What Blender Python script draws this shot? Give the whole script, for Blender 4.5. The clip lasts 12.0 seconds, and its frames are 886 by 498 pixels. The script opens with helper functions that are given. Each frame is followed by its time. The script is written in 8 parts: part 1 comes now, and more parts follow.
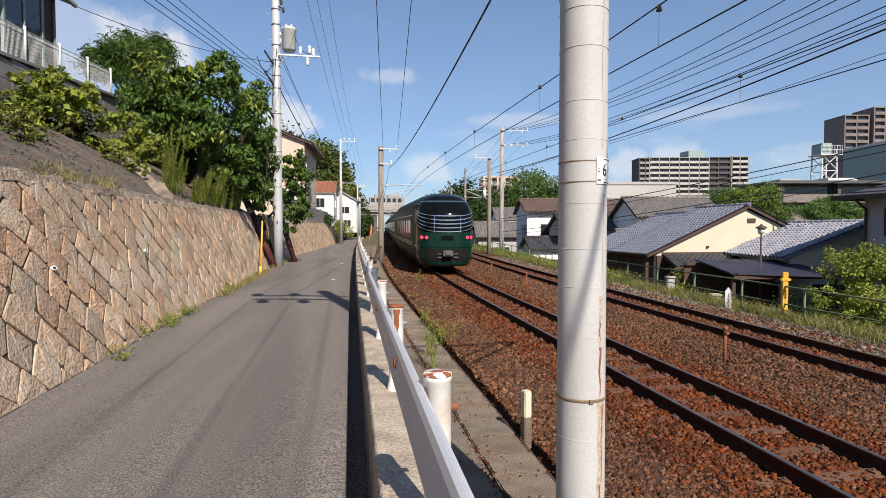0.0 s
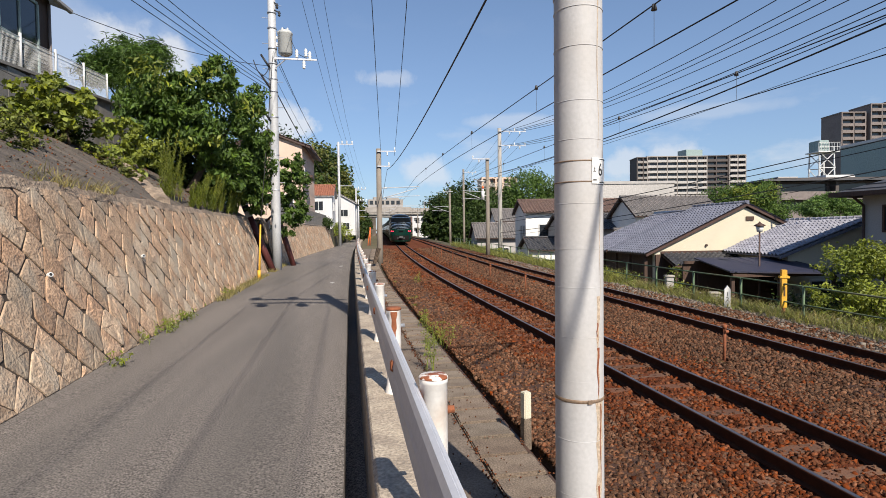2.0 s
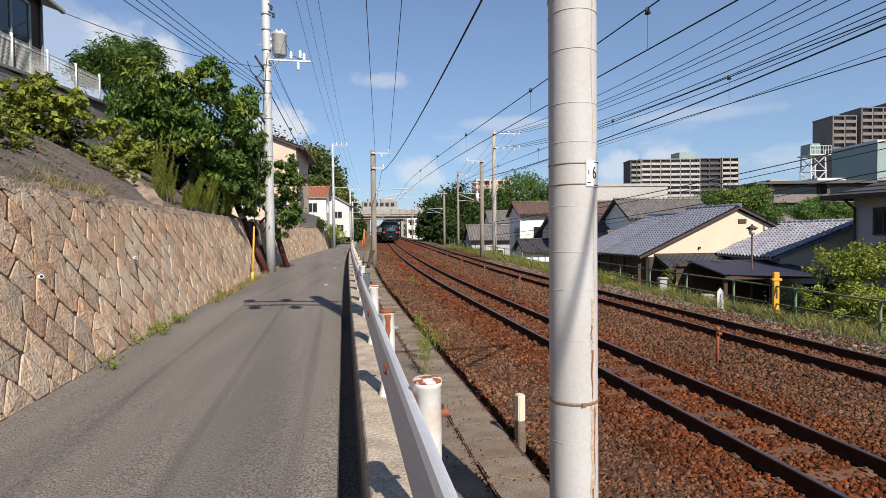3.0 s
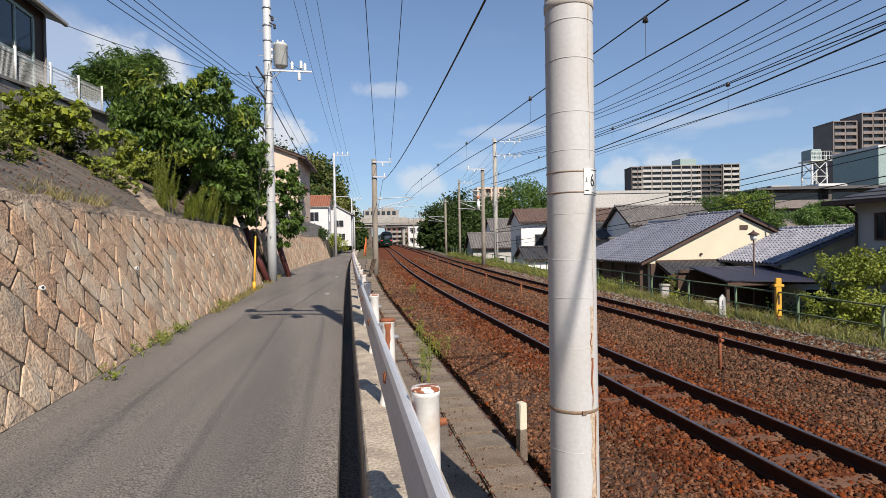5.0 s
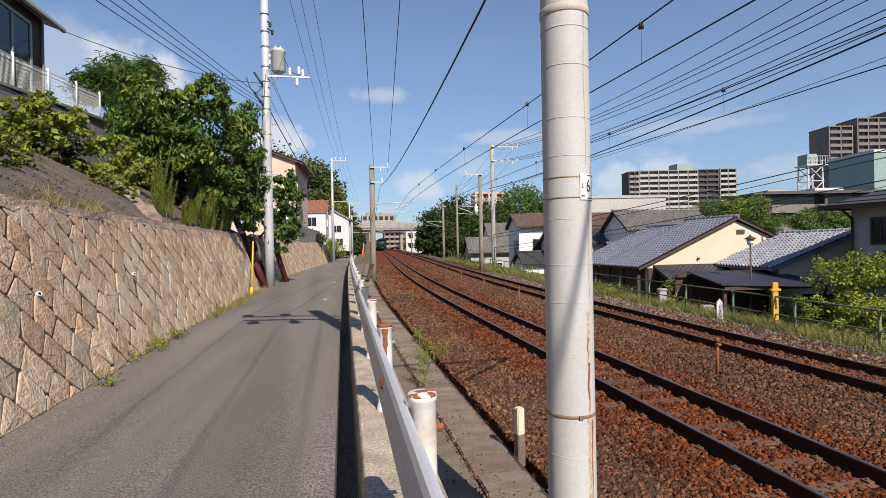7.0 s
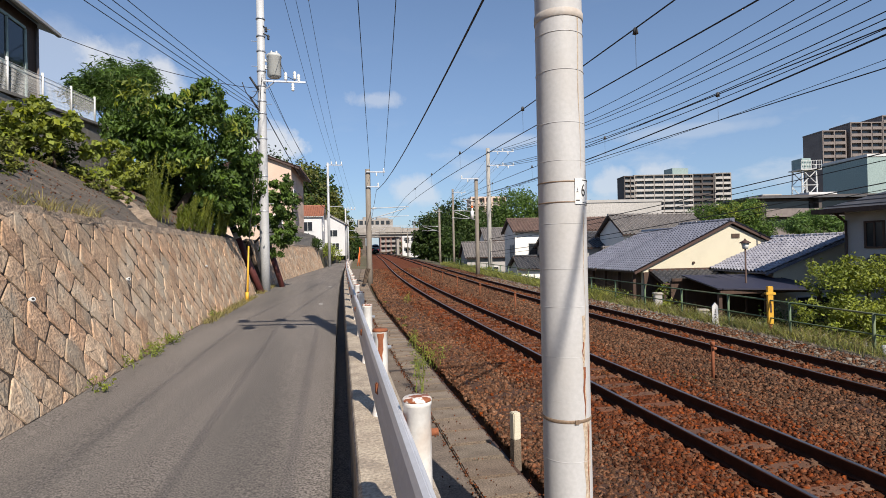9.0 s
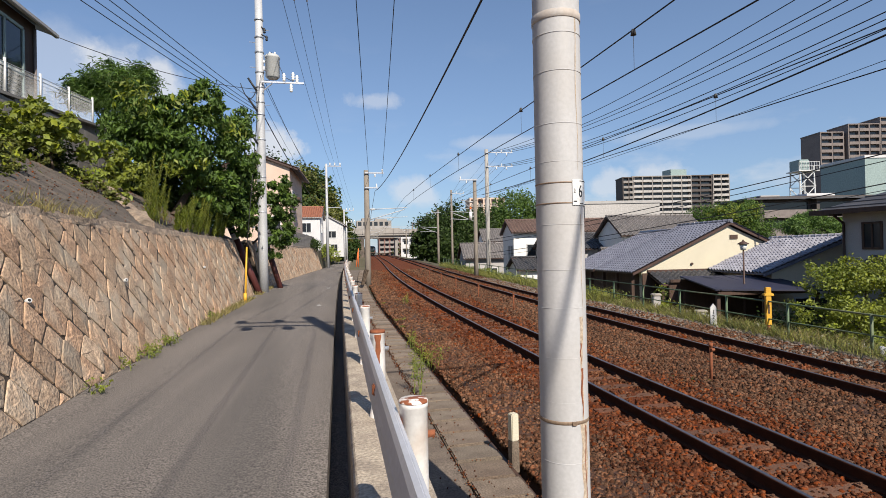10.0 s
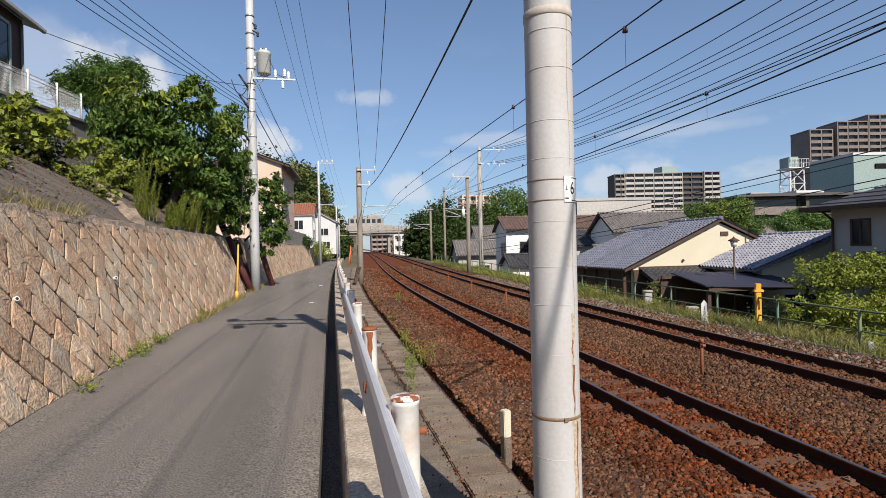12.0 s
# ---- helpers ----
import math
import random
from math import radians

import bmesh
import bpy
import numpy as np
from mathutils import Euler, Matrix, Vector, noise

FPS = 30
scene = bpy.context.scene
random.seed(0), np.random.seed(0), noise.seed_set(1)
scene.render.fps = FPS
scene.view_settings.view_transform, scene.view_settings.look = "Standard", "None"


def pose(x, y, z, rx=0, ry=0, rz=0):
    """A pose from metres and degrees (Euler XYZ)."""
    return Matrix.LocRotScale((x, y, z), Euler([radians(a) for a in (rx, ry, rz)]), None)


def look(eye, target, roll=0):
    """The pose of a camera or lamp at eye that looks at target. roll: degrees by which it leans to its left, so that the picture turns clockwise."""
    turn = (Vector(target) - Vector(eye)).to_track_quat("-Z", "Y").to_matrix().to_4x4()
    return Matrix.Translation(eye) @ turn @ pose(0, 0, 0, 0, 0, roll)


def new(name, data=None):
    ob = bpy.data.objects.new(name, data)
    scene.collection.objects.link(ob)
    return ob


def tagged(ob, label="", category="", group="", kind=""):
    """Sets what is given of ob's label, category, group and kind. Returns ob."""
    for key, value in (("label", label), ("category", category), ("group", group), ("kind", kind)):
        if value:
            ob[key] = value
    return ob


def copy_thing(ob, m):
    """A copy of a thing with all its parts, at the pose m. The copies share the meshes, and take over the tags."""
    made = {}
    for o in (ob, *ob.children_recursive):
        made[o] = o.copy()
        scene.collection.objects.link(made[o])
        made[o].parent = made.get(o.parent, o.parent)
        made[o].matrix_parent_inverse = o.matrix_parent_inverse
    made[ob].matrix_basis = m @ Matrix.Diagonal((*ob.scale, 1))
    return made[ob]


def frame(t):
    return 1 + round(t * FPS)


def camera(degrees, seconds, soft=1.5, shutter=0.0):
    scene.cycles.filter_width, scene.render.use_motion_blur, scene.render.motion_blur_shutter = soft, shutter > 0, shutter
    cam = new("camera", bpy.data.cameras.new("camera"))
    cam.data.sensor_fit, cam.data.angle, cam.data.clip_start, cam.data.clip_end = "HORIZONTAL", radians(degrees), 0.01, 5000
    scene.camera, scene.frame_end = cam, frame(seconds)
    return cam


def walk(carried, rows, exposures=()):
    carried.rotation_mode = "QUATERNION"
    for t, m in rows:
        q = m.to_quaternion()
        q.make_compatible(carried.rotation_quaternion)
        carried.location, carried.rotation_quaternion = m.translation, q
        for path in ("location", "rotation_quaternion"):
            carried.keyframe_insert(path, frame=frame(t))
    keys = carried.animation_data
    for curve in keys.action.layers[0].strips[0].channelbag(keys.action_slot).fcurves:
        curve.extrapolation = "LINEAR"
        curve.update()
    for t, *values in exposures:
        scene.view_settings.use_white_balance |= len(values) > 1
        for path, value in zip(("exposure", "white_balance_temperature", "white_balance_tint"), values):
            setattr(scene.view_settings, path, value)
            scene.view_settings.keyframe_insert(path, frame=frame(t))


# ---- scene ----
cam = camera(78.4, 12.0, soft=0.55)
PATH = [
    (0, (0.006, 0.021, 1.448), (0.359, 1.988, 1.379), 0.0),
    (0.5, (0.019, 0.026, 1.447), (0.358, 1.996, 1.38), -0.4),
    (1, (0.031, 0.033, 1.448), (0.372, 2.002, 1.382), -0.8),
    (1.5, (0.027, 0.028, 1.45), (0.375, 1.997, 1.385), -0.7),
    (2, (0.027, 0.027, 1.449), (0.383, 1.994, 1.386), -0.7),
    (2.5, (0.027, 0.032, 1.449), (0.397, 1.996, 1.391), -0.7),
    (3, (0.029, 0.035, 1.452), (0.406, 1.999, 1.396), -0.6),
    (5, (0.045, 0.02, 1.455), (0.416, 1.985, 1.429), -1.0),
    (5.5, (0.048, 0.018, 1.454), (0.421, 1.983, 1.434), -1.0),
    (6, (0.048, 0.01, 1.456), (0.422, 1.975, 1.437), -1.0),
    (6.5, (0.051, 0.008, 1.456), (0.426, 1.973, 1.44), -1.1),
    (7, (0.049, 0.007, 1.458), (0.428, 1.97, 1.45), -1.1),
    (9, (0.055, 0.005, 1.459), (0.448, 1.966, 1.467), -1.2),
    (9.5, (0.058, 0.004, 1.461), (0.449, 1.965, 1.471), -1.2),
    (10, (0.065, 0.01, 1.458), (0.463, 1.97, 1.47), -1.2),
    (10.5, (0.067, 0.004, 1.46), (0.475, 1.962, 1.473), -1.1),
    (11, (0.072, 0.01, 1.46), (0.487, 1.966, 1.471), -1.3),
    (11.5, (0.077, 0.019, 1.455), (0.497, 1.974, 1.461), -1.3),
    (12, (0.072, 0.015, 1.457), (0.496, 1.97, 1.458), -1.3),
]
walk(cam, [(t, look(eye, target, roll)) for t, eye, target, roll in PATH], exposures=((0, 0.5), (3, 0.47), (5.5, 0.43), (9.5, 0.41), (12, 0.39)))

# world, sun and exposure
SUN_EL, SUN_AZ = 40.0, 167.0
world = bpy.data.worlds.new("sky")
scene.world = world
world.use_nodes = True


CLOUDS = (
    ((-0.33, 0.899, 0.287), 0.06, 1.6, 0.8),
    ((-0.293, 0.918, 0.269), 0.07, 1.6, 0.8),
    ((-0.392, 0.875, 0.283), 0.14, 2.2, 0.35),
    ((-0.101, 0.977, 0.188), 0.045, 1.2, 0.85),
    ((-0.068, 0.98, 0.185), 0.03, 1.2, 0.8),
    ((0.136, 0.985, 0.111), 0.06, 2.0, 0.55),
    ((0.548, 0.829, 0.116), 0.05, 1.6, 0.6),
    ((0.479, 0.871, 0.11), 0.045, 1.6, 0.55),
    ((0.078, 0.96, 0.269), 0.05, 3.5, 0.4),
    ((0.334, 0.922, 0.195), 0.12, 9, 0.35),
    ((0.575, 0.796, 0.19), 0.14, 10, 0.28),
)


def build_sky():
    nt = world.node_tree
    nt.nodes.clear()
    out = nt.nodes.new("ShaderNodeOutputWorld")
    bg = nt.nodes.new("ShaderNodeBackground")
    sky = nt.nodes.new("ShaderNodeTexSky")
    sky.sky_type = "NISHITA"
    sky.sun_disc = False
    sky.sun_elevation, sky.sun_rotation = radians(SUN_EL), radians(SUN_AZ)
    sky.air_density, sky.dust_density, sky.ozone_density = 1.0, 0.5, 2.6
    co = nt.nodes.new("ShaderNodeTexCoord")
    # flat-bottomed cumulus low over the horizon and thin streaks higher up
    mp = nt.nodes.new("ShaderNodeMapping")
    mp.inputs["Scale"].default_value = (3.2, 3.2, 8.0)
    mp.inputs["Location"].default_value = (0.35, 0.2, 0.1)
    n1 = nt.nodes.new("ShaderNodeTexNoise")
    n1.inputs["Scale"].default_value, n1.inputs["Detail"].default_value = 1.6, 9.0
    n1.inputs["Roughness"].default_value = 0.58
    r1 = nt.nodes.new("ShaderNodeValToRGB")
    r1.color_ramp.elements[0].position, r1.color_ramp.elements[1].position = 0.54, 0.70
    sep = nt.nodes.new("ShaderNodeSeparateXYZ")
    low = nt.nodes.new("ShaderNodeMapRange")
    low.inputs[1].default_value, low.inputs[2].default_value = 0.24, 0.06
    low.inputs[3].default_value, low.inputs[4].default_value = 0.03, 0.7
    mul = nt.nodes.new("ShaderNodeMath")
    mul.operation = "MULTIPLY"
    mix = nt.nodes.new("ShaderNodeMixRGB")
    mix.inputs[2].default_value = (7.4, 7.6, 8.0, 1)
    hz = nt.nodes.new("ShaderNodeMapRange")
    hz.inputs[1].default_value, hz.inputs[2].default_value = 0.72, -0.04
    hz.inputs[3].default_value, hz.inputs[4].default_value = 0.0, 0.50
    mixh = nt.nodes.new("ShaderNodeMixRGB")
    mixh.inputs[2].default_value = (4.15, 4.85, 6.25, 1)
    L = nt.links.new
    L(co.outputs["Generated"], mp.inputs[0]), L(mp.outputs[0], n1.inputs["Vector"])
    L(n1.outputs["Fac"], r1.inputs[0]), L(co.outputs["Generated"], sep.inputs[0])
    L(sep.outputs[2], low.inputs[0]), L(r1.outputs[0], mul.inputs[0]), L(low.outputs[0], mul.inputs[1])
    L(sep.outputs[2], hz.inputs[0]), L(hz.outputs[0], mixh.inputs[0]), L(sky.outputs[0], mixh.inputs[1])
    # a few heaped cumulus heads and thin streaks: direction, spread, flatness, weight
    total = mul.outputs[0]
    for d, r, flat, amt in CLOUDS:
        sub = nt.nodes.new("ShaderNodeVectorMath")
        sub.operation = "SUBTRACT"
        sub.inputs[1].default_value = d
        sc = nt.nodes.new("ShaderNodeVectorMath")
        sc.operation = "MULTIPLY"
        sc.inputs[1].default_value = (1 / r, 1 / r, flat / r)
        le = nt.nodes.new("ShaderNodeVectorMath")
        le.operation = "LENGTH"
        nn = nt.nodes.new("ShaderNodeTexNoise")
        nn.inputs["Scale"].default_value, nn.inputs["Detail"].default_value = 0.9 / r, 8
        nn.inputs["Roughness"].default_value = 0.6
        ad = nt.nodes.new("ShaderNodeMath")
        ad.operation = "MULTIPLY_ADD"
        ad.inputs[1].default_value, ad.inputs[2].default_value = 2.4, -1.2
        su = nt.nodes.new("ShaderNodeMath")
        su.operation = "ADD"
        rg = nt.nodes.new("ShaderNodeMapRange")
        rg.inputs[1].default_value, rg.inputs[2].default_value = 1.05, 0.45
        rg.inputs[3].default_value, rg.inputs[4].default_value = 0.0, amt
        mx = nt.nodes.new("ShaderNodeMath")
        mx.operation = "MAXIMUM"
        L(co.outputs["Generated"], sub.inputs[0]), L(sub.outputs[0], sc.inputs[0]), L(sc.outputs[0], le.inputs[0])
        L(co.outputs["Generated"], nn.inputs["Vector"]), L(nn.outputs["Fac"], ad.inputs[0])
        L(ad.outputs[0], su.inputs[0]), L(le.outputs["Value"], su.inputs[1]), L(su.outputs[0], rg.inputs[0])
        L(total, mx.inputs[0]), L(rg.outputs[0], mx.inputs[1])
        total = mx.outputs[0]
    tint = nt.nodes.new("ShaderNodeMixRGB")
    tint.blend_type = "MULTIPLY"
    tint.inputs[0].default_value = 1.0
    tint.inputs[2].default_value = (0.88, 1.0, 1.13, 1)
    L(mixh.outputs[0], tint.inputs[1])
    L(total, mix.inputs[0]), L(tint.outputs[0], mix.inputs[1])
    L(mix.outputs[0], bg.inputs[0]), L(bg.outputs[0], out.inputs[0])
    bg.inputs[1].default_value = 0.078


build_sky()
sun_way = Vector((-math.sin(radians(180 - SUN_AZ)) * math.cos(radians(SUN_EL)), math.cos(radians(180 - SUN_AZ)) * math.cos(radians(SUN_EL)), -math.sin(radians(SUN_EL))))
sun = new("sun", bpy.data.lights.new("sun", "SUN"))
sun.data.energy, sun.data.angle, sun.data.color = 5.0, radians(0.53), (1.0, 0.90, 0.77)
sun.matrix_world = look((0, 0, 60), Vector((0, 0, 60)) + sun_way)


# ---- materials ----
def mat(name, c1, c2=None, scale=6.0, rough=0.8, bump=0.2, metal=0.0, fine=60.0, rnd=0.0, island=0.0, coat=0.0, spec=0.5, stain=None, stain_amt=0.0, stretch=(1, 1, 1), bdist=0.01, stain_scale=0.6, grain=0.16, stain_lo=0.5, stain_hi=0.72, sat=1.0):
    """Two scales of variation, fine relief, tint by object or by island, and stains of a second colour."""
    m = bpy.data.materials.new(name)
    m.use_nodes = True
    nt = m.node_tree
    b = nt.nodes["Principled BSDF"]
    L = nt.links.new
    c2 = c2 or tuple(v * 0.75 for v in c1)
    co = nt.nodes.new("ShaderNodeTexCoord")
    mp = nt.nodes.new("ShaderNodeMapping")
    mp.inputs["Scale"].default_value = stretch
    L(co.outputs["Object"], mp.inputs[0])
    n = nt.nodes.new("ShaderNodeTexNoise")
    n.inputs["Scale"].default_value, n.inputs["Detail"].default_value = scale, 6
    L(mp.outputs[0], n.inputs["Vector"])
    nf = nt.nodes.new("ShaderNodeTexNoise")
    nf.inputs["Scale"].default_value, nf.inputs["Detail"].default_value = fine, 3
    L(co.outputs["Object"], nf.inputs["Vector"])
    ramp = nt.nodes.new("ShaderNodeMapRange")
    ramp.inputs[1].default_value, ramp.inputs[2].default_value = 0.32, 0.68
    L(n.outputs["Fac"], ramp.inputs[0])
    mix = nt.nodes.new("ShaderNodeMixRGB")
    mix.inputs[1].default_value, mix.inputs[2].default_value = (*c1, 1), (*c2, 1)
    L(ramp.outputs[0], mix.inputs[0])
    col = mix.outputs[0]
    hsv = nt.nodes.new("ShaderNodeHueSaturation")
    mr = nt.nodes.new("ShaderNodeMapRange")
    mr.inputs[1].default_value, mr.inputs[2].default_value = 0.3, 0.7
    mr.inputs[3].default_value, mr.inputs[4].default_value = 1 - grain, 1 + grain
    L(nf.outputs["Fac"], mr.inputs[0]), L(mr.outputs[0], hsv.inputs["Value"]), L(col, hsv.inputs["Color"])
    col = hsv.outputs[0]
    if stain:
        ns = nt.nodes.new("ShaderNodeTexNoise")
        ns.inputs["Scale"].default_value, ns.inputs["Detail"].default_value = stain_scale, 8
        L(mp.outputs[0], ns.inputs["Vector"])
        rs = nt.nodes.new("ShaderNodeMapRange")
        rs.inputs[1].default_value, rs.inputs[2].default_value = stain_lo, stain_hi
        rs.inputs[4].default_value = stain_amt
        L(ns.outputs["Fac"], rs.inputs[0])
        ms = nt.nodes.new("ShaderNodeMixRGB")
        ms.inputs[2].default_value = (*stain, 1)
        L(rs.outputs[0], ms.inputs[0]), L(col, ms.inputs[1])
        col = ms.outputs[0]
    for amt, node, sock in ((rnd, "ShaderNodeObjectInfo", "Random"), (island, "ShaderNodeNewGeometry", "Random Per Island")):
        if amt:
            oi = nt.nodes.new(node)
            h2 = nt.nodes.new("ShaderNodeHueSaturation")
            m1 = nt.nodes.new("ShaderNodeMapRange")
            m1.inputs[3].default_value, m1.inputs[4].default_value = 1 - amt, 1 + amt
            L(oi.outputs[sock], m1.inputs[0]), L(m1.outputs[0], h2.inputs["Value"]), L(col, h2.inputs["Color"])
            m2 = nt.nodes.new("ShaderNodeMath")
            m2.operation = "MULTIPLY"
            m2.inputs[1].default_value = 7.31
            m3 = nt.nodes.new("ShaderNodeMath")
            m3.operation = "FRACT"
            L(oi.outputs[sock], m2.inputs[0]), L(m2.outputs[0], m3.inputs[0])
            m4 = nt.nodes.new("ShaderNodeMapRange")
            m4.inputs[3].default_value, m4.inputs[4].default_value = 0.5 - 0.015 * amt * sat, 0.5 + 0.03 * amt * sat
            L(m3.outputs[0], m4.inputs[0]), L(m4.outputs[0], h2.inputs["Hue"])
            m5 = nt.nodes.new("ShaderNodeMapRange")
            m5.inputs[3].default_value, m5.inputs[4].default_value = 1 + 0.35 * amt * sat, 1 - 0.45 * amt * sat
            L(m3.outputs[0], m5.inputs[0]), L(m5.outputs[0], h2.inputs["Saturation"])
            col = h2.outputs[0]
    L(col, b.inputs["Base Color"])
    b.inputs["Roughness"].default_value, b.inputs["Metallic"].default_value = rough, metal
    b.inputs["Coat Weight"].default_value, b.inputs["Specular IOR Level"].default_value = coat, spec
    if bump:
        bp = nt.nodes.new("ShaderNodeBump")
        bp.inputs["Strength"].default_value, bp.inputs["Distance"].default_value = bump, bdist
        L(nf.outputs["Fac"], bp.inputs["Height"]), L(bp.outputs[0], b.inputs["Normal"])
    return m


def glow(name, c, e):
    m = bpy.data.materials.new(name)
    m.use_nodes = True
    b = m.node_tree.nodes["Principled BSDF"]
    b.inputs["Base Color"].default_value = (*c, 1)
    b.inputs["Emission Color"].default_value = (*c, 1)
    b.inputs["Emission Strength"].default_value = e
    return m


def leaf_mat(name, c1, c2, amt=0.35):
    m = mat(name, c1, c2, 1.2, 0.55, 0.0, island=amt, fine=9, spec=0.25)
    nt = m.node_tree
    b = nt.nodes["Principled BSDF"]
    out = nt.nodes["Material Output"]
    tr = nt.nodes.new("ShaderNodeBsdfTranslucent")
    mx = nt.nodes.new("ShaderNodeMixShader")
    mx.inputs[0].default_value = 0.38
    src = b.inputs["Base Color"].links[0].from_socket
    nt.links.new(src, tr.inputs[0])
    nt.links.new(b.outputs[0], mx.inputs[1]), nt.links.new(tr.outputs[0], mx.inputs[2])
    nt.links.new(mx.outputs[0], out.inputs[0])
    return m


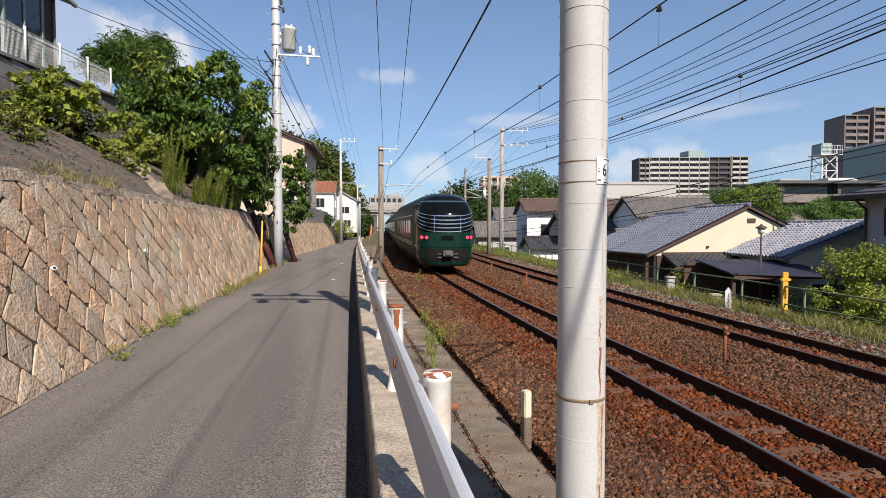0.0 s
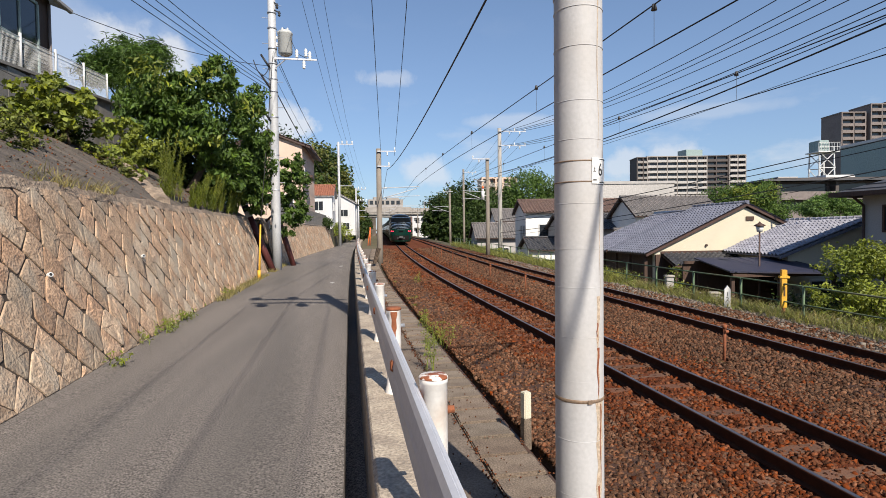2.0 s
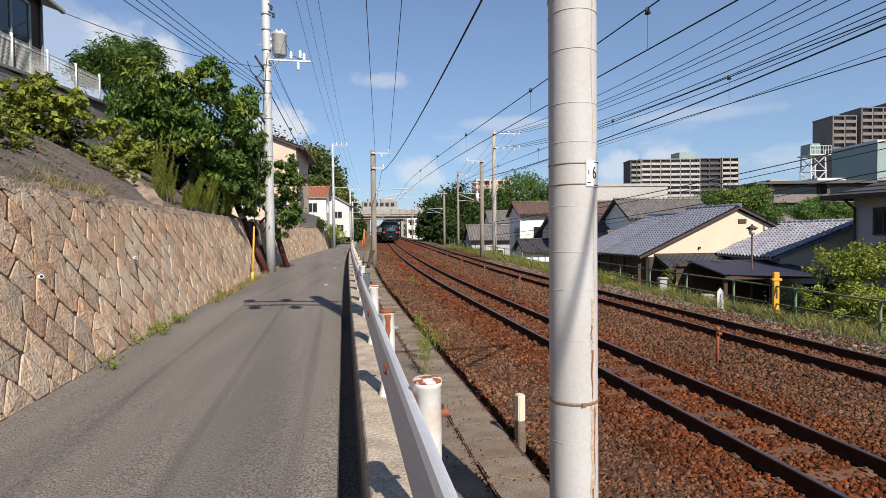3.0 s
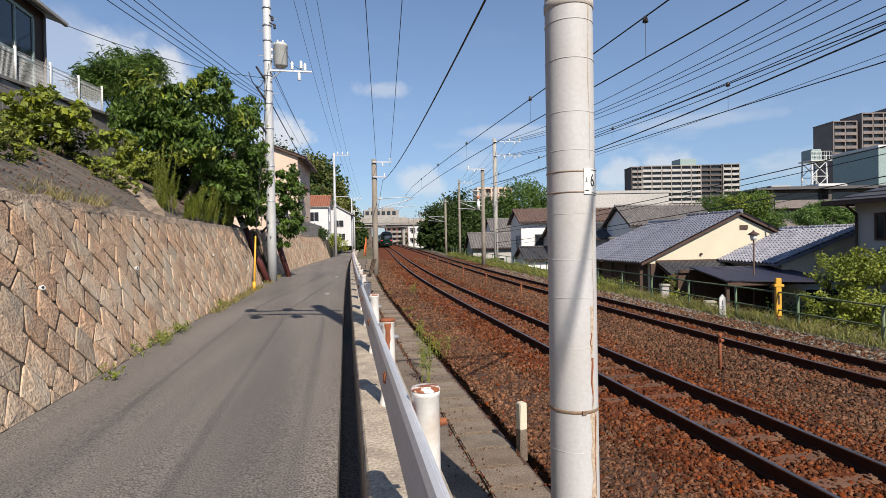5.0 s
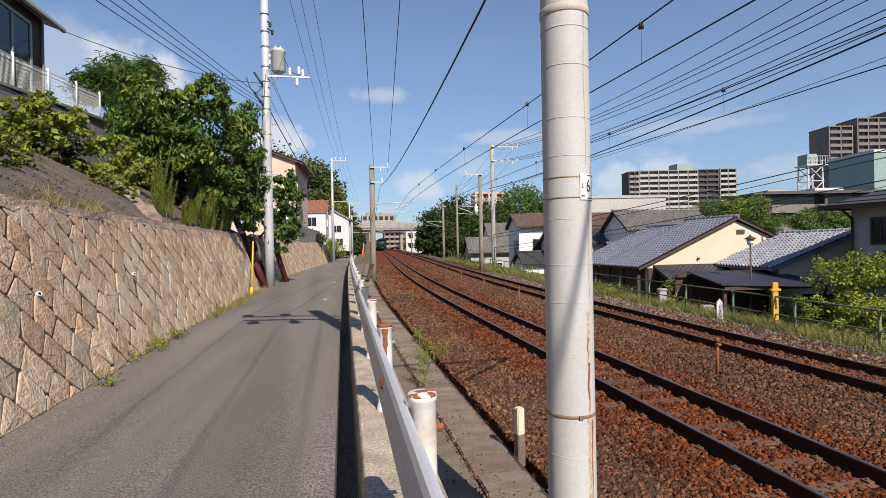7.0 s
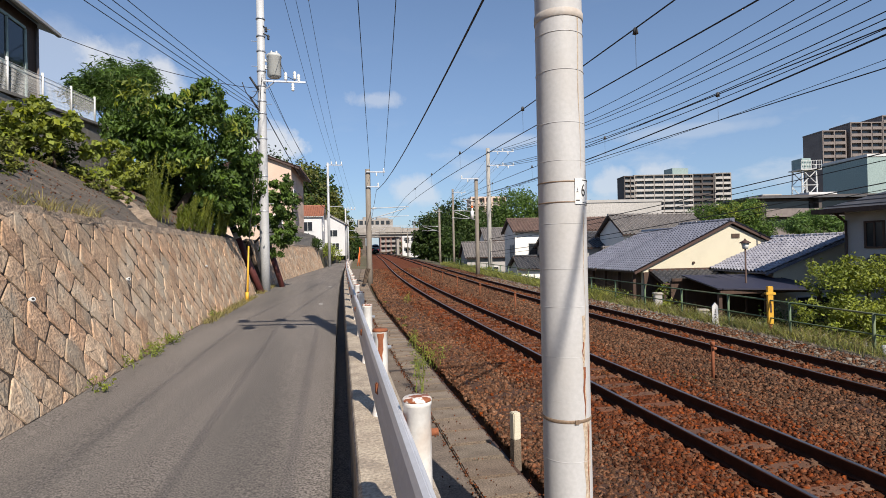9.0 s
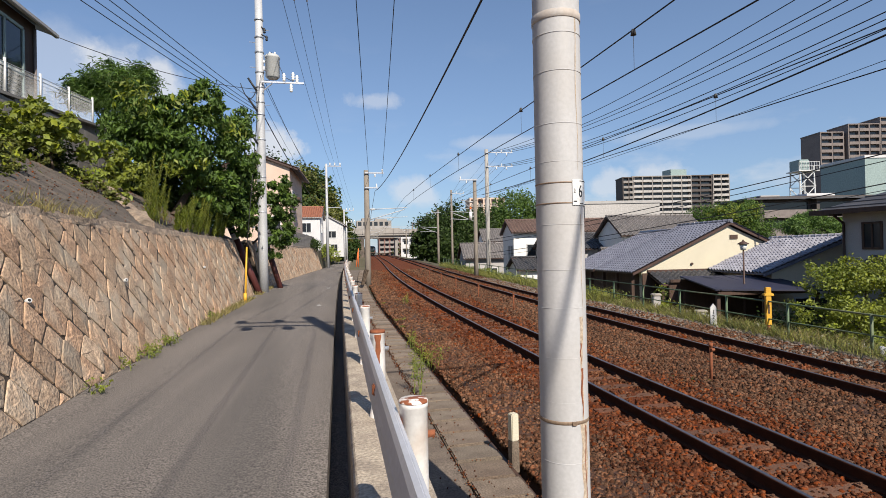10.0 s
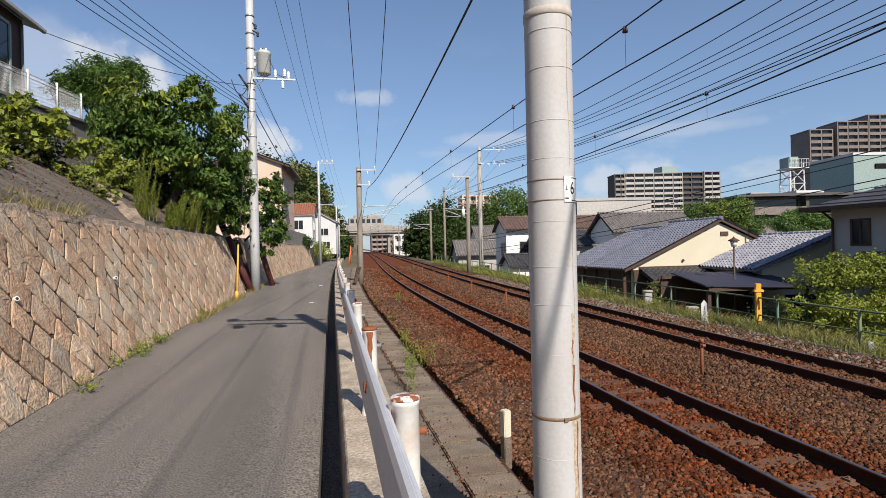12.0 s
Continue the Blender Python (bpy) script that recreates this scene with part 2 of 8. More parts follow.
M = dict(
    asphalt=mat("asphalt", (0.178, 0.157, 0.140), (0.127, 0.112, 0.101), 0.9, 0.9, 0.7, fine=85, stain=(0.085, 0.078, 0.073), stain_amt=0.8, stretch=(2.0, 0.16, 1), bdist=0.012, grain=0.9),
    concrete=mat("concrete", (0.44, 0.40, 0.34), (0.33, 0.30, 0.26), 3, 0.9, 0.4, fine=70, stain=(0.20, 0.17, 0.14), stain_amt=0.6),
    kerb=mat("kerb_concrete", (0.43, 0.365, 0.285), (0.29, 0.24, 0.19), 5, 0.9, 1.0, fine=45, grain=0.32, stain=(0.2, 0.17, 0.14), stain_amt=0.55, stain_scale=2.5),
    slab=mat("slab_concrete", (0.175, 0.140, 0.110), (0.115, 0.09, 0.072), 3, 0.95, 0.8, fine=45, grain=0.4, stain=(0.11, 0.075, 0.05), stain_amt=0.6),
    trough=mat("trough_concrete", (0.22, 0.172, 0.13), (0.15, 0.115, 0.087), 4, 0.95, 1.0, fine=55, rnd=0.22, grain=0.45, stain=(0.12, 0.08, 0.055), stain_amt=0.5),
    pole=mat("pole_concrete", (0.455, 0.455, 0.46), (0.425, 0.42, 0.42), 2, 0.65, 0.10, fine=40, stain=(0.40, 0.37, 0.335), stain_amt=0.4, stretch=(1, 1, 0.6), grain=0.05, stain_scale=2.0),
    pole_tint=mat("pole_tint", (0.44, 0.375, 0.32), (0.43, 0.41, 0.39), 5, 0.7, 0.1, fine=40, grain=0.08),
    pole_old=mat("pole_old_concrete", (0.23, 0.20, 0.165), (0.17, 0.145, 0.12), 4, 0.85, 0.3, fine=50, stretch=(1, 1, 0.3)),
    pole_grey=mat("pole_grey_concrete", (0.34, 0.325, 0.30), (0.27, 0.255, 0.235), 4, 0.85, 0.3, fine=50, stretch=(1, 1, 0.3)),
    pole_steel=mat("pole_galvanised", (0.47, 0.48, 0.49), (0.38, 0.39, 0.41), 4, 0.6, 0.1, 0.1, fine=40, stretch=(1, 1, 0.3)),
    galv=mat("galvanised", (0.50, 0.52, 0.56), (0.42, 0.44, 0.48), 5, 0.42, 0.1, 0.55, fine=40),
    beam=mat("beam_paint", (0.54, 0.55, 0.59), (0.48, 0.49, 0.53), 2.5, 0.42, 0.1, 0.15, fine=30, stain=(0.42, 0.41, 0.40), stain_amt=0.5, stretch=(1, .3, 1), stain_scale=3, grain=0.05),
    white=mat("white_paint", (0.80, 0.795, 0.775), (0.76, 0.75, 0.725), 8, 0.5, 0.1, fine=50, stain=(0.5, 0.33, 0.2), stain_amt=0.5, stain_scale=5, grain=0.06),
    rust_stain=mat("rust_stain", (0.44, 0.37, 0.29), (0.37, 0.28, 0.20), 14, 0.8, 0.1, fine=60, grain=0.3),
    rust=mat("rust", (0.26, 0.085, 0.035), (0.17, 0.055, 0.025), 14, 0.9, 0.5, fine=120),
    rust_white=mat("rusting_white_paint", (0.74, 0.71, 0.67), (0.7, 0.65, 0.6), 8, 0.6, 0.3, fine=60, stain=(0.24, 0.075, 0.03), stain_amt=1.0, stain_scale=22, stain_lo=0.46, stain_hi=0.52),
    band=mat("band_metal", (0.30, 0.22, 0.15), (0.2, 0.14, 0.1), 9, 0.7, 0.3, 0.4),
    ballast=mat("ballast_bed", (0.075, 0.031, 0.016), (0.048, 0.020, 0.010), 9, 0.95, 1.0, fine=45, bdist=0.03, stain=(0.085, 0.045, 0.027), stain_amt=0.5, stain_scale=0.3),
    stone=mat("ballast_stone", (0.130, 0.039, 0.015), (0.090, 0.027, 0.011), 0.45, 0.95, 0.5, fine=60, grain=0.35, island=0.72, sat=0.4, spec=0.15, stain=(0.135, 0.072, 0.039), stain_amt=0.75, stain_scale=0.22),
    stone_tan=mat("ballast_stone_tan", (0.158, 0.075, 0.041), (0.104, 0.048, 0.027), 0.45, 0.95, 0.5, fine=60, grain=0.35, island=0.62, sat=0.4, spec=0.15),
    stone_mid=mat("ballast_stone_mid", (0.118, 0.062, 0.037), (0.078, 0.040, 0.024), 0.5, 0.95, 0.5, fine=60, grain=0.35, island=0.66, sat=0.4, spec=0.15),
    dust=mat("rail_dust", (0.140, 0.044, 0.020), (0.098, 0.031, 0.015), 3.0, 0.97, 1.0, fine=70, grain=0.45, bdist=0.02, spec=0.1, stain=(0.15, 0.075, 0.045), stain_amt=0.5, stain_scale=1.4),
    stone_grey=mat("ballast_grey", (0.165, 0.135, 0.108), (0.12, 0.096, 0.077), 0.5, 0.9, 0.5, fine=60, island=0.5),
    sleeper=mat("sleeper", (0.135, 0.056, 0.029), (0.085, 0.034, 0.018), 6, 0.95, 0.8, fine=45, rnd=0.2, grain=0.4, stain=(0.17, 0.10, 0.06), stain_amt=0.5, stain_scale=3),
    rail=mat("rail_rust", (0.062, 0.024, 0.013), (0.04, 0.018, 0.011), 8, 0.9, 0.2, 0.0, fine=60, spec=0.15),
    rail_top=mat("rail_head", (0.27, 0.24, 0.235), (0.2, 0.18, 0.175), 3, 0.35, 0.02, 0.9, fine=30),
    masonry=mat("wall_stone", (0.475, 0.325, 0.215), (0.355, 0.235, 0.155), 7, 0.95, 0.9, fine=34, grain=0.38, rnd=0.22, sat=1.2, bdist=0.02, stain=(0.40, 0.345, 0.27), stain_amt=0.6, stain_scale=2.0, stain_lo=0.47, stain_hi=0.62),
    masonry_i=mat("wall_stone_far", (0.475, 0.325, 0.215), (0.355, 0.235, 0.155), 7, 0.95, 0.9, fine=34, grain=0.38, island=0.22, sat=1.2, bdist=0.02, stain=(0.40, 0.345, 0.27), stain_amt=0.6, stain_scale=2.0, stain_lo=0.47, stain_hi=0.62),
    mortar=mat("wall_joint", (0.060, 0.043, 0.031), (0.038, 0.028, 0.021), 8, 0.95, 0.5),
    coping=mat("wall_coping", (0.37, 0.29, 0.215), (0.23, 0.17, 0.125), 6, 0.95, 1.0, fine=26, grain=0.42, bdist=0.035, stain=(0.13, 0.105, 0.08), stain_amt=0.7, stain_scale=2.5),
    slope=mat("slope_concrete", (0.108, 0.090, 0.075), (0.074, 0.061, 0.051), 2.2, 0.95, 1.0, grain=0.5, fine=34, bdist=0.022, stain=(0.21, 0.165, 0.125), stain_amt=0.7, stretch=(0.5, 2.2, 0.5), stain_scale=1.2),
    block=mat("block_concrete", (0.27, 0.25, 0.225), (0.19, 0.175, 0.155), 2, 0.92, 0.3, fine=50, rnd=0.08, stain=(0.2, 0.18, 0.16), stain_amt=0.5),
    earth=mat("earth", (0.13, 0.10, 0.06), (0.075, 0.075, 0.035), 0.35, 0.95, 0.8, fine=12, bdist=0.05),
    # kept dark so the colour holds the shade under the garden trees
    yard=mat("yard", (0.10, 0.09, 0.075), (0.07, 0.07, 0.05), 0.6, 0.95, 0.5, fine=20),
    leaf=leaf_mat("leaf_mid", (0.118, 0.188, 0.038), (0.078, 0.135, 0.028)),
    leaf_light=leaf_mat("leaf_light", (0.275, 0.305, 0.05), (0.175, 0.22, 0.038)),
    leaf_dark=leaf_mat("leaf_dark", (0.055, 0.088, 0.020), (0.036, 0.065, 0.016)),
    leaf_olive=leaf_mat("leaf_olive", (0.16, 0.16, 0.036), (0.105, 0.125, 0.028)),
    leaf_pine=leaf_mat("leaf_pine", (0.17, 0.27, 0.07), (0.12, 0.20, 0.05)),
    grass=leaf_mat("grass_blade", (0.33, 0.33, 0.09), (0.22, 0.25, 0.06)),
    straw=leaf_mat("straw_blade", (0.32, 0.26, 0.11), (0.22, 0.2, 0.07)),
    bark=mat("bark", (0.12, 0.085, 0.06), (0.07, 0.05, 0.035), 8, 0.95, 0.8, fine=40),
    green_paint=mat("green_gloss", (0.004, 0.026, 0.019), (0.0035, 0.022, 0.016), 2, 0.16, 0.0, 0.0, spec=0.3),
    # brown base colour replaces the reflections on the glossy green side
    train_side=mat("train_side", (0.075, 0.058, 0.036), (0.06, 0.048, 0.03), 2, 0.4, 0.0, 0.0, spec=0.012),
    green_flank=mat("green_flank", (0.010, 0.028, 0.021), (0.008, 0.024, 0.018), 2, 0.4, 0.0, 0.0, spec=0.012),
    side_glass=mat("side_glass", (0.010, 0.011, 0.011), (0.014, 0.014, 0.013), 2, 0.08, 0.0, 0.0, spec=0.06),
    gold=mat("gold_line", (0.52, 0.40, 0.22), (0.46, 0.35, 0.2), 2, 0.3, 0.0, 0.8),
    chrome=mat("chrome", (0.62, 0.63, 0.63), (0.55, 0.56, 0.56), 2, 0.18, 0.0, 0.95),
    dark_glass=mat("dark_glass", (0.004, 0.005, 0.006), (0.005, 0.006, 0.007), 2, 0.06, 0.0, 0.0, spec=0.1),
    under=mat("underframe", (0.014, 0.013, 0.013), (0.010, 0.009, 0.009), 5, 0.8, 0.1, spec=0.08),
    under_grey=mat("coupler_grey", (0.11, 0.11, 0.11), (0.08, 0.08, 0.08), 5, 0.55, 0.1, 0.3),
    tail_red=glow("tail_lamp", (1.0, 0.03, 0.07), 1.6),
    lamp_ring=mat("lamp_ring", (0.05, 0.05, 0.05), None, 3, 0.3, 0, 0.5),
    tile_blue=mat("roof_tile_blue", (0.155, 0.165, 0.205), (0.115, 0.12, 0.155), 3, 0.24, 0.1, fine=25, island=0.12, rnd=0.12, spec=0.6),
    # blue tile made paler: the sky's reflection is put into the base colour
    tile_sky_sheen=mat("roof_tile_sky_sheen", (0.30, 0.30, 0.335), (0.23, 0.23, 0.27), 3, 0.26, 0.1, fine=25, island=0.16, spec=0.6),
    tile_grey=mat("roof_tile_grey", (0.22, 0.20, 0.19), (0.155, 0.145, 0.14), 3, 0.5, 0.15, fine=25, rnd=0.1, island=0.12),
    tile_brown=mat("roof_tile_brown", (0.20, 0.135, 0.11), (0.14, 0.095, 0.08), 3, 0.6, 0.15, fine=25, rnd=0.1, island=0.12),
    tile_dark=mat("roof_dark", (0.085, 0.085, 0.092), (0.06, 0.06, 0.066), 3, 0.5, 0.15, fine=25, island=0.1),
    roof_orange=mat("roof_orange", (0.33, 0.14, 0.085), (0.26, 0.11, 0.07), 3, 0.7, 0.15),
    cream=mat("cream_render", (0.57, 0.525, 0.41), (0.53, 0.49, 0.38), 1.0, 0.9, 0.15, fine=60, stain=(0.66, 0.6, 0.44), stain_amt=0.4),
    plaster=mat("white_render", (0.82, 0.80, 0.76), (0.76, 0.74, 0.70), 0.8, 0.9, 0.15, fine=60, stain=(0.6, 0.57, 0.52), stain_amt=0.35),
    plaster_grey=mat("grey_render", (0.42, 0.405, 0.395), (0.35, 0.335, 0.325), 0.8, 0.9, 0.15, fine=60, stain=(0.3, 0.29, 0.28), stain_amt=0.4),
    siding=mat("white_siding", (0.57, 0.57, 0.575), (0.53, 0.53, 0.535), 0.7, 0.7, 0.05),
    pink=mat("pink_render", (0.60, 0.46, 0.37), (0.53, 0.40, 0.32), 0.8, 0.9, 0.1),
    wood_dark=mat("dark_timber", (0.075, 0.040, 0.026), (0.05, 0.028, 0.02), 3, 0.7, 0.2, stretch=(4, 4, 0.5)),
    trim=mat("brown_trim", (0.07, 0.035, 0.026), (0.05, 0.026, 0.02), 3, 0.6, 0.1),
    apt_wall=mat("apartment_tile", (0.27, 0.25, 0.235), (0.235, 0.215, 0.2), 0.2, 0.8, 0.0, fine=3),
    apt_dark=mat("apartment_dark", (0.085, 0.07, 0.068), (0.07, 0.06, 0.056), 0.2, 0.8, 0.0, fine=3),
    apt_white=mat("apartment_rail", (0.44, 0.42, 0.405), (0.37, 0.355, 0.34), 0.2, 0.8, 0.0, fine=3),
    apt_rose=mat("apartment_rose", (0.195, 0.165, 0.155), (0.155, 0.13, 0.122), 0.2, 0.8, 0.0, fine=3),
    mint=mat("mint_panel", (0.25, 0.325, 0.32), (0.23, 0.305, 0.30), 0.2, 0.7, 0.0, fine=3),
    window=mat("window_glass", (0.02, 0.024, 0.03), (0.03, 0.034, 0.04), 0.6, 0.08, 0.0),
    navy=mat("navy_sheet", (0.028, 0.027, 0.05), (0.022, 0.022, 0.04), 2, 0.55, 0.1),
    fence_green=mat("fence_green", (0.10, 0.16, 0.085), (0.08, 0.125, 0.07), 5, 0.7, 0.2, stain=(0.25, 0.2, 0.12), stain_amt=0.4),
    fence_white=mat("fence_white", (0.62, 0.63, 0.63), (0.56, 0.57, 0.57), 5, 0.5, 0.0),
    yellow=mat("yellow_paint", (0.70, 0.40, 0.035), (0.6, 0.32, 0.03), 4, 0.6, 0.1, stain=(0.4, 0.2, 0.05), stain_amt=0.4),
    orange=mat("orange_plastic", (0.75, 0.16, 0.03), (0.65, 0.13, 0.03), 4, 0.6, 0.1),
    black=mat("black_cable", (0.018, 0.018, 0.019), None, 4, 0.6, 0.0),
    copper=mat("wire_grey", (0.07, 0.065, 0.06), None, 4, 0.6, 0.0, 0.3),
    porcelain=mat("porcelain", (0.72, 0.72, 0.70), (0.66, 0.66, 0.64), 4, 0.25, 0.0),
    trafo=mat("transformer_paint", (0.46, 0.47, 0.46), (0.4, 0.41, 0.4), 4, 0.5, 0.1),
    maroon=mat("maroon_paint", (0.11, 0.028, 0.024), (0.08, 0.022, 0.02), 4, 0.6, 0.2),
    sign=mat("sign_white", (0.70, 0.70, 0.69), (0.64, 0.64, 0.63), 5, 0.4, 0.0),
    ink=mat("sign_ink", (0.02, 0.02, 0.02), None, 4, 0.6, 0.0),
    brick_far=mat("far_brick", (0.25, 0.14, 0.12), (0.2, 0.115, 0.1), 0.3, 0.9, 0.0),
    bridge=mat("bridge_concrete", (0.33, 0.305, 0.28), (0.26, 0.24, 0.22), 0.4, 0.9, 0.1, fine=6, stain=(0.25, 0.22, 0.2), stain_amt=0.5),
)


# ---- mesh helpers ----
def part(name, bm, material, parent=None, label="", smooth=False):
    me = bpy.data.meshes.new(name)
    if isinstance(bm, tuple):
        me.from_pydata(bm[0], [], bm[1])
    else:
        bmesh.ops.recalc_face_normals(bm, faces=bm.faces)
        bm.to_mesh(me)
        bm.free()
    for m in (material if isinstance(material, (list, tuple)) else [material]):
        me.materials.append(m)
    if smooth:
        me.polygons.foreach_set("use_smooth", [True] * len(me.polygons))
    ob = new(name, me)
    if parent is not None:
        ob.parent = parent
    if label:
        tagged(ob, label)
    return ob


def thing(name, label, category, at=(0, 0, 0), rz=0.0, group="", kind=""):
    e = new(name)
    e.empty_display_size = 0.2
    e.matrix_world = pose(*at, 0, 0, rz)
    return tagged(e, label, category, group, kind)


def B():
    return bmesh.new()


def box(bm, x0, x1, y0, y1, z0, z1, m=None, bevel=0.0, mi=0):
    v = [bm.verts.new(p) for p in ((x0, y0, z0), (x1, y0, z0), (x1, y1, z0), (x0, y1, z0), (x0, y0, z1), (x1, y0, z1), (x1, y1, z1), (x0, y1, z1))]
    f = [bm.faces.new([v[i] for i in q]) for q in ((3, 2, 1, 0), (4, 5, 6, 7), (0, 1, 5, 4), (1, 2, 6, 5), (2, 3, 7, 6), (3, 0, 4, 7))]
    for a in f:
        a.material_index = mi
    if m is not None:
        bmesh.ops.transform(bm, matrix=m, verts=v)
    if bevel:
        es = list({e for a in f for e in a.edges})
        bmesh.ops.bevel(bm, geom=es, offset=bevel, segments=2, affect="EDGES")
    return bm


def rod(bm, p0, p1, r0, r1=None, seg=10, cap=True, mi=0):
    r1 = r0 if r1 is None else r1
    p0, p1 = Vector(p0), Vector(p1)
    q = (p1 - p0).to_track_quat("Z", "Y")
    rings = []
    for p, r in ((p0, r0), (p1, r1)):
        rings.append([bm.verts.new(p + q @ Vector((r * math.cos(2 * math.pi * k / seg), r * math.sin(2 * math.pi * k / seg), 0))) for k in range(seg)])
    for k in range(seg):
        f = bm.faces.new((rings[0][k], rings[0][(k + 1) % seg], rings[1][(k + 1) % seg], rings[1][k]))
        f.material_index, f.smooth = mi, seg > 6
    if cap:
        for ring in (rings[0][::-1], rings[1]):
            bm.faces.new(ring).material_index = mi
    return bm


def lathe(bm, prof, at=(0, 0, 0), seg=20, mi=0):
    """A body turned round the upright axis, from (radius, height) pairs."""
    at = Vector(at)
    rings = [[bm.verts.new(at + Vector((r * math.cos(2 * math.pi * k / seg), r * math.sin(2 * math.pi * k / seg), z))) for k in range(seg)] for r, z in prof]
    for a, b in zip(rings, rings[1:]):
        for k in range(seg):
            f = bm.faces.new((a[k], a[(k + 1) % seg], b[(k + 1) % seg], b[k]))
            f.smooth, f.material_index = True, mi
    bm.faces.new(rings[0][::-1]).material_index = mi
    bm.faces.new(rings[-1]).material_index = mi
    return bm


def sweep(bm, sections, closed=True, caps=True, mi=0, smooth=False):
    """Joins rows of points into a skin."""
    rows = [[bm.verts.new(p) for p in s] for s in sections]
    n = len(rows[0])
    for a, b in zip(rows, rows[1:]):
        for k in range(n if closed else n - 1):
            f = bm.faces.new((a[k], a[(k + 1) % n], b[(k + 1) % n], b[k]))
            f.material_index, f.smooth = mi, smooth
    if closed and caps:
        bm.faces.new(rows[0][::-1]).material_index = mi
        bm.faces.new(rows[-1]).material_index = mi
    return bm


def prism(bm, poly, d, mi=0):
    """A flat outline (points in space) given the thickness vector d."""
    d = Vector(d)
    return sweep(bm, [[Vector(p) for p in poly], [Vector(p) + d for p in poly]], mi=mi)


def tube(name, pts, r, material, label="", category="", parent=None, group=""):
    bm = B()
    pts = [Vector(p) for p in pts]
    rows = []
    for i, p in enumerate(pts):
        d = (pts[min(i + 1, len(pts) - 1)] - pts[max(i - 1, 0)]).normalized()
        q = d.to_track_quat("Z", "Y")
        rows.append([p + q @ Vector((r * math.cos(k * math.pi / 3), r * math.sin(k * math.pi / 3), 0)) for k in range(6)])
    sweep(bm, rows, smooth=True)
    ob = part(name, bm, material, parent)
    if category:
        tagged(ob, label, category, group)
    return ob


def sag(p0, p1, s, n=14):
    p0, p1 = Vector(p0), Vector(p1)
    return [p0.lerp(p1, i / n) - Vector((0, 0, 4 * s * (i / n) * (1 - i / n))) for i in range(n + 1)]


# ---- the plan ----
def spline(K, Y):
    K, Y = np.array(K, float), np.array(Y, float)
    n = len(K)
    h = np.diff(K)
    A, R = np.zeros((n, n)), np.zeros(n)
    A[0, 0] = A[-1, -1] = 1
    for i in range(1, n - 1):
        A[i, i - 1], A[i, i], A[i, i + 1] = h[i - 1], 2 * (h[i - 1] + h[i]), h[i]
        R[i] = 6 * ((Y[i + 1] - Y[i]) / h[i] - (Y[i] - Y[i - 1]) / h[i - 1])
    m = np.linalg.solve(A, R)

    def ev(x):
        if x <= K[0]:
            return Y[0] + (x - K[0]) * ((Y[1] - Y[0]) / h[0] - h[0] * m[1] / 6)
        i = int(min(np.searchsorted(K, x) - 1, n - 2))
        a = (K[i + 1] - x) / h[i]
        b = 1 - a
        return float(a * Y[i] + b * Y[i + 1] + ((a ** 3 - a) * m[i] + (b ** 3 - b) * m[i + 1]) * h[i] ** 2 / 6)
    return ev


SX = spline((-20, 0, 25, 50, 90, 135, 180), (5.123, 5.141, 4.934, 5.927, 8.558, 11.344, 14.288))
SZ = spline((-20, 0, 25, 50, 90, 135, 180), (-1.389, -1.058, -0.645, -0.334, 0.065, 0.391, 0.670))


def tx(y):
    if y <= 180:
        return SX(y)
    d = y - 180
    return SX(180) + 0.065 * d - d * d / 3000.0


def tz(y):
    return SZ(max(y, -30)) if y <= 180 else 0.67 + 0.3 * (1 - math.exp(-(y - 180) / 60))


def along(y, off=0.0, dz=0.0):
    """A point beside the near track's centre line, over its rail tops."""
    s = (tx(y + 0.5) - tx(y - 0.5))
    k = 1 / math.sqrt(1 + s * s)
    return Vector((tx(y) + off * k, y - off * s * k, tz(y) + dz))


def kerb_x(y):
    return 0.13 + 0.008 * y + 0.0002 * max(y, 0) ** 2 if y < 100 else 2.93 + 0.048 * (y - 100)


WB = ((-80, -2.4), (-10, -2.5), (5, -2.62), (14, -2.8), (24, -2.85), (31, -2.76), (45, -1.9), (58, -0.95), (100, 0.9), (300, 10.0))


def wall_x(y):
    return float(np.interp(y, [a for a, b in WB], [b for a, b in WB]))


FAR = 4.24


# ---- the large structure ----
def strip(name, ys, cols, material, kind="structure", label="", category="", jitter=0.0):
    """A sheet along the line: cols(y) gives the points of each cross row."""
    verts, faces, n = [], [], None
    for y in ys:
        row = cols(y)
        n = len(row)
        verts += [(p[0], p[1], p[2] + random.uniform(-jitter, jitter)) for p in row]
    for i in range(len(ys) - 1):
        for k in range(n - 1):
            a = i * n + k
            faces.append((a, a + 1, a + n + 1, a + n))
    ob = part(name, (verts, faces), material)
    return tagged(ob, label, category, kind=kind)


def frange(a, b, s):
    n = max(1, round((b - a) / s))
    return [a + (b - a) * i / n for i in range(n + 1)]


YS = [-3000, -600, -120] + frange(-60, 100, 4) + frange(110, 300, 10) + [400, 600, 1200, 3500]


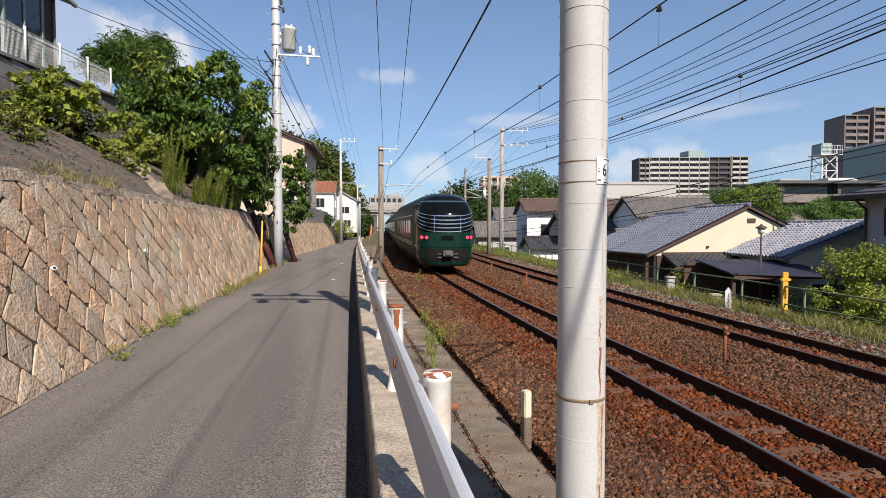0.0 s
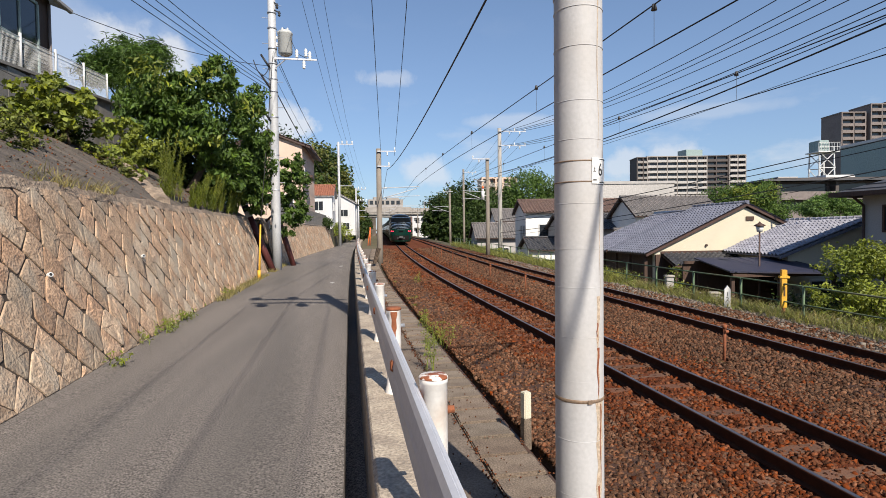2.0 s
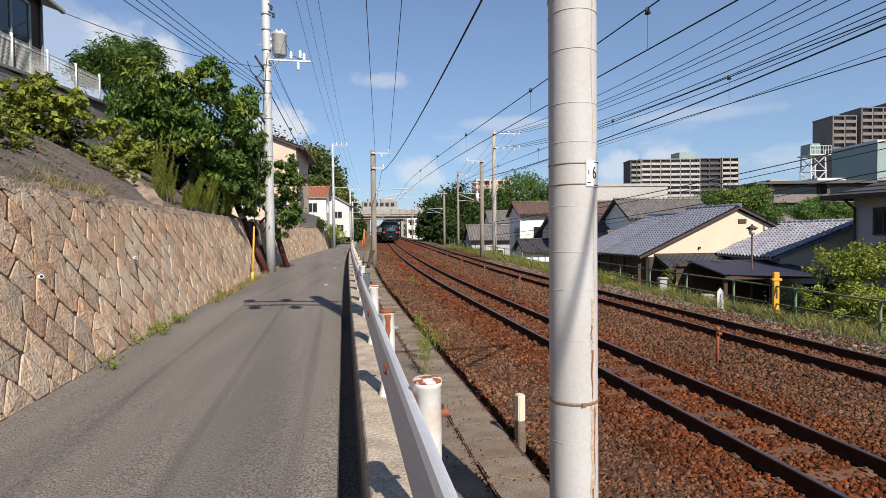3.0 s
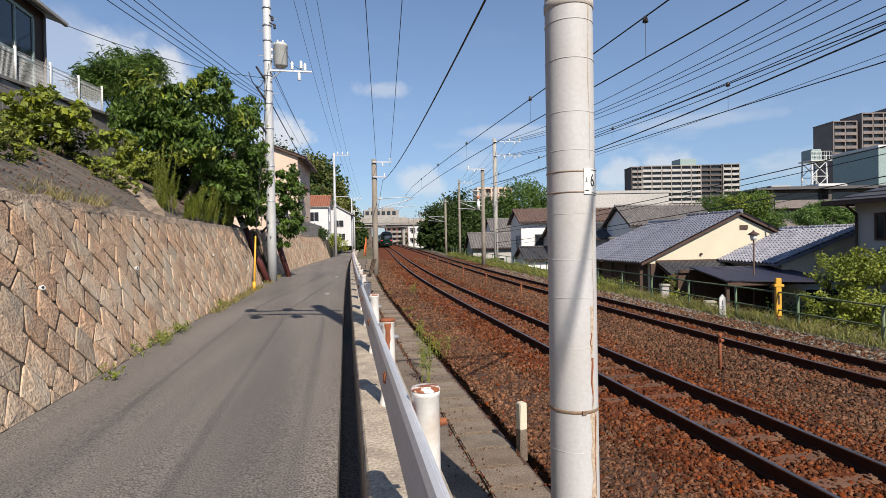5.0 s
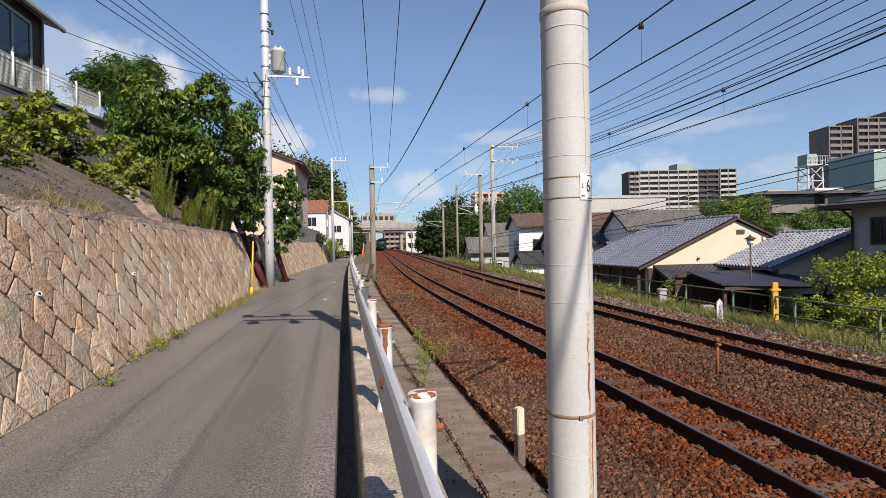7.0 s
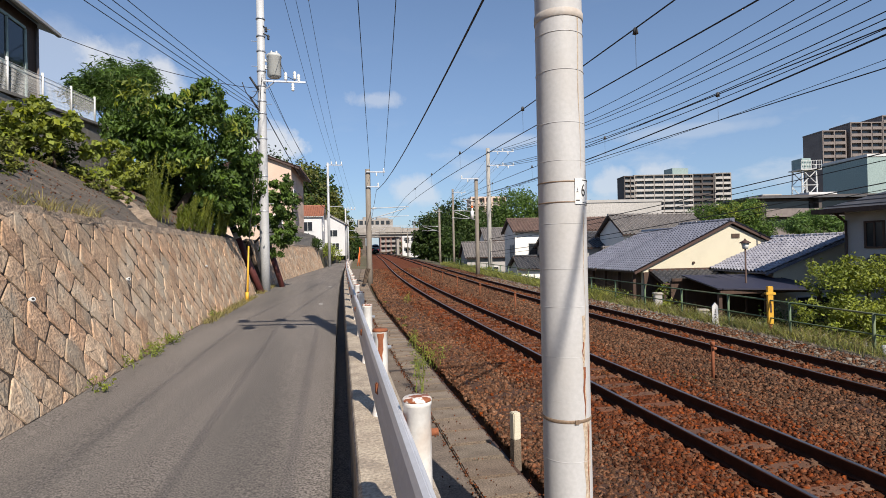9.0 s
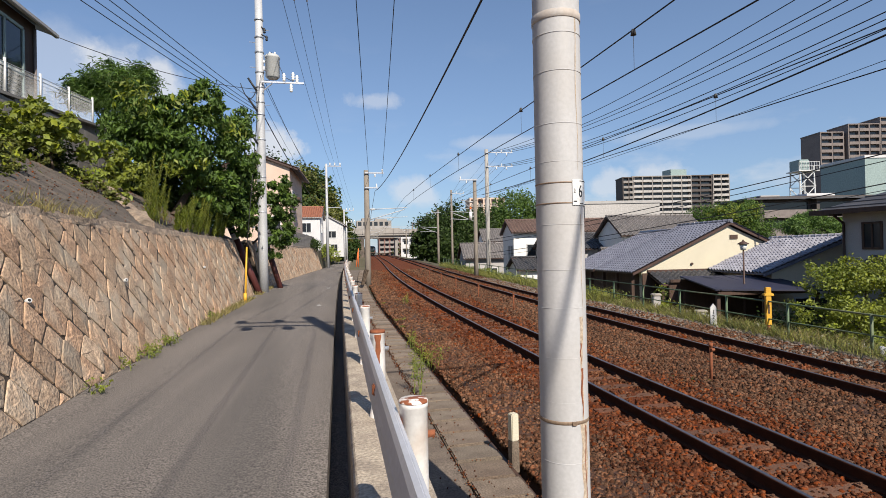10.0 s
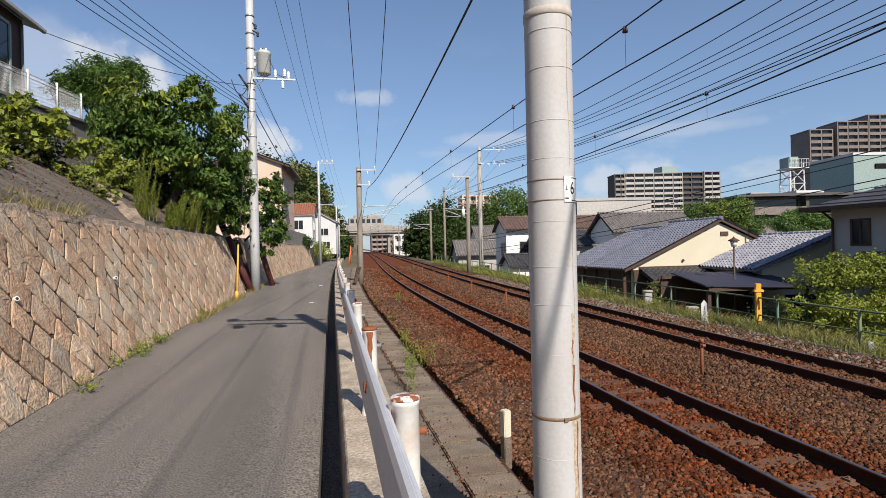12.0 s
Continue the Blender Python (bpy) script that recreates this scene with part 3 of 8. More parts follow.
def ground_row(y):
    yc = min(max(y, -100), 260)
    w, k = wall_x(yc), kerb_x(yc)
    t = min(1.0, max(0.0, (y - 20.5) / 4.0))
    up = 4.05 * (1 - t) + 2.2 * t
    top = 5.2 * (1 - t) + 2.6 * t
    c, z = tx(min(yc, 230)), tz(yc)
    far = 1.0 if abs(y) < 500 else 0.0
    low = -2.7
    return [(-3000, y, top * far), (-60, y, top), (-7.16, y, top), (-7.12, y, up), (min(w - 0.75, -3.3 if y < 22 else 99), y, 1.98), (w - 0.5, y, -0.5),
            (k + 0.42, y, -0.5), (k + 0.46, y, z - 0.35), (c - 3.0, y, z - 0.35), (c + FAR + 2.0, y, z - 0.3),
            (c + FAR + 2.3, y, z - 0.16), (c + FAR + 3.3, y, z - 0.2), (c + FAR + 5.2, y, low), (200, y, low), (3000, y, low)]


strip("ground", YS, ground_row, M["earth"], label="bare earth and low grass ground beside the railway", category="ground")
strip("road", frange(-30, 100, 2) + [130, 170], lambda y: [(wall_x(y) + u * (kerb_x(y) + 0.02 - wall_x(y)), y, (0.025 * math.sin(u * 3.14) if u < 0.9355 else -0.30) + 0.008 * noise.noise((u * 5, y * 0.3, 0))) for u in (-0.03, 0.1, 0.2, 0.3, 0.4, 0.5, 0.6, 0.7, 0.8, 0.86, 0.91, 0.935, 0.936, 1)], M["asphalt"], label="grey worn asphalt lane with faint tyre marks", category="road")


def kerb_row(y):
    k = kerb_x(y)
    z = 0.2
    return [(k - 0.02, y, -0.42), (k, y, z - 0.02), (k + 0.02, y, z), (k + 0.40, y, z), (k + 0.42, y, z - 0.02), (k + 0.43, y, min(tz(y) - 0.5, -0.6))]


bm = B()
sweep(bm, [kerb_row(y) for y in frange(-12, 100, 1.0)])
tagged(part("kerb", bm, M["kerb"]), "weathered concrete kerb along the lane's railway side", "kerb", kind="structure")
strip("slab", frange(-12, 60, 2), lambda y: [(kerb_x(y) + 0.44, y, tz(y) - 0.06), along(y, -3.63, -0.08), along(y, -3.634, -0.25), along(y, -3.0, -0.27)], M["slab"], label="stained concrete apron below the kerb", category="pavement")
strip("ballast", frange(-12, 40, 0.4) + frange(42, 300, 4), lambda y: [along(y, o, -0.19 + d) for o, d in ((-3.0, -0.30), (-2.86, -0.28), (-2.74, 0.0), (-2.5, 0.03), (-1.9, 0.03), (-0.6, -0.01), (0, -0.01), (0.6, -0.01), (1.3, 0.02), (2.1, 0.0), (3.0, 0.02), (3.7, 0), (4.24, 0), (4.9, 0.0), (5.7, 0.01), (6.1, -0.03), (6.5, -0.15))], M["ballast"], label="rusty brown ballast bed under both tracks", category="ballast", jitter=0.015)


strip("ballast", frange(57, 300, 3), lambda y: [along(y, o, -0.15 + d) for o, d in ((-3.0, -0.2), (-2.6, 0.0), (-1.2, 0.01), (0.0, 0.0), (1.2, 0.01), (2.1, 0.02), (3.1, 0.01), (4.24, 0.0), (5.4, 0.0), (6.2, -0.15))], M["dust"], label="rust-red ballast bed farther along both tracks", category="ballast", jitter=0.02)


# railway tracks
def rail_section(y, off, head):
    prof = ((-0.063, -0.153), (0.063, -0.153), (0.063, -0.142), (0.012, -0.125), (0.010, -0.045), (0.033, -0.035), (0.033, -0.004), (0.026, 0.0), (-0.026, 0.0), (-0.033, -0.004), (-0.033, -0.035), (-0.010, -0.045), (-0.012, -0.125), (-0.063, -0.142))
    if head:
        prof = ((-0.024, -0.002), (0.024, -0.002), (0.024, 0.003), (-0.024, 0.003))
    return [along(y, off + a, b) for a, b in prof]


def sleeper_mesh():
    bm = B()
    box(bm, -1.0, 1.0, -0.12, 0.12, -0.17, 0.0, bevel=0.02)
    for s in (-0.55, 0.55):
        for e in (-0.10, 0.10):
            box(bm, s + e - 0.04, s + e + 0.04, -0.05, 0.05, 0.0, 0.022)
            rod(bm, (s + e, 0, 0.02), (s + e, 0, 0.045), 0.015, seg=6)
    me = bpy.data.meshes.new("sleeper")
    bmesh.ops.recalc_face_normals(bm, faces=bm.faces)
    bm.to_mesh(me)
    bm.free()
    me.materials.append(M["sleeper"])
    return me


def track(off, label):
    t = thing("railway_track", label, "railway track", group="tracks")
    ys = frange(-12, 60, 1.5) + frange(63, 300, 3)
    for s in (-0.55, 0.55):
        bm = B()
        sweep(bm, [rail_section(y, off + s, False) for y in ys])
        r = part("rail", bm, M["rail"], t, "brown rusted steel rail")
        bm = B()
        sweep(bm, [rail_section(y, off + s, True) for y in ys])
        part("running_surface", bm, M["rail_top"], r, "polished rail top")
    me = sleeper_mesh()
    y = -11.3
    while y < 75:
        o = new("sleeper", me)
        a, b = along(y, off), along(y + 0.1, off)
        o.matrix_world = Matrix.Translation(along(y, off, -0.158)) @ pose(0, 0, 0, 0, random.uniform(-0.4, 0.4), -math.degrees(math.atan2(b.x - a.x, b.y - a.y)))
        o.parent = t
        y += 0.62
    return t


track(0.0, "near railway track with rusty rails on brown sleepers")
track(FAR, "farther railway track with rusty rails on brown sleepers")


# red brake dust packed between the stones by the rails
def dust_sheet(lo, hi, lift, label):
    n = 8

    def row(y):
        r = []
        for i in range(n + 1):
            o = lo + (hi - lo) * i / n
            edge = 0.035 if i in (0, n) else 0.0
            r.append(along(y, o, -0.168 + lift - edge + 0.014 * noise.noise((o * 3.1, y * 2.3, lo)) + 0.012 * noise.noise((o * 9, y * 8, 3))))
        return r
    strip("rail_dust", frange(-6, 24, 0.16) + frange(25, 120, 2.0), row, M["dust"], kind="stuff", label=label, category="dust")


dust_sheet(-1.75, -0.60, 0.0, "red-brown brake dust packed beside the near rail")
dust_sheet(-0.50, 0.50, 0.0, "red-brown brake dust packed between the near rails")
dust_sheet(0.60, 1.5, -0.004, "red-brown brake dust packed on the near track's inner side")
dust_sheet(FAR - 0.50, FAR + 0.50, 0.0, "rusty dust packed between the far rails")


# loose ballast stones
def stones(name, n, place, size, material, label, category="ballast"):
    rng = np.random.default_rng(5)
    cube = np.array([(-1, -1, -1), (1, -1, -1), (1, 1, -1), (-1, 1, -1), (-1, -1, 1), (1, -1, 1), (1, 1, 1), (-1, 1, 1)], float)
    quads = np.array([(3, 2, 1, 0), (4, 5, 6, 7), (0, 1, 5, 4), (1, 2, 6, 5), (2, 3, 7, 6), (3, 0, 4, 7)])
    pos = place(rng, n)
    n = len(pos)
    v = np.repeat(cube[None], n, 0) * (1 + rng.uniform(-0.6, 0.35, (n, 8, 3)))
    v *= (rng.uniform(0.45, 1.35, (n, 1, 3)) * size[0] * (1 + size[1] * np.clip(pos[:, 1] - 6, 0, 60))[:, None, None])
    q = rng.normal(size=(n, 4))
    q /= np.linalg.norm(q, axis=1)[:, None]
    w, x, y, z = q.T
    R = np.stack([1 - 2 * (y * y + z * z), 2 * (x * y - z * w), 2 * (x * z + y * w), 2 * (x * y + z * w), 1 - 2 * (x * x + z * z), 2 * (y * z - x * w), 2 * (x * z - y * w), 2 * (y * z + x * w), 1 - 2 * (x * x + y * y)], 1).reshape(n, 3, 3)
    v = np.einsum("nij,nkj->nki", R, v) + pos[:, None, :]
    f = (quads[None] + 8 * np.arange(n)[:, None, None]).reshape(-1, 4)
    me = bpy.data.meshes.new(name)
    me.vertices.add(n * 8)
    me.vertices.foreach_set("co", v.reshape(-1))
    me.loops.add(f.size)
    me.loops.foreach_set("vertex_index", f.reshape(-1))
    me.polygons.add(len(f))
    me.polygons.foreach_set("loop_start", np.arange(0, f.size, 4))
    me.update(calc_edges=True)
    me.validate()
    me.materials.append(material)
    return tagged(new(name, me), label, category, kind="stuff")


TY = np.arange(-5, 120.5, 0.5)
TXA, TZA = np.array([tx(float(y)) for y in TY]), np.array([tz(float(y)) for y in TY])


def bed(lo, hi, y0, y1, power, tone=None):
    def place(rng, n):
        y = y0 + (y1 - y0) * rng.random(n) ** power
        o = rng.uniform(lo, hi, n)
        keep = np.ones(n, bool)
        for c in (0.0, FAR):
            for s in (-0.55, 0.55):
                keep &= np.abs(o - c - s) > 0.10
            on = (np.abs(o - c) < 0.52) & (np.abs((y + 2.0 + 0.31) % 0.62 - 0.31) < 0.125)
            keep &= ~(on & (rng.random(n) > 0.34))
        if tone:
            # rust-red by the rails, tan on the shoulder, greyer between the tracks
            u = rng.random(n)
            near, far = np.abs(o), np.abs(o - FAR)
            red = np.clip((1.85 - near) / 0.75, 0, 1) * 0.92 + np.clip((1.0 - far) / 0.5, 0, 1) * 0.55 + 0.06
            keep &= ~((np.abs(np.abs(o) - 0.55) < 0.75) & (rng.random(n) < 0.5))
            tan = np.where(o < 0, 0.75, 0.35)
            kind = np.where(u < red, 0, np.where(rng.random(n) < tan, 1, 2))
            keep &= kind == ("red", "tan", "mid").index(tone)
        y, o = y[keep], o[keep]
        return np.stack([np.interp(y, TY, TXA) + o, y, np.interp(y, TY, TZA) - 0.195 + rng.uniform(-0.02, 0.035, len(y))], 1)
    return place


for tone, mm, word in (("red", "stone", "rust-red"), ("tan", "stone_tan", "tan-brown"), ("mid", "stone_mid", "grey-brown")):
    stones("ballast_stones", 95000, bed(-2.80, 6.3, 2.6, 14, 1.2, tone), (0.0240, 0.028), M[mm], "loose angular " + word + " ballast stones")
    stones("ballast_stones", 46000, bed(-2.80, 2.6, 2.4, 7.5, 1.1, tone), (0.0250, 0.0), M[mm], "loose angular " + word + " ballast stones in the foreground")
    stones("ballast_stones", 56000, bed(-2.80, 6.3, 14, 60, 1.9, tone), (0.029, 0.022), M[mm], "loose angular " + word + " ballast stones farther along")
stones("ballast_stones", 14000, bed(-2.80, 6.3, -4.5, 2.6, 1.0), (0.031, 0.0), M["stone"], "loose angular rust-brown ballast stones behind the camera")
stones("ballast_stones", 3500, bed(5.3, 6.5, 5, 40, 1.5), (0.035, 0.02), M["stone_grey"], "grey ballast stones at the bed's outer edge")


def apron(rng, n):
    y = 2 + 24 * rng.random(n) ** 1.4
    band = rng.choice(4, n, p=(0.55, 0.2, 0.12, 0.13))
    o = np.where(band == 0, rng.normal(-3.63, 0.03, n), np.where(band == 1, rng.normal(-3.03, 0.03, n), np.where(band == 2, rng.uniform(-4.4, -3.0, n), rng.normal(-3.5, 0.15, n))))
    return np.stack([np.interp(y, TY, TXA) + o, y, np.interp(y, TY, TZA) - 0.066 + rng.uniform(0, 0.006, n)], 1)


stones("apron_grit", 1500, apron, (0.0075, 0.02), M["stone"], "scattered grit and crumbs on the concrete apron")


# cable trough lids beside the ballast
def lids():
    t = thing("cable_trough", "concrete cable trough with loose lids beside the ballast", "cable trough")
    bm = B()
    box(bm, -0.285, 0.285, -0.230, 0.230, -0.06, 0.0, bevel=0.016)
    bmesh.ops.recalc_face_normals(bm, faces=bm.faces)
    me = bpy.data.meshes.new("lid")
    bm.to_mesh(me)
    bm.free()
    me.materials.append(M["trough"])
    y = -11.09
    while y < 60:
        o = new("lid", me)
        a = along(y, -3.32, -0.075)
        o.matrix_world = Matrix.Translation(a + Vector((random.uniform(-.01, .01), 0, random.uniform(-.006, .006)))) @ pose(0, 0, 0, random.uniform(-.6, .6), random.uniform(-.8, .8), random.uniform(-.9, .9))
        o.parent = t
        y += 0.505
    bm = B()
    sweep(bm, [[along(y, -3.015, -0.22), along(y, -2.975, -0.22), along(y, -2.975, -0.13), along(y, -3.015, -0.13)] for y in frange(-3, 60, 1.5)])
    part("edging", bm, M["wood_dark"], t, "dark edging board between trough and ballast")
    return t


lids()


# ---- stone retaining wall with separate stones ----
WALL_Y0, WALL_Y1 = 2.5, 21.3


def wall_point(s, h, out=0.0):
    """s along the wall, h up its sloping face, out in front of it."""
    hh = 2.1
    x = wall_x(s) - 0.66 * h / hh
    z = 2.0 * h / hh
    return Vector((x + out * 0.95, s, z + out * 0.31))


def clip(poly, px, py, nx, ny):
    res = []
    for i, a in enumerate(poly):
        b = poly[(i + 1) % len(poly)]
        da, db = (a[0] - px) * nx + (a[1] - py) * ny, (b[0] - px) * nx + (b[1] - py) * ny
        if da <= 0:
            res.append(a)
        if (da < 0 < db) or (db < 0 < da):
            t = da / (da - db)
            res.append((a[0] + (b[0] - a[0]) * t, a[1] + (b[1] - a[1]) * t))
    return res


def stone_wall(name, y0, y1, point, height, base, label, lim):
    rng = random.Random(11)
    wall = thing(name, label, "retaining wall", kind="structure")
    bm = B()
    sweep(bm, [[base(y, 0, -0.010), base(y, height, -0.010), base(y, height, -0.5), base(y, 0, -0.9)] for y in frange(y0, y1, 1.0)])
    part("backing", bm, M["mortar"], wall, "dark joints between the stones")
    # squared stones set on their points, in courses that fall along the lane
    e1, e2 = Vector((0.66, 0.75)).normalized(), Vector((0.72, -0.70)).normalized()
    course = 0.34

    def corner(a, b):
        q = e1 * (a + 0.045 * noise.noise((a * 0.6, b * 1.3, 7.0))) + e2 * b
        return (y0 + q.x, q.y)
    polys = []
    n_c = int((y1 - y0 + height) / course / 0.6) + 6
    for i in range(-int(height / course) - 8, n_c):
        b = -(y1 - y0) * 1.1 - 4 + rng.uniform(0, 0.3)
        skew = 0.0
        while b < (y1 - y0) * 1.1 + 4:
            ln = rng.uniform(0.29, 0.45)
            sk2 = rng.uniform(-0.05, 0.05)
            a0, a1 = i * course, (i + 1) * course
            quad = [corner(a0, b - skew), corner(a0, b + ln - sk2), corner(a1, b + ln + sk2), corner(a1, b + skew)]
            b, skew = b + ln, sk2
            mx, my = sum(p[0] for p in quad) / 4, sum(p[1] for p in quad) / 4
            if y0 - 0.5 < mx < y1 + 0.5 and -0.4 < my < height + 0.4:
                cutc = []
                for k in range(4):
                    p, q0, q1 = quad[k], quad[k - 1], quad[(k + 1) % 4]
                    for q in (q0, q1):
                        f = rng.uniform(0.03, 0.16)
                        cutc.append((p[0] + (q[0] - p[0]) * f + rng.uniform(-0.010, 0.010), p[1] + (q[1] - p[1]) * f + rng.uniform(-0.010, 0.010)))
                polys.append((mx, cutc))
    joined_v, joined_f, count = [], [], 0
    for _, poly in sorted(polys):
        for px, py, nx, ny in ((0, 0.0, 0, -1), (0, height, 0, 1), (y0, 0, -1, 0), (y1, 0, 1, 0)):
            poly = clip(poly, px, py, nx, ny)
        if len(poly) < 3:
            continue
        cx, cy = sum(p[0] for p in poly) / len(poly), sum(p[1] for p in poly) / len(poly)
        r = max(math.hypot(p[0] - cx, p[1] - cy) for p in poly)
        if r < 0.07:
            continue
        n = len(poly)
        g = [1 - rng.uniform(0.005, 0.014) / max(0.05, math.hypot(p[0] - cx, p[1] - cy)) for p in poly]
        tilt = (rng.uniform(-0.03, 0.03), rng.uniform(-0.03, 0.03))
        d0 = rng.uniform(-0.007, 0.008)
        vs = []
        for depth, shrink in ((-0.07, 1.0), (-0.002, 0.985), (0.001, 0.92), (0.005, 0.55)):
            for k, p in enumerate(poly):
                a, b = cx + (p[0] - cx) * g[k] * shrink, cy + (p[1] - cy) * g[k] * shrink
                o = depth + (d0 + tilt[0] * (a - cx) + tilt[1] * (b - cy) + rng.uniform(-1, 1) * (0.0015 if shrink > 0.8 else 0.007) if depth > -0.05 else 0)
                vs.append(point(a, b, o))
        vs.append(point(cx + rng.uniform(-.03, .03), cy + rng.uniform(-.03, .03), 0.008 + d0 + rng.uniform(-.006, .006)))
        fs = []
        for lv in (0, 1, 2):
            for k in range(n):
                k2 = (k + 1) % n
                fs.append((lv * n + k, lv * n + k2, (lv + 1) * n + k2, (lv + 1) * n + k))
        for k in range(n):
            fs.append((3 * n + k, 3 * n + (k + 1) % n, 4 * n))
        if count < lim:
            o = part("stone", (vs, fs), M["masonry"], wall)
            count += 1
        else:
            b0 = len(joined_v)
            joined_v += vs
            joined_f += [tuple(a + b0 for a in f) for f in fs]
    if joined_v:
        o = part("stones_beyond", (joined_v, joined_f), M["masonry_i"], wall, "farther stones of the same wall")
        tagged(o, kind="stuff")
    bm = B()
    sweep(bm, [[base(y, height + 0.09 + 0.05 * noise.noise((y * 2.3, 0, 0)), -0.01 + 0.03 * noise.noise((y * 3.1, 5, 0))), base(y, height + 0.12 + 0.04 * noise.noise((y * 1.7, 2, 0)), -0.10), base(y, height, -0.35), base(y, height - 0.06 + 0.06 * noise.noise((y * 4.1, 9, 0)), 0.002 + 0.02 * noise.noise((y * 3.7, 3, 0)))] for y in frange(y0, y1, 0.14)])
    part("coping", bm, M["coping"], wall, "rough weathered concrete coping")
    return wall


def wall2_point(s, h, out=0.0):
    return Vector((wall_x(s) - 0.30 * h + out, s, h))


def lane_verge():
    """The stone wall's far neighbour and the low walls behind it."""
    stone_wall("wall_far", 24.2, 57.0, wall2_point, 2.05, wall2_point, "brown stone retaining wall farther along the lane", 0)


def weep_pipe(at):
    t = thing("weep_pipe", "small white drain pipe end in the stone wall", "pipe", tuple(wall_point(*at, 0.0)), 0, "weep pipes")
    bm = B()
    lathe(bm, ((0.022, -0.06), (0.026, -0.055), (0.026, 0.045), (0.023, 0.05), (0.016, 0.048)), seg=14)
    bmesh.ops.transform(bm, matrix=pose(0, 0, 0, 0, 75, -35), verts=bm.verts)
    part("pipe", bm, M["fence_white"], t)
    # the pipe is solid; a black disc paints the shade of its opening
    bm = B()
    rod(bm, (0, -0.004, 0.045), (0, -0.004, 0.0512), 0.015, seg=12)
    bmesh.ops.transform(bm, matrix=pose(0, 0, 0, 0, 75, -35), verts=bm.verts)
    part("bore", bm, M["ink"], t, "black disc painted as the shade in the bore")


for at in ((6.27, 1.1), (9.16, 1.18), (14.95, 1.26)):
    weep_pipe(at)


# ---- guardrail ----
def guardrail():
    g = thing("guardrail", "white steel guardrail on rusting round posts along the kerb", "guardrail")
    prof = ((0.0, 0.812), (-0.012, 0.818), (-0.028, 0.812), (-0.040, 0.788), (-0.050, 0.735), (-0.044, 0.712), (-0.052, 0.688), (-0.057, 0.625), (-0.052, 0.606), (-0.040, 0.600))
    ys = frange(-4, 66, 1.0)
    bm = B()
    rows = []
    for y in ys:
        k = kerb_x(y) + 0.158
        rows.append([(k + a, y, b) for a, b in prof] + [(k + a + 0.006, y, b) for a, b in prof[::-1]])
    sweep(bm, rows)
    beam = part("beam", bm, M["beam"], g, "pale grey corrugated guardrail beam")
    for y in frange(0.2, 62, 2.06):
        bm = B()
        box(bm, -0.008, 0.008, -0.022, 0.022, -0.03, 0.03, pose(kerb_x(y) + 0.112, y + 0.62, 0.745, 0, 0, 4), bevel=0.006)
        part("bolt", bm, M["rust"], beam, "rusty bolt cover")
    y, k = 0.15, 0
    while y < 62:
        x = kerb_x(y) + 0.225
        bm = B()
        lathe(bm, ((0.075, 0.16), (0.073, 0.21), (0.060, 0.27), (0.057, 0.33), (0.057, 0.836), (0.0595, 0.838), (0.0595, 0.858), (0.054, 0.866), (0.02, 0.868)), (x, y, 0), 24)
        post = part("post", bm, M["white"], g, "white round post with flaking paint")
        bm = B()
        lathe(bm, ((0.0601, 0.855 if k != 2 else 0.845), (0.0604, 0.860), (0.054, 0.8675), (0.012, 0.871)), (x, y, 0), 24)
        part("cap", bm, M["rust"] if k == 2 else M["rust_white"], post, "rusty post cap")
        if k == 2:
            bm = B()
            rows = []
            for i in range(9):
                half = radians(26 - 2.2 * i + 4 * math.sin(i * 2.1))
                rows.append([(x + 0.0578 * math.cos(radians(-92) + half * q), y + 0.0578 * math.sin(radians(-92) + half * q), 0.85 - 0.035 * i) for q in (-1, -0.5, 0, 0.5, 1)])
            sweep(bm, rows, closed=False)
            part("rust_run", bm, M["rust"], post, "red-brown rust run")
        bm = B()
        rod(bm, (x - 0.10, y, 0.72), (x + 0.085, y, 0.72), 0.016, seg=8)
        box(bm, x - 0.075, x - 0.05, y - 0.035, y + 0.035, 0.62, 0.79)
        part("bracket", bm, M["rust"] if k % 3 == 1 else M["galv"], post, "bolt and bracket holding the beam")
        y += 2.05
        k += 1
    return g


guardrail()


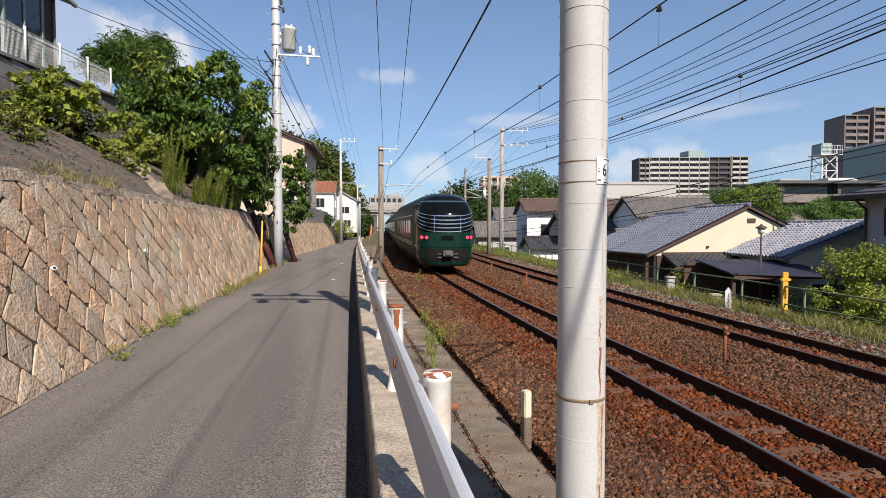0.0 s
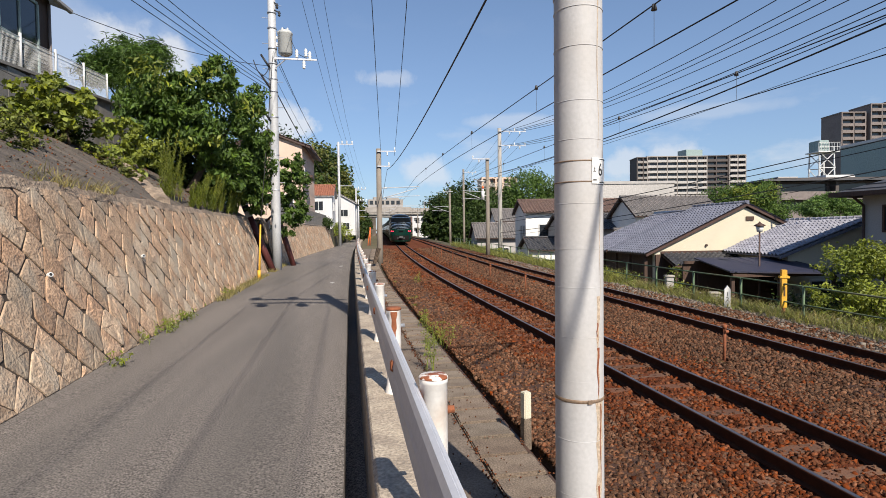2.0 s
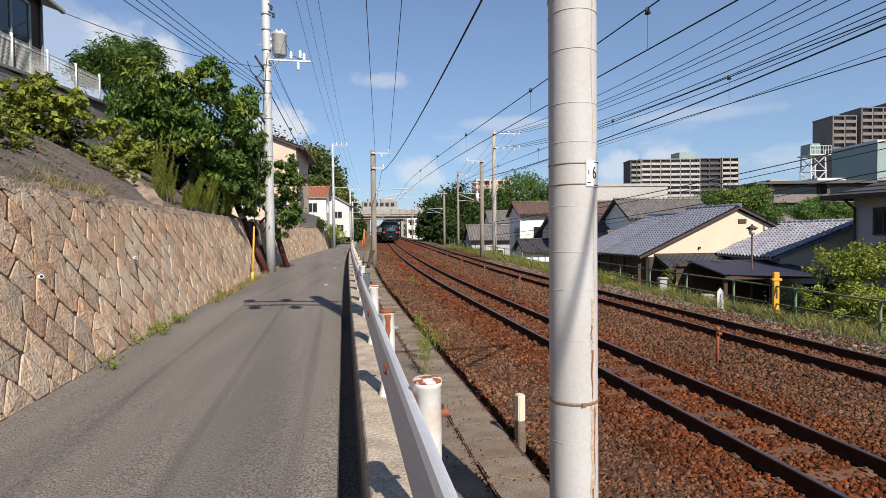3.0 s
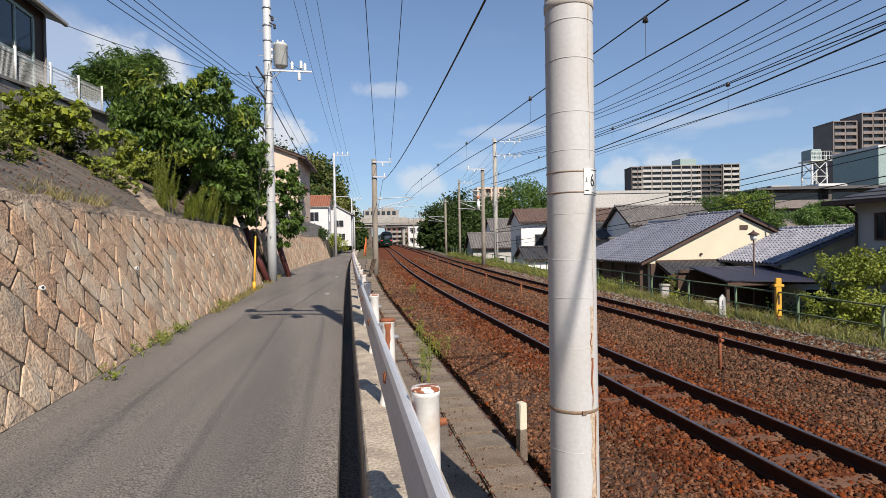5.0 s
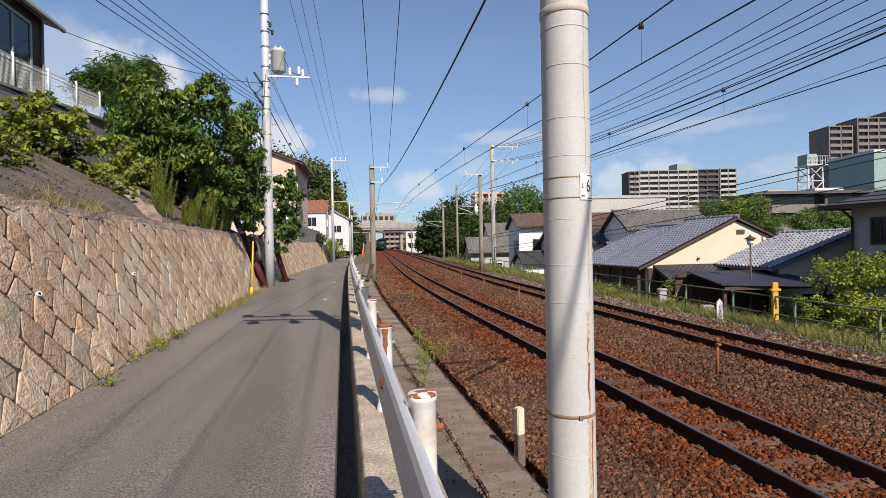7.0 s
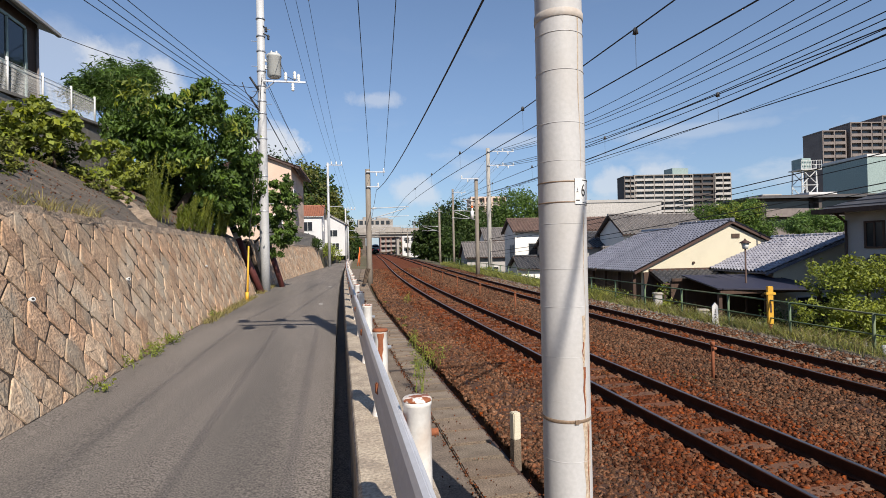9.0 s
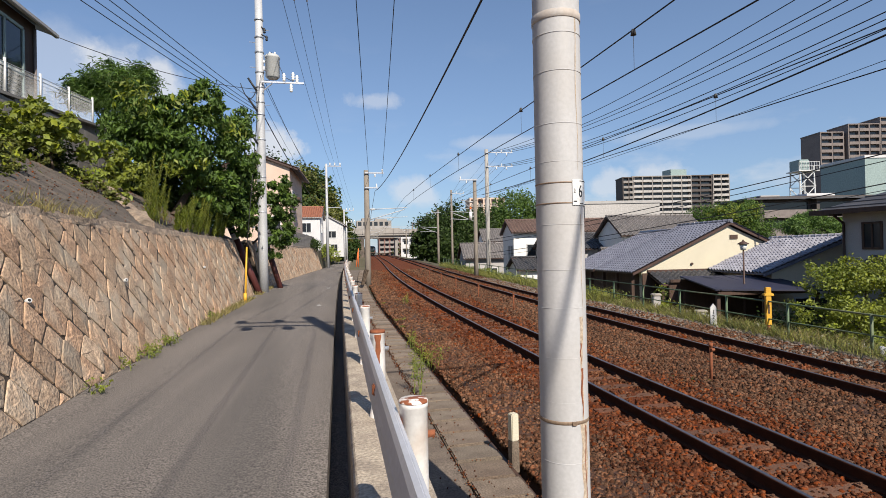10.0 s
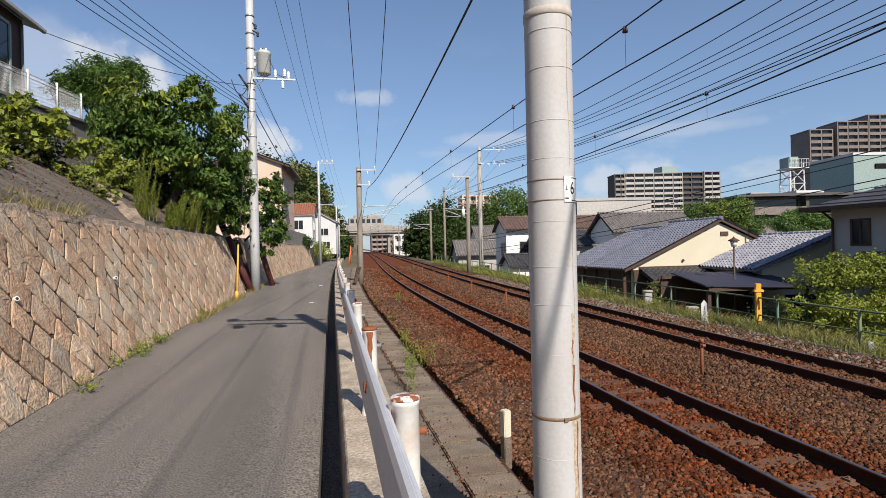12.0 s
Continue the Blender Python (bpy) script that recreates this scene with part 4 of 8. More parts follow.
# ---- concrete pole by the guardrail ----
def near_pole():
    x, y = 1.64, 3.60
    p = thing("railway_pole", "tall pale concrete pole with metal bands and rust runs", "pole", (x, y, -1.3))
    bm = B()
    lathe(bm, [(0.170, -0.3), (0.168, 1.0), (0.1655, 2.2), (0.1655, 3.2), (0.162, 5.0), (0.155, 9.3), (0.15, 9.4)], seg=40)
    shaft = part("shaft", bm, M["pole"], p)
    for z, h, mm in ((1.585, 0.013, "band"), (3.075, 0.005, "band"), (3.215, 0.005, "band"), (4.37, 0.028, "pole_tint")):
        bm = B()
        lathe(bm, ((0.166, z - h), (0.1695, z - h + 0.003), (0.1695, z + h - 0.003), (0.166, z + h)), seg=40)
        if mm == "band" and h > 0.01:
            box(bm, -0.015, 0.015, -0.178, -0.165, z - h, z + h)
        part("band", bm, M[mm], p, "rusting steel band")
    for z in (0.62, 0.93, 1.31, 1.72, 2.02, 2.36, 2.62, 2.93, 3.36, 3.62, 3.98, 4.24, 4.7, 5.2, 5.9, 6.6):
        bm = B()
        r = 0.1665 if z > 1.5 else 0.1685
        lathe(bm, ((r - 0.003, z - 0.003), (r + 0.0006, z - 0.001), (r + 0.0006, z + 0.001), (r - 0.003, z + 0.003)), seg=40)
        part("mould_seam", bm, M["pole"], p)
    # thin conduit of rust runs on the side towards the rails
    for z0, z1, a, w, mm in ((0.2, 1.0, -66, 0.010, "rust"), (0.1, 1.58, -62, 0.045, "rust_stain"), (1.0, 1.56, -58, 0.009, "rust"), (1.62, 1.95, -66, 0.014, "rust"), (1.6, 2.3, -65, 0.020, "rust_stain"), (1.98, 2.12, -68, 0.008, "rust"), (2.2, 3.0, -58, 0.005, "rust_stain"), (3.3, 4.4, -64, 0.008, "rust_stain")):
        bm = B()
        n = 10
        rows = []
        for i in range(n + 1):
            z = z0 + (z1 - z0) * i / n
            ww = w * (0.4 + 0.6 * abs(math.sin(i * 1.7 + a))) * (0.3 + 0.7 * i / n)
            aa = radians(a + 2.0 * math.sin(i * 0.9))
            rr = float(np.interp(z, (-0.3, 1.0, 2.2, 3.2, 5.0), (0.170, 0.168, 0.1655, 0.1655, 0.162))) + (0.0016 if mm == "rust" else 0.0010)
            rows.append([(rr * math.cos(aa + ww / rr * q), rr * math.sin(aa + ww / rr * q), z) for q in (-1, -0.5, 0, 0.5, 1)])
        sweep(bm, rows, closed=False)
        part("rust_run", bm, M[mm], p, "brown rust run down the pole")
    # number plate wrapped round the side
    sg = B()
    rows = []
    for i in range(13):
        aa = radians(-83 + 6.0 * i)
        rows.append([(0.1725 * math.cos(aa), 0.1725 * math.sin(aa), 3.06), (0.1725 * math.cos(aa), 0.1725 * math.sin(aa), 3.235), (0.168 * math.cos(aa), 0.168 * math.sin(aa), 3.235), (0.168 * math.cos(aa), 0.168 * math.sin(aa), 3.06)])
    sweep(sg, rows)
    plate = part("number_plate", sg, M["sign"], p, "white number plate with black figures")

    def on(a, z, w, h, m="ink"):
        bm = B()
        rr = []
        for i in range(5):
            aa = radians(a) + (i / 4 - 0.5) * w / 0.1725
            rr.append([(0.174 * math.cos(aa), 0.174 * math.sin(aa), z - h / 2), (0.174 * math.cos(aa), 0.174 * math.sin(aa), z + h / 2)])
        sweep(bm, rr, closed=False)
        part("stroke", bm, M[m], plate)
    on(-77.5, 3.158, 0.003, 0.03), on(-76.2, 3.160, 0.009, 0.003), on(-77.0, 3.142, 0.022, 0.003)
    on(-76.0, 3.085, 0.03, 0.008, "copper"), on(-40, 3.225, 0.13, 0.006), on(-40, 3.07, 0.13, 0.006)
    fc = bpy.data.curves.new("figure", "FONT")
    fc.body, fc.size, fc.extrude, fc.align_x = "6", 0.12, 0.0008, "CENTER"
    tmp = new("figure", fc)
    me = bpy.data.meshes.new_from_object(tmp)
    bpy.data.objects.remove(tmp)
    a0 = -59.0
    for v in me.vertices:
        aa = radians(a0) + v.co.x * 0.75 / 0.1745
        v.co = ((0.1742 + v.co.z) * math.cos(aa), (0.1742 + v.co.z) * math.sin(aa), 3.115 + v.co.y)
    me.materials.append(M["ink"])
    fig = new("figure", me)
    fig.parent = plate
    # cross arm with two insulators over the lane
    bm = B()
    box(bm, -1.75, 0.35, -0.04, 0.04, -0.04, 0.04, pose(0, 0, 8.57, 0, 0, -12))
    box(bm, -1.75, 0.35, -0.04, 0.04, -0.04, 0.04, pose(0, 0, 8.02, 0, 0, -12))
    arm = part("cross_arm", bm, M["galv"], p, "steel cross arm")
    for d in (-0.78, -1.6):
        bm = B()
        q = pose(0, 0, 8.60, 0, 0, -12) @ Vector((d, 0, 0.0))
        lathe(bm, ((0.04, 0), (0.12, 0.05), (0.08, 0.1), (0.13, 0.15), (0.08, 0.2), (0.12, 0.26), (0.04, 0.36)), q, 12)
        part("insulator", bm, M["porcelain"], arm, "white insulator")
        bm = B()
        q = pose(0, 0, 7.52, 0, 0, -12) @ Vector((d, 0, 0.0))
        rod(bm, q + Vector((0, 0, 0.3)), q + Vector((0, 0, 0.5)), 0.02, seg=6)
        lathe(bm, ((0.04, 0), (0.12, 0.05), (0.08, 0.1), (0.13, 0.15), (0.08, 0.2), (0.12, 0.26), (0.04, 0.36)), q, 12)
        part("insulator", bm, M["porcelain"], arm, "white insulator")
    # bracket over the near track
    bm = B()
    rod(bm, (0.1, 0, 6.6), (3.9, 0, 7.05), 0.03, seg=8)
    rod(bm, (2.1, -0.06, 5.67), (3.8, -0.06, 7.04), 0.03, seg=8), rod(bm, (1.95, 0.2, 5.75), (3.5, 0.12, 7.0), 0.022, seg=8)
    part("cantilever", bm, M["galv"], p, "catenary bracket over the near track")
    return p


near_pole()


# ---- the train ----
NOSE_Z = (0.30, 0.45, 0.75, 1.2, 1.9, 2.3, 2.85, 3.25, 3.55, 3.75, 3.90, 3.99, 4.04)
NOSE_W = (1.25, 1.33, 1.42, 1.45, 1.45, 1.45, 1.43, 1.36, 1.24, 1.08, 0.82, 0.5, 0.06)
NOSE_Y = (0.16, 0.06, 0.0, 0.0, 0.0, 0.02, 0.12, 0.34, 0.68, 1.05, 1.6, 2.3, 3.4)


def nose(u, z, out=0.0):
    """A point on the rounded end: u from -1 to 1 across, z over the rails."""
    w, y0 = float(np.interp(z, NOSE_Z, NOSE_W)), float(np.interp(z, NOSE_Z, NOSE_Y))
    a = u * math.pi / 2
    x = math.copysign(abs(math.sin(a)) ** 0.72, a) * w
    y = y0 + 1.5 * (1 - abs(math.cos(a)) ** 0.72)
    nrm = Vector((math.sin(a), -math.cos(a), 0.25 if z > 2.6 else 0)).normalized()
    return Vector((x, y, z)) + nrm * out


def nose_patch(z0, z1, u0, u1, out, n=14, m=5, bend=0.0):
    rows = []
    for j in range(m + 1):
        rows.append([nose(u0 + (u1 - u0) * i / n, z0 + (z1 - z0) * j / m + bend * (u0 + (u1 - u0) * i / n) ** 2, out) for i in range(n + 1)])
    bm = B()
    sweep(bm, rows, closed=False, smooth=True)
    return bm


def bogie(bm, y):
    box(bm, -1.1, 1.1, y - 1.6, y + 1.6, 0.45, 0.62)
    for s in (-0.95, 0.95):
        box(bm, s - 0.09, s + 0.09, y - 1.5, y + 1.5, 0.38, 0.66)


def train_car(tail, label):
    L = 20.4
    car = thing("train_car", label, "train", group="train cars")
    if tail:
        bm = B()
        rows = []
        for z in [NOSE_Z[0] + (NOSE_Z[-1] - NOSE_Z[0]) * i / 30 for i in range(31)]:
            w = float(np.interp(z, NOSE_Z, NOSE_W))
            left, right = nose(-1, z), nose(1, z)
            mid = [nose(-1 + 2 * i / 28, z) for i in range(29)]
            rows.append([(-w, L, z)] + [(-w, y, z) for y in (12, 6)] + mid + [(w, y, z) for y in (6, 12)] + [(w, L, z)])
        sweep(bm, rows, smooth=True)
        body = part("body", bm, [M["green_paint"], M["green_flank"]], car, "glossy dark green rounded body")
        for poly in body.data.polygons:
            poly.material_index = 1 if abs(poly.center.x) > 1.0 and poly.center.y > 1.3 else 0
        part("rear_window", nose_patch(2.30, 3.44, -0.93, 0.93, 0.012, n=26, m=8), M["dark_glass"], body, "large black rear window", True)
        part("upper_window", nose_patch(3.56, 3.90, -0.72, 0.72, 0.012, n=20), M["dark_glass"], body, "sloping upper window", True)
        part("window_rim", nose_patch(3.47, 3.53, -0.74, 0.74, 0.02, m=1), M["chrome"], body, "slim bright rim")
        for i in range(5):
            z = 1.98 + 0.19 * i
            part("grille_bar", nose_patch(z, z + 0.036, -0.97, 0.97, 0.05, n=30, m=1, bend=0.62 - 0.06 * i), M["chrome"], body, "curved polished grille bar")
        for u in (-0.20, 0.20):
            bm = B()
            rod(bm, nose(u, 1.95, 0.045), nose(u, 2.75, 0.045), 0.014, seg=6)
            part("grille_upright", bm, M["chrome"], body)
        part("grille_backing", nose_patch(1.95, 2.6, -0.75, 0.75, 0.008, bend=0.25), M["dark_glass"], body, "black panel behind the bars", True)
        for s in (-1, 1):
            for u in (0.40, 0.56):
                q = nose(s * u, 1.72, 0.02)
                d = Vector((math.sin(s * u * 1.2), -math.cos(s * u * 1.2), 0))
                bm = B()
                rod(bm, q - d * 0.05, q + d * 0.02, 0.10, seg=18)
                ring = part("lamp_ring", bm, M["lamp_ring"], body, "dark lamp surround")
                bm = B()
                rod(bm, q, q + d * 0.03, 0.078, seg=18)
                part("tail_lamp", bm, M["tail_red"], ring, "glowing red tail lamp")
        part("waist_ledge", nose_patch(1.24, 1.34, -0.98, 0.98, 0.03, n=30, m=2), M["green_paint"], body, "raised green ledge")
        part("emblem", nose_patch(1.58, 1.80, -0.07, 0.07, 0.012, n=6, m=2), M["dark_glass"], body, "oval emblem plate")
        part("coupler_recess", nose_patch(0.56, 1.16, -0.46, 0.46, 0.012), M["under"], body, "black coupler recess")
        bm = B()
        box(bm, -0.24, 0.24, -0.28, 0.1, 0.80, 1.10, bevel=0.04)
        box(bm, -0.14, 0.14, -0.36, 0.0, 0.85, 1.04, bevel=0.03)
        part("coupler", bm, M["under_grey"], body, "grey coupler")
        for s in (-1, 1):
            bm = B()
            box(bm, s * 0.40 - 0.1, s * 0.40 + 0.1, -0.06, 0.1, 0.72, 0.78)
            box(bm, s * 0.40 - 0.1, s * 0.40 + 0.1, -0.06, 0.1, 0.90, 0.94)
            part("hose_rack", bm, M["under_grey"], body, "grey hose connectors")
        y0 = 3.0
    else:
        bm = B()
        w = ((1.36, 0.62), (1.45, 0.95), (1.45, 2.6), (1.41, 2.95), (1.28, 3.3), (1.05, 3.6), (0.7, 3.82), (0.3, 3.93))
        ring = [(-a, b) for a, b in w] + [(a, b) for a, b in w[::-1]]
        sweep(bm, [[(a, y, b) for a, b in ring] for y in (0.0, 6.8, 13.6, L)])
        body = part("body", bm, M["green_flank"], car, "dark green body")
        bm = B()
        box(bm, -0.55, 0.55, -0.42, 0.05, 0.75, 2.9)
        part("gangway", bm, M["under"], body, "black gangway bellows")
        bm = B()
        box(bm, -0.7, 0.7, 4, 8, 3.86, 4.06, bevel=0.08)
        box(bm, -0.7, 0.7, 12, 16, 3.86, 4.06, bevel=0.08)
        part("roof_unit", bm, M["under_grey"], body, "roof air conditioning unit")
        y0 = 0.6
    # side panels, bands of windows and gilt lines
    for s in (-1, 1):
        bm = B()
        box(bm, s * 1.445, s * 1.462, y0, L - 0.1, 1.30, 2.78)
        part("side_panel", bm, M["train_side"], body, "side panel with brown reflections put into its colour")
        for z in (1.22, 1.36, 2.82):
            bm = B()
            box(bm, s * 1.445, s * 1.468, y0 + 0.2, L - 0.1, z, z + 0.035)
            part("gilt_line", bm, M["gold"], body, "fine gilt line")
        y = y0 + 1.4
        while y + 1.5 < L - 0.8:
            bm = B()
            box(bm, s * 1.45, s * 1.467, y, y + 1.45, 1.62, 2.58, bevel=0.004)
            part("window", bm, M["side_glass"], body, "dark side window")
            y += 2.15
    bm = B()
    box(bm, -1.25, 1.25, 5.2, 15.2, 0.35, 0.75)
    for yy in (5.5, 7.4, 9.6, 12.2):
        box(bm, -1.38, 1.38, yy, yy + 1.6, 0.28, 0.72, bevel=0.02)
    part("underfloor", bm, M["under"], car, "dark underfloor equipment")
    for yb in (3.4, L - 3.4):
        bm = B()
        bogie(bm, yb)
        bg = part("bogie", bm, M["under"], car, "dark steel bogie")
        for ya in (-1.05, 1.05):
            bm = B()
            for s in (-1, 1):
                rod(bm, (s * 0.50, yb + ya, 0.43), (s * 0.63, yb + ya, 0.43), 0.43, seg=20)
            rod(bm, (-0.6, yb + ya, 0.43), (0.6, yb + ya, 0.43), 0.08, seg=8)
            part("wheelset", bm, M["under"], bg, "steel wheelset")
    return car


CARS = [train_car(True, "dark green rounded tail car of a sleeper train with red lamps")]
first = train_car(False, "dark green glossy passenger car of a sleeper train")
CARS.append(first)
for k in range(6):
    CARS.append(copy_thing(first, Matrix.Identity(4)))


def arc_table():
    ys, s = [20.0], [0.0]
    while ys[-1] < 620:
        y = ys[-1]
        d = math.hypot(1, (tx(y + 0.5) - tx(y - 0.5)))
        ys.append(y + 0.5)
        s.append(s[-1] + 0.5 * d)
    return np.array(ys), np.array(s)


ARC_Y, ARC_S = arc_table()


def on_track(s):
    return float(np.interp(s, ARC_S, ARC_Y))


def motions():
    """The train draws away along the near track."""
    for k, car in enumerate(CARS):
        rows = []
        for i in range(25):
            t = i * 0.5
            s0 = TRAIN_S0 + TRAIN_V * t - 0.12 * t * t + k * 21.0
            a, b = along(on_track(s0 + 2.5)), along(on_track(s0 + 17.5))
            d = b - a
            yaw, pitch = -math.degrees(math.atan2(d.x, d.y)), math.degrees(math.atan2(d.z, math.hypot(d.x, d.y)))
            p = a - d.normalized() * 2.5
            rows.append((t, pose(p.x, p.y, p.z, pitch, 0, yaw)))
        walk(car, rows)


TRAIN_S0, TRAIN_V = 6.0, 22.3


# ---- plants ----
def leaf_cloud(name, blobs, size, material, parent=None, label="", seed=1, slim=0.45, clump=0.32, per=26, droop=0.0):
    """Leaves gathered in clumps over uneven rounded masses: blobs are (centre, radii, number of leaves)."""
    rng = np.random.default_rng(seed)
    P, N = [], []
    for c, r, n in blobs:
        c, r = np.array(c, float), np.array(r, float)
        k = max(3, n // per)
        d = rng.normal(size=(k, 3))
        d /= np.linalg.norm(d, axis=1)[:, None]
        rad = rng.uniform(0.35, 1.0, k) ** 0.5 * rng.uniform(0.82, 1.16, k)
        cl = c + d * r * rad[:, None]
        which = rng.integers(0, k, n)
        p = cl[which] + rng.normal(size=(n, 3)) * clump * r.min() * np.array((1, 1, 0.7))
        nn = (p - c) / r
        nn = nn / (np.linalg.norm(nn, axis=1)[:, None] + 1e-6) * 0.6 + rng.normal(size=(n, 3)) * 0.75 + np.array((0, -0.1, 0.55))
        P.append(p)
        N.append(nn)
    P, N = np.concatenate(P), np.concatenate(N)
    n = len(P)
    N /= np.linalg.norm(N, axis=1)[:, None]
    T = rng.normal(size=(n, 3)) + np.array((0, 0, -droop))
    T -= (T * N).sum(1)[:, None] * N
    T /= np.linalg.norm(T, axis=1)[:, None]
    S = np.cross(N, T)
    L = (size * rng.uniform(0.6, 1.3, n))[:, None]
    W = L * slim
    v = np.stack([P - T * L * 0.5, P + S * W * 0.5 + N * L * 0.10, P + T * L * 0.5 - N * L * 0.06, P - S * W * 0.5 + N * L * 0.10], 1)
    base = 4 * np.arange(n)[:, None]
    f = np.concatenate([base + np.array((0, 1, 2)), base + np.array((0, 2, 3))], 1).reshape(-1, 3)
    me = bpy.data.meshes.new(name)
    me.vertices.add(n * 4)
    me.vertices.foreach_set("co", v.reshape(-1))
    me.loops.add(f.size)
    me.loops.foreach_set("vertex_index", f.reshape(-1))
    me.polygons.add(len(f))
    me.polygons.foreach_set("loop_start", np.arange(0, f.size, 3))
    me.update(calc_edges=True)
    me.materials.append(material)
    ob = new(name, me)
    ob.parent = parent
    if label:
        tagged(ob, label)
    return ob


def lumpy(blobs, k, f, seed):
    """Each mass broken into k smaller lumps round its outside, with gaps between them."""
    rng = random.Random(seed)
    res = []
    for c, r, n in blobs:
        for i in range(k):
            z = 1 - 2 * (i + 0.5) / k
            a = i * 2.4 + rng.uniform(-0.5, 0.5)
            q = math.sqrt(1 - z * z)
            g = f * rng.uniform(0.75, 1.3)
            w = rng.uniform(0.6, 0.85)
            res.append(((c[0] + q * math.cos(a) * r[0] * w, c[1] + q * math.sin(a) * r[1] * w, c[2] + z * r[2] * w), (r[0] * g, r[1] * g, r[2] * g * 0.85), n // k))
    return res


def trunk(parent, base, tips, r, label="brown trunk and limbs"):
    bm = B()
    base = Vector(base)
    mean = sum((Vector(t) for t in tips), Vector()) / len(tips)
    fork = base.lerp(mean, 0.45)
    rod(bm, base, fork, r, r * 0.72, 10)
    for t in tips:
        t = Vector(t)
        m = fork.lerp(t, 0.5) + Vector((random.uniform(-.2, .2), random.uniform(-.2, .2), 0.15)) * (t - fork).length * 0.3
        rod(bm, fork, m, r * 0.6, r * 0.36, 8)
        rod(bm, m, t, r * 0.36, r * 0.1, 6)
        for _ in range(3):
            rod(bm, m.lerp(t, random.uniform(0, .7)), t + Vector((random.uniform(-1, 1), random.uniform(-1, 1), random.uniform(-.5, .6))) * (t - m).length * 0.6, r * 0.18, r * 0.05, 5)
    return part("trunk", bm, M["bark"], parent, label)


def tree(label, base, blobs, size, material, r, seed, category="tree", extra=None, lumps=0, **kw):
    t = thing("tree" if category == "tree" else category, label, category)
    trunk(t, base, [b[0] for b in blobs][:7], r)
    if lumps:
        blobs = lumpy(blobs, lumps, 0.40, seed)
    leaf_cloud("crown", blobs, size, material, t, "", seed, **kw)
    # extra leaves in a lighter, yellower tone paint sunlight onto the crown
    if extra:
        leaf_cloud("light_leaves", extra, size, M["leaf_light"], t, "yellowish leaves with sunlight put into their colour", seed + 50, **kw)
    return t


def blades(name, spots, n, h, material, label, seed=3, width=0.012, lean=0.25, kind="stuff"):
    """Upright grass blades round spots (x, y, z, radius)."""
    rng = np.random.default_rng(seed)
    s = np.array(spots, float)
    w = rng.integers(0, len(s), n)
    a, q = rng.uniform(0, 2 * np.pi, n), np.sqrt(rng.random(n))
    p = s[w, :3] + np.stack([np.cos(a) * q * s[w, 3], np.sin(a) * q * s[w, 3], np.zeros(n)], 1)
    hh = h * rng.uniform(0.4, 1.15, n)
    d = np.stack([rng.normal(size=n) * lean, rng.normal(size=n) * lean, np.ones(n)], 1)
    b = rng.uniform(0, np.pi, n)
    sd = np.stack([np.cos(b), np.sin(b), np.zeros(n)], 1) * width
    mid = p + d * hh[:, None] * 0.55
    tip = p + d * hh[:, None] + np.stack([d[:, 0], d[:, 1], np.zeros(n)], 1) * hh[:, None] * 0.5
    v = np.stack([p - sd, p + sd, mid + sd * 0.7, mid - sd * 0.7, tip], 1)
    o = 5 * np.arange(n)[:, None]
    f = np.concatenate([o + np.array((0, 1, 2)), o + np.array((0, 2, 3)), o + np.array((3, 2, 4))], 1).reshape(-1, 3)
    me = bpy.data.meshes.new(name)
    me.from_pydata(v.reshape(-1, 3).tolist(), [], f.tolist())
    me.materials.append(material)
    return tagged(new(name, me), label, "grass", kind=kind)


def weed(name, label, at, n, h, material, seed, spread=0.14, size=0.05):
    """A leafy weed: a few stems with leaves up them."""
    rng = random.Random(seed)
    t = thing(name, label, "weed")
    bm = B()
    blobs = []
    for _ in range(n):
        a = Vector(at) + Vector((rng.uniform(-spread, spread), rng.uniform(-spread, spread), 0))
        b = a + Vector((rng.uniform(-spread, spread), rng.uniform(-spread, spread), h * rng.uniform(0.55, 1.05)))
        rod(bm, a, b, 0.006, 0.002, 5)
        for i in range(4):
            c = a.lerp(b, 0.35 + 0.2 * i)
            blobs.append((c, (0.05 + spread * .3, 0.05 + spread * .3, h * 0.12), 9))
    tagged(part("stem_bundle", bm, M["leaf_light"], t), kind="stuff")
    leaf_cloud("leaves", blobs, size, material, t, "", seed, slim=0.3, clump=0.5, per=4)
    return t


# ---- the bank over the near wall ----
def slope_row(y):
    w = wall_x(y)
    a, b = Vector((w - 0.72, y, 2.0)), Vector((-7.08, y, 4.08))
    return [a.lerp(b, i / 9) + Vector((0, 0, 0.10 * math.sin(i / 9 * 3.14) + 0.05 * noise.noise((y * 0.7, i * 0.6, 0)))) for i in range(10)]


strip("bank", frange(-12, 22, 0.6), slope_row, M["slope"], label="dark weathered sprayed-concrete bank with moss", category="bank", jitter=0.02)


def on_bank(rng, n):
    y = rng.uniform(3.5, 21, n)
    pts = []
    for v in y:
        row = slope_row(float(v))
        k = rng.uniform(0, 8.99)
        p = row[int(k)].lerp(row[int(k) + 1], k % 1)
        pts.append((p.x, p.y, p.z + 0.005))
    return np.array(pts)


stones("bank_rubble", 700, on_bank, (0.016, 0.0), M["slope"], "crumbs and clods lying on the concrete bank", "rubble")
stones("bank_litter", 1300, on_bank, (0.012, 0.0), M["stone"], "brown dead leaves and litter on the bank", "litter")


def terrace_top(y):
    return 5.10 + 0.085 * (y - 12.8)


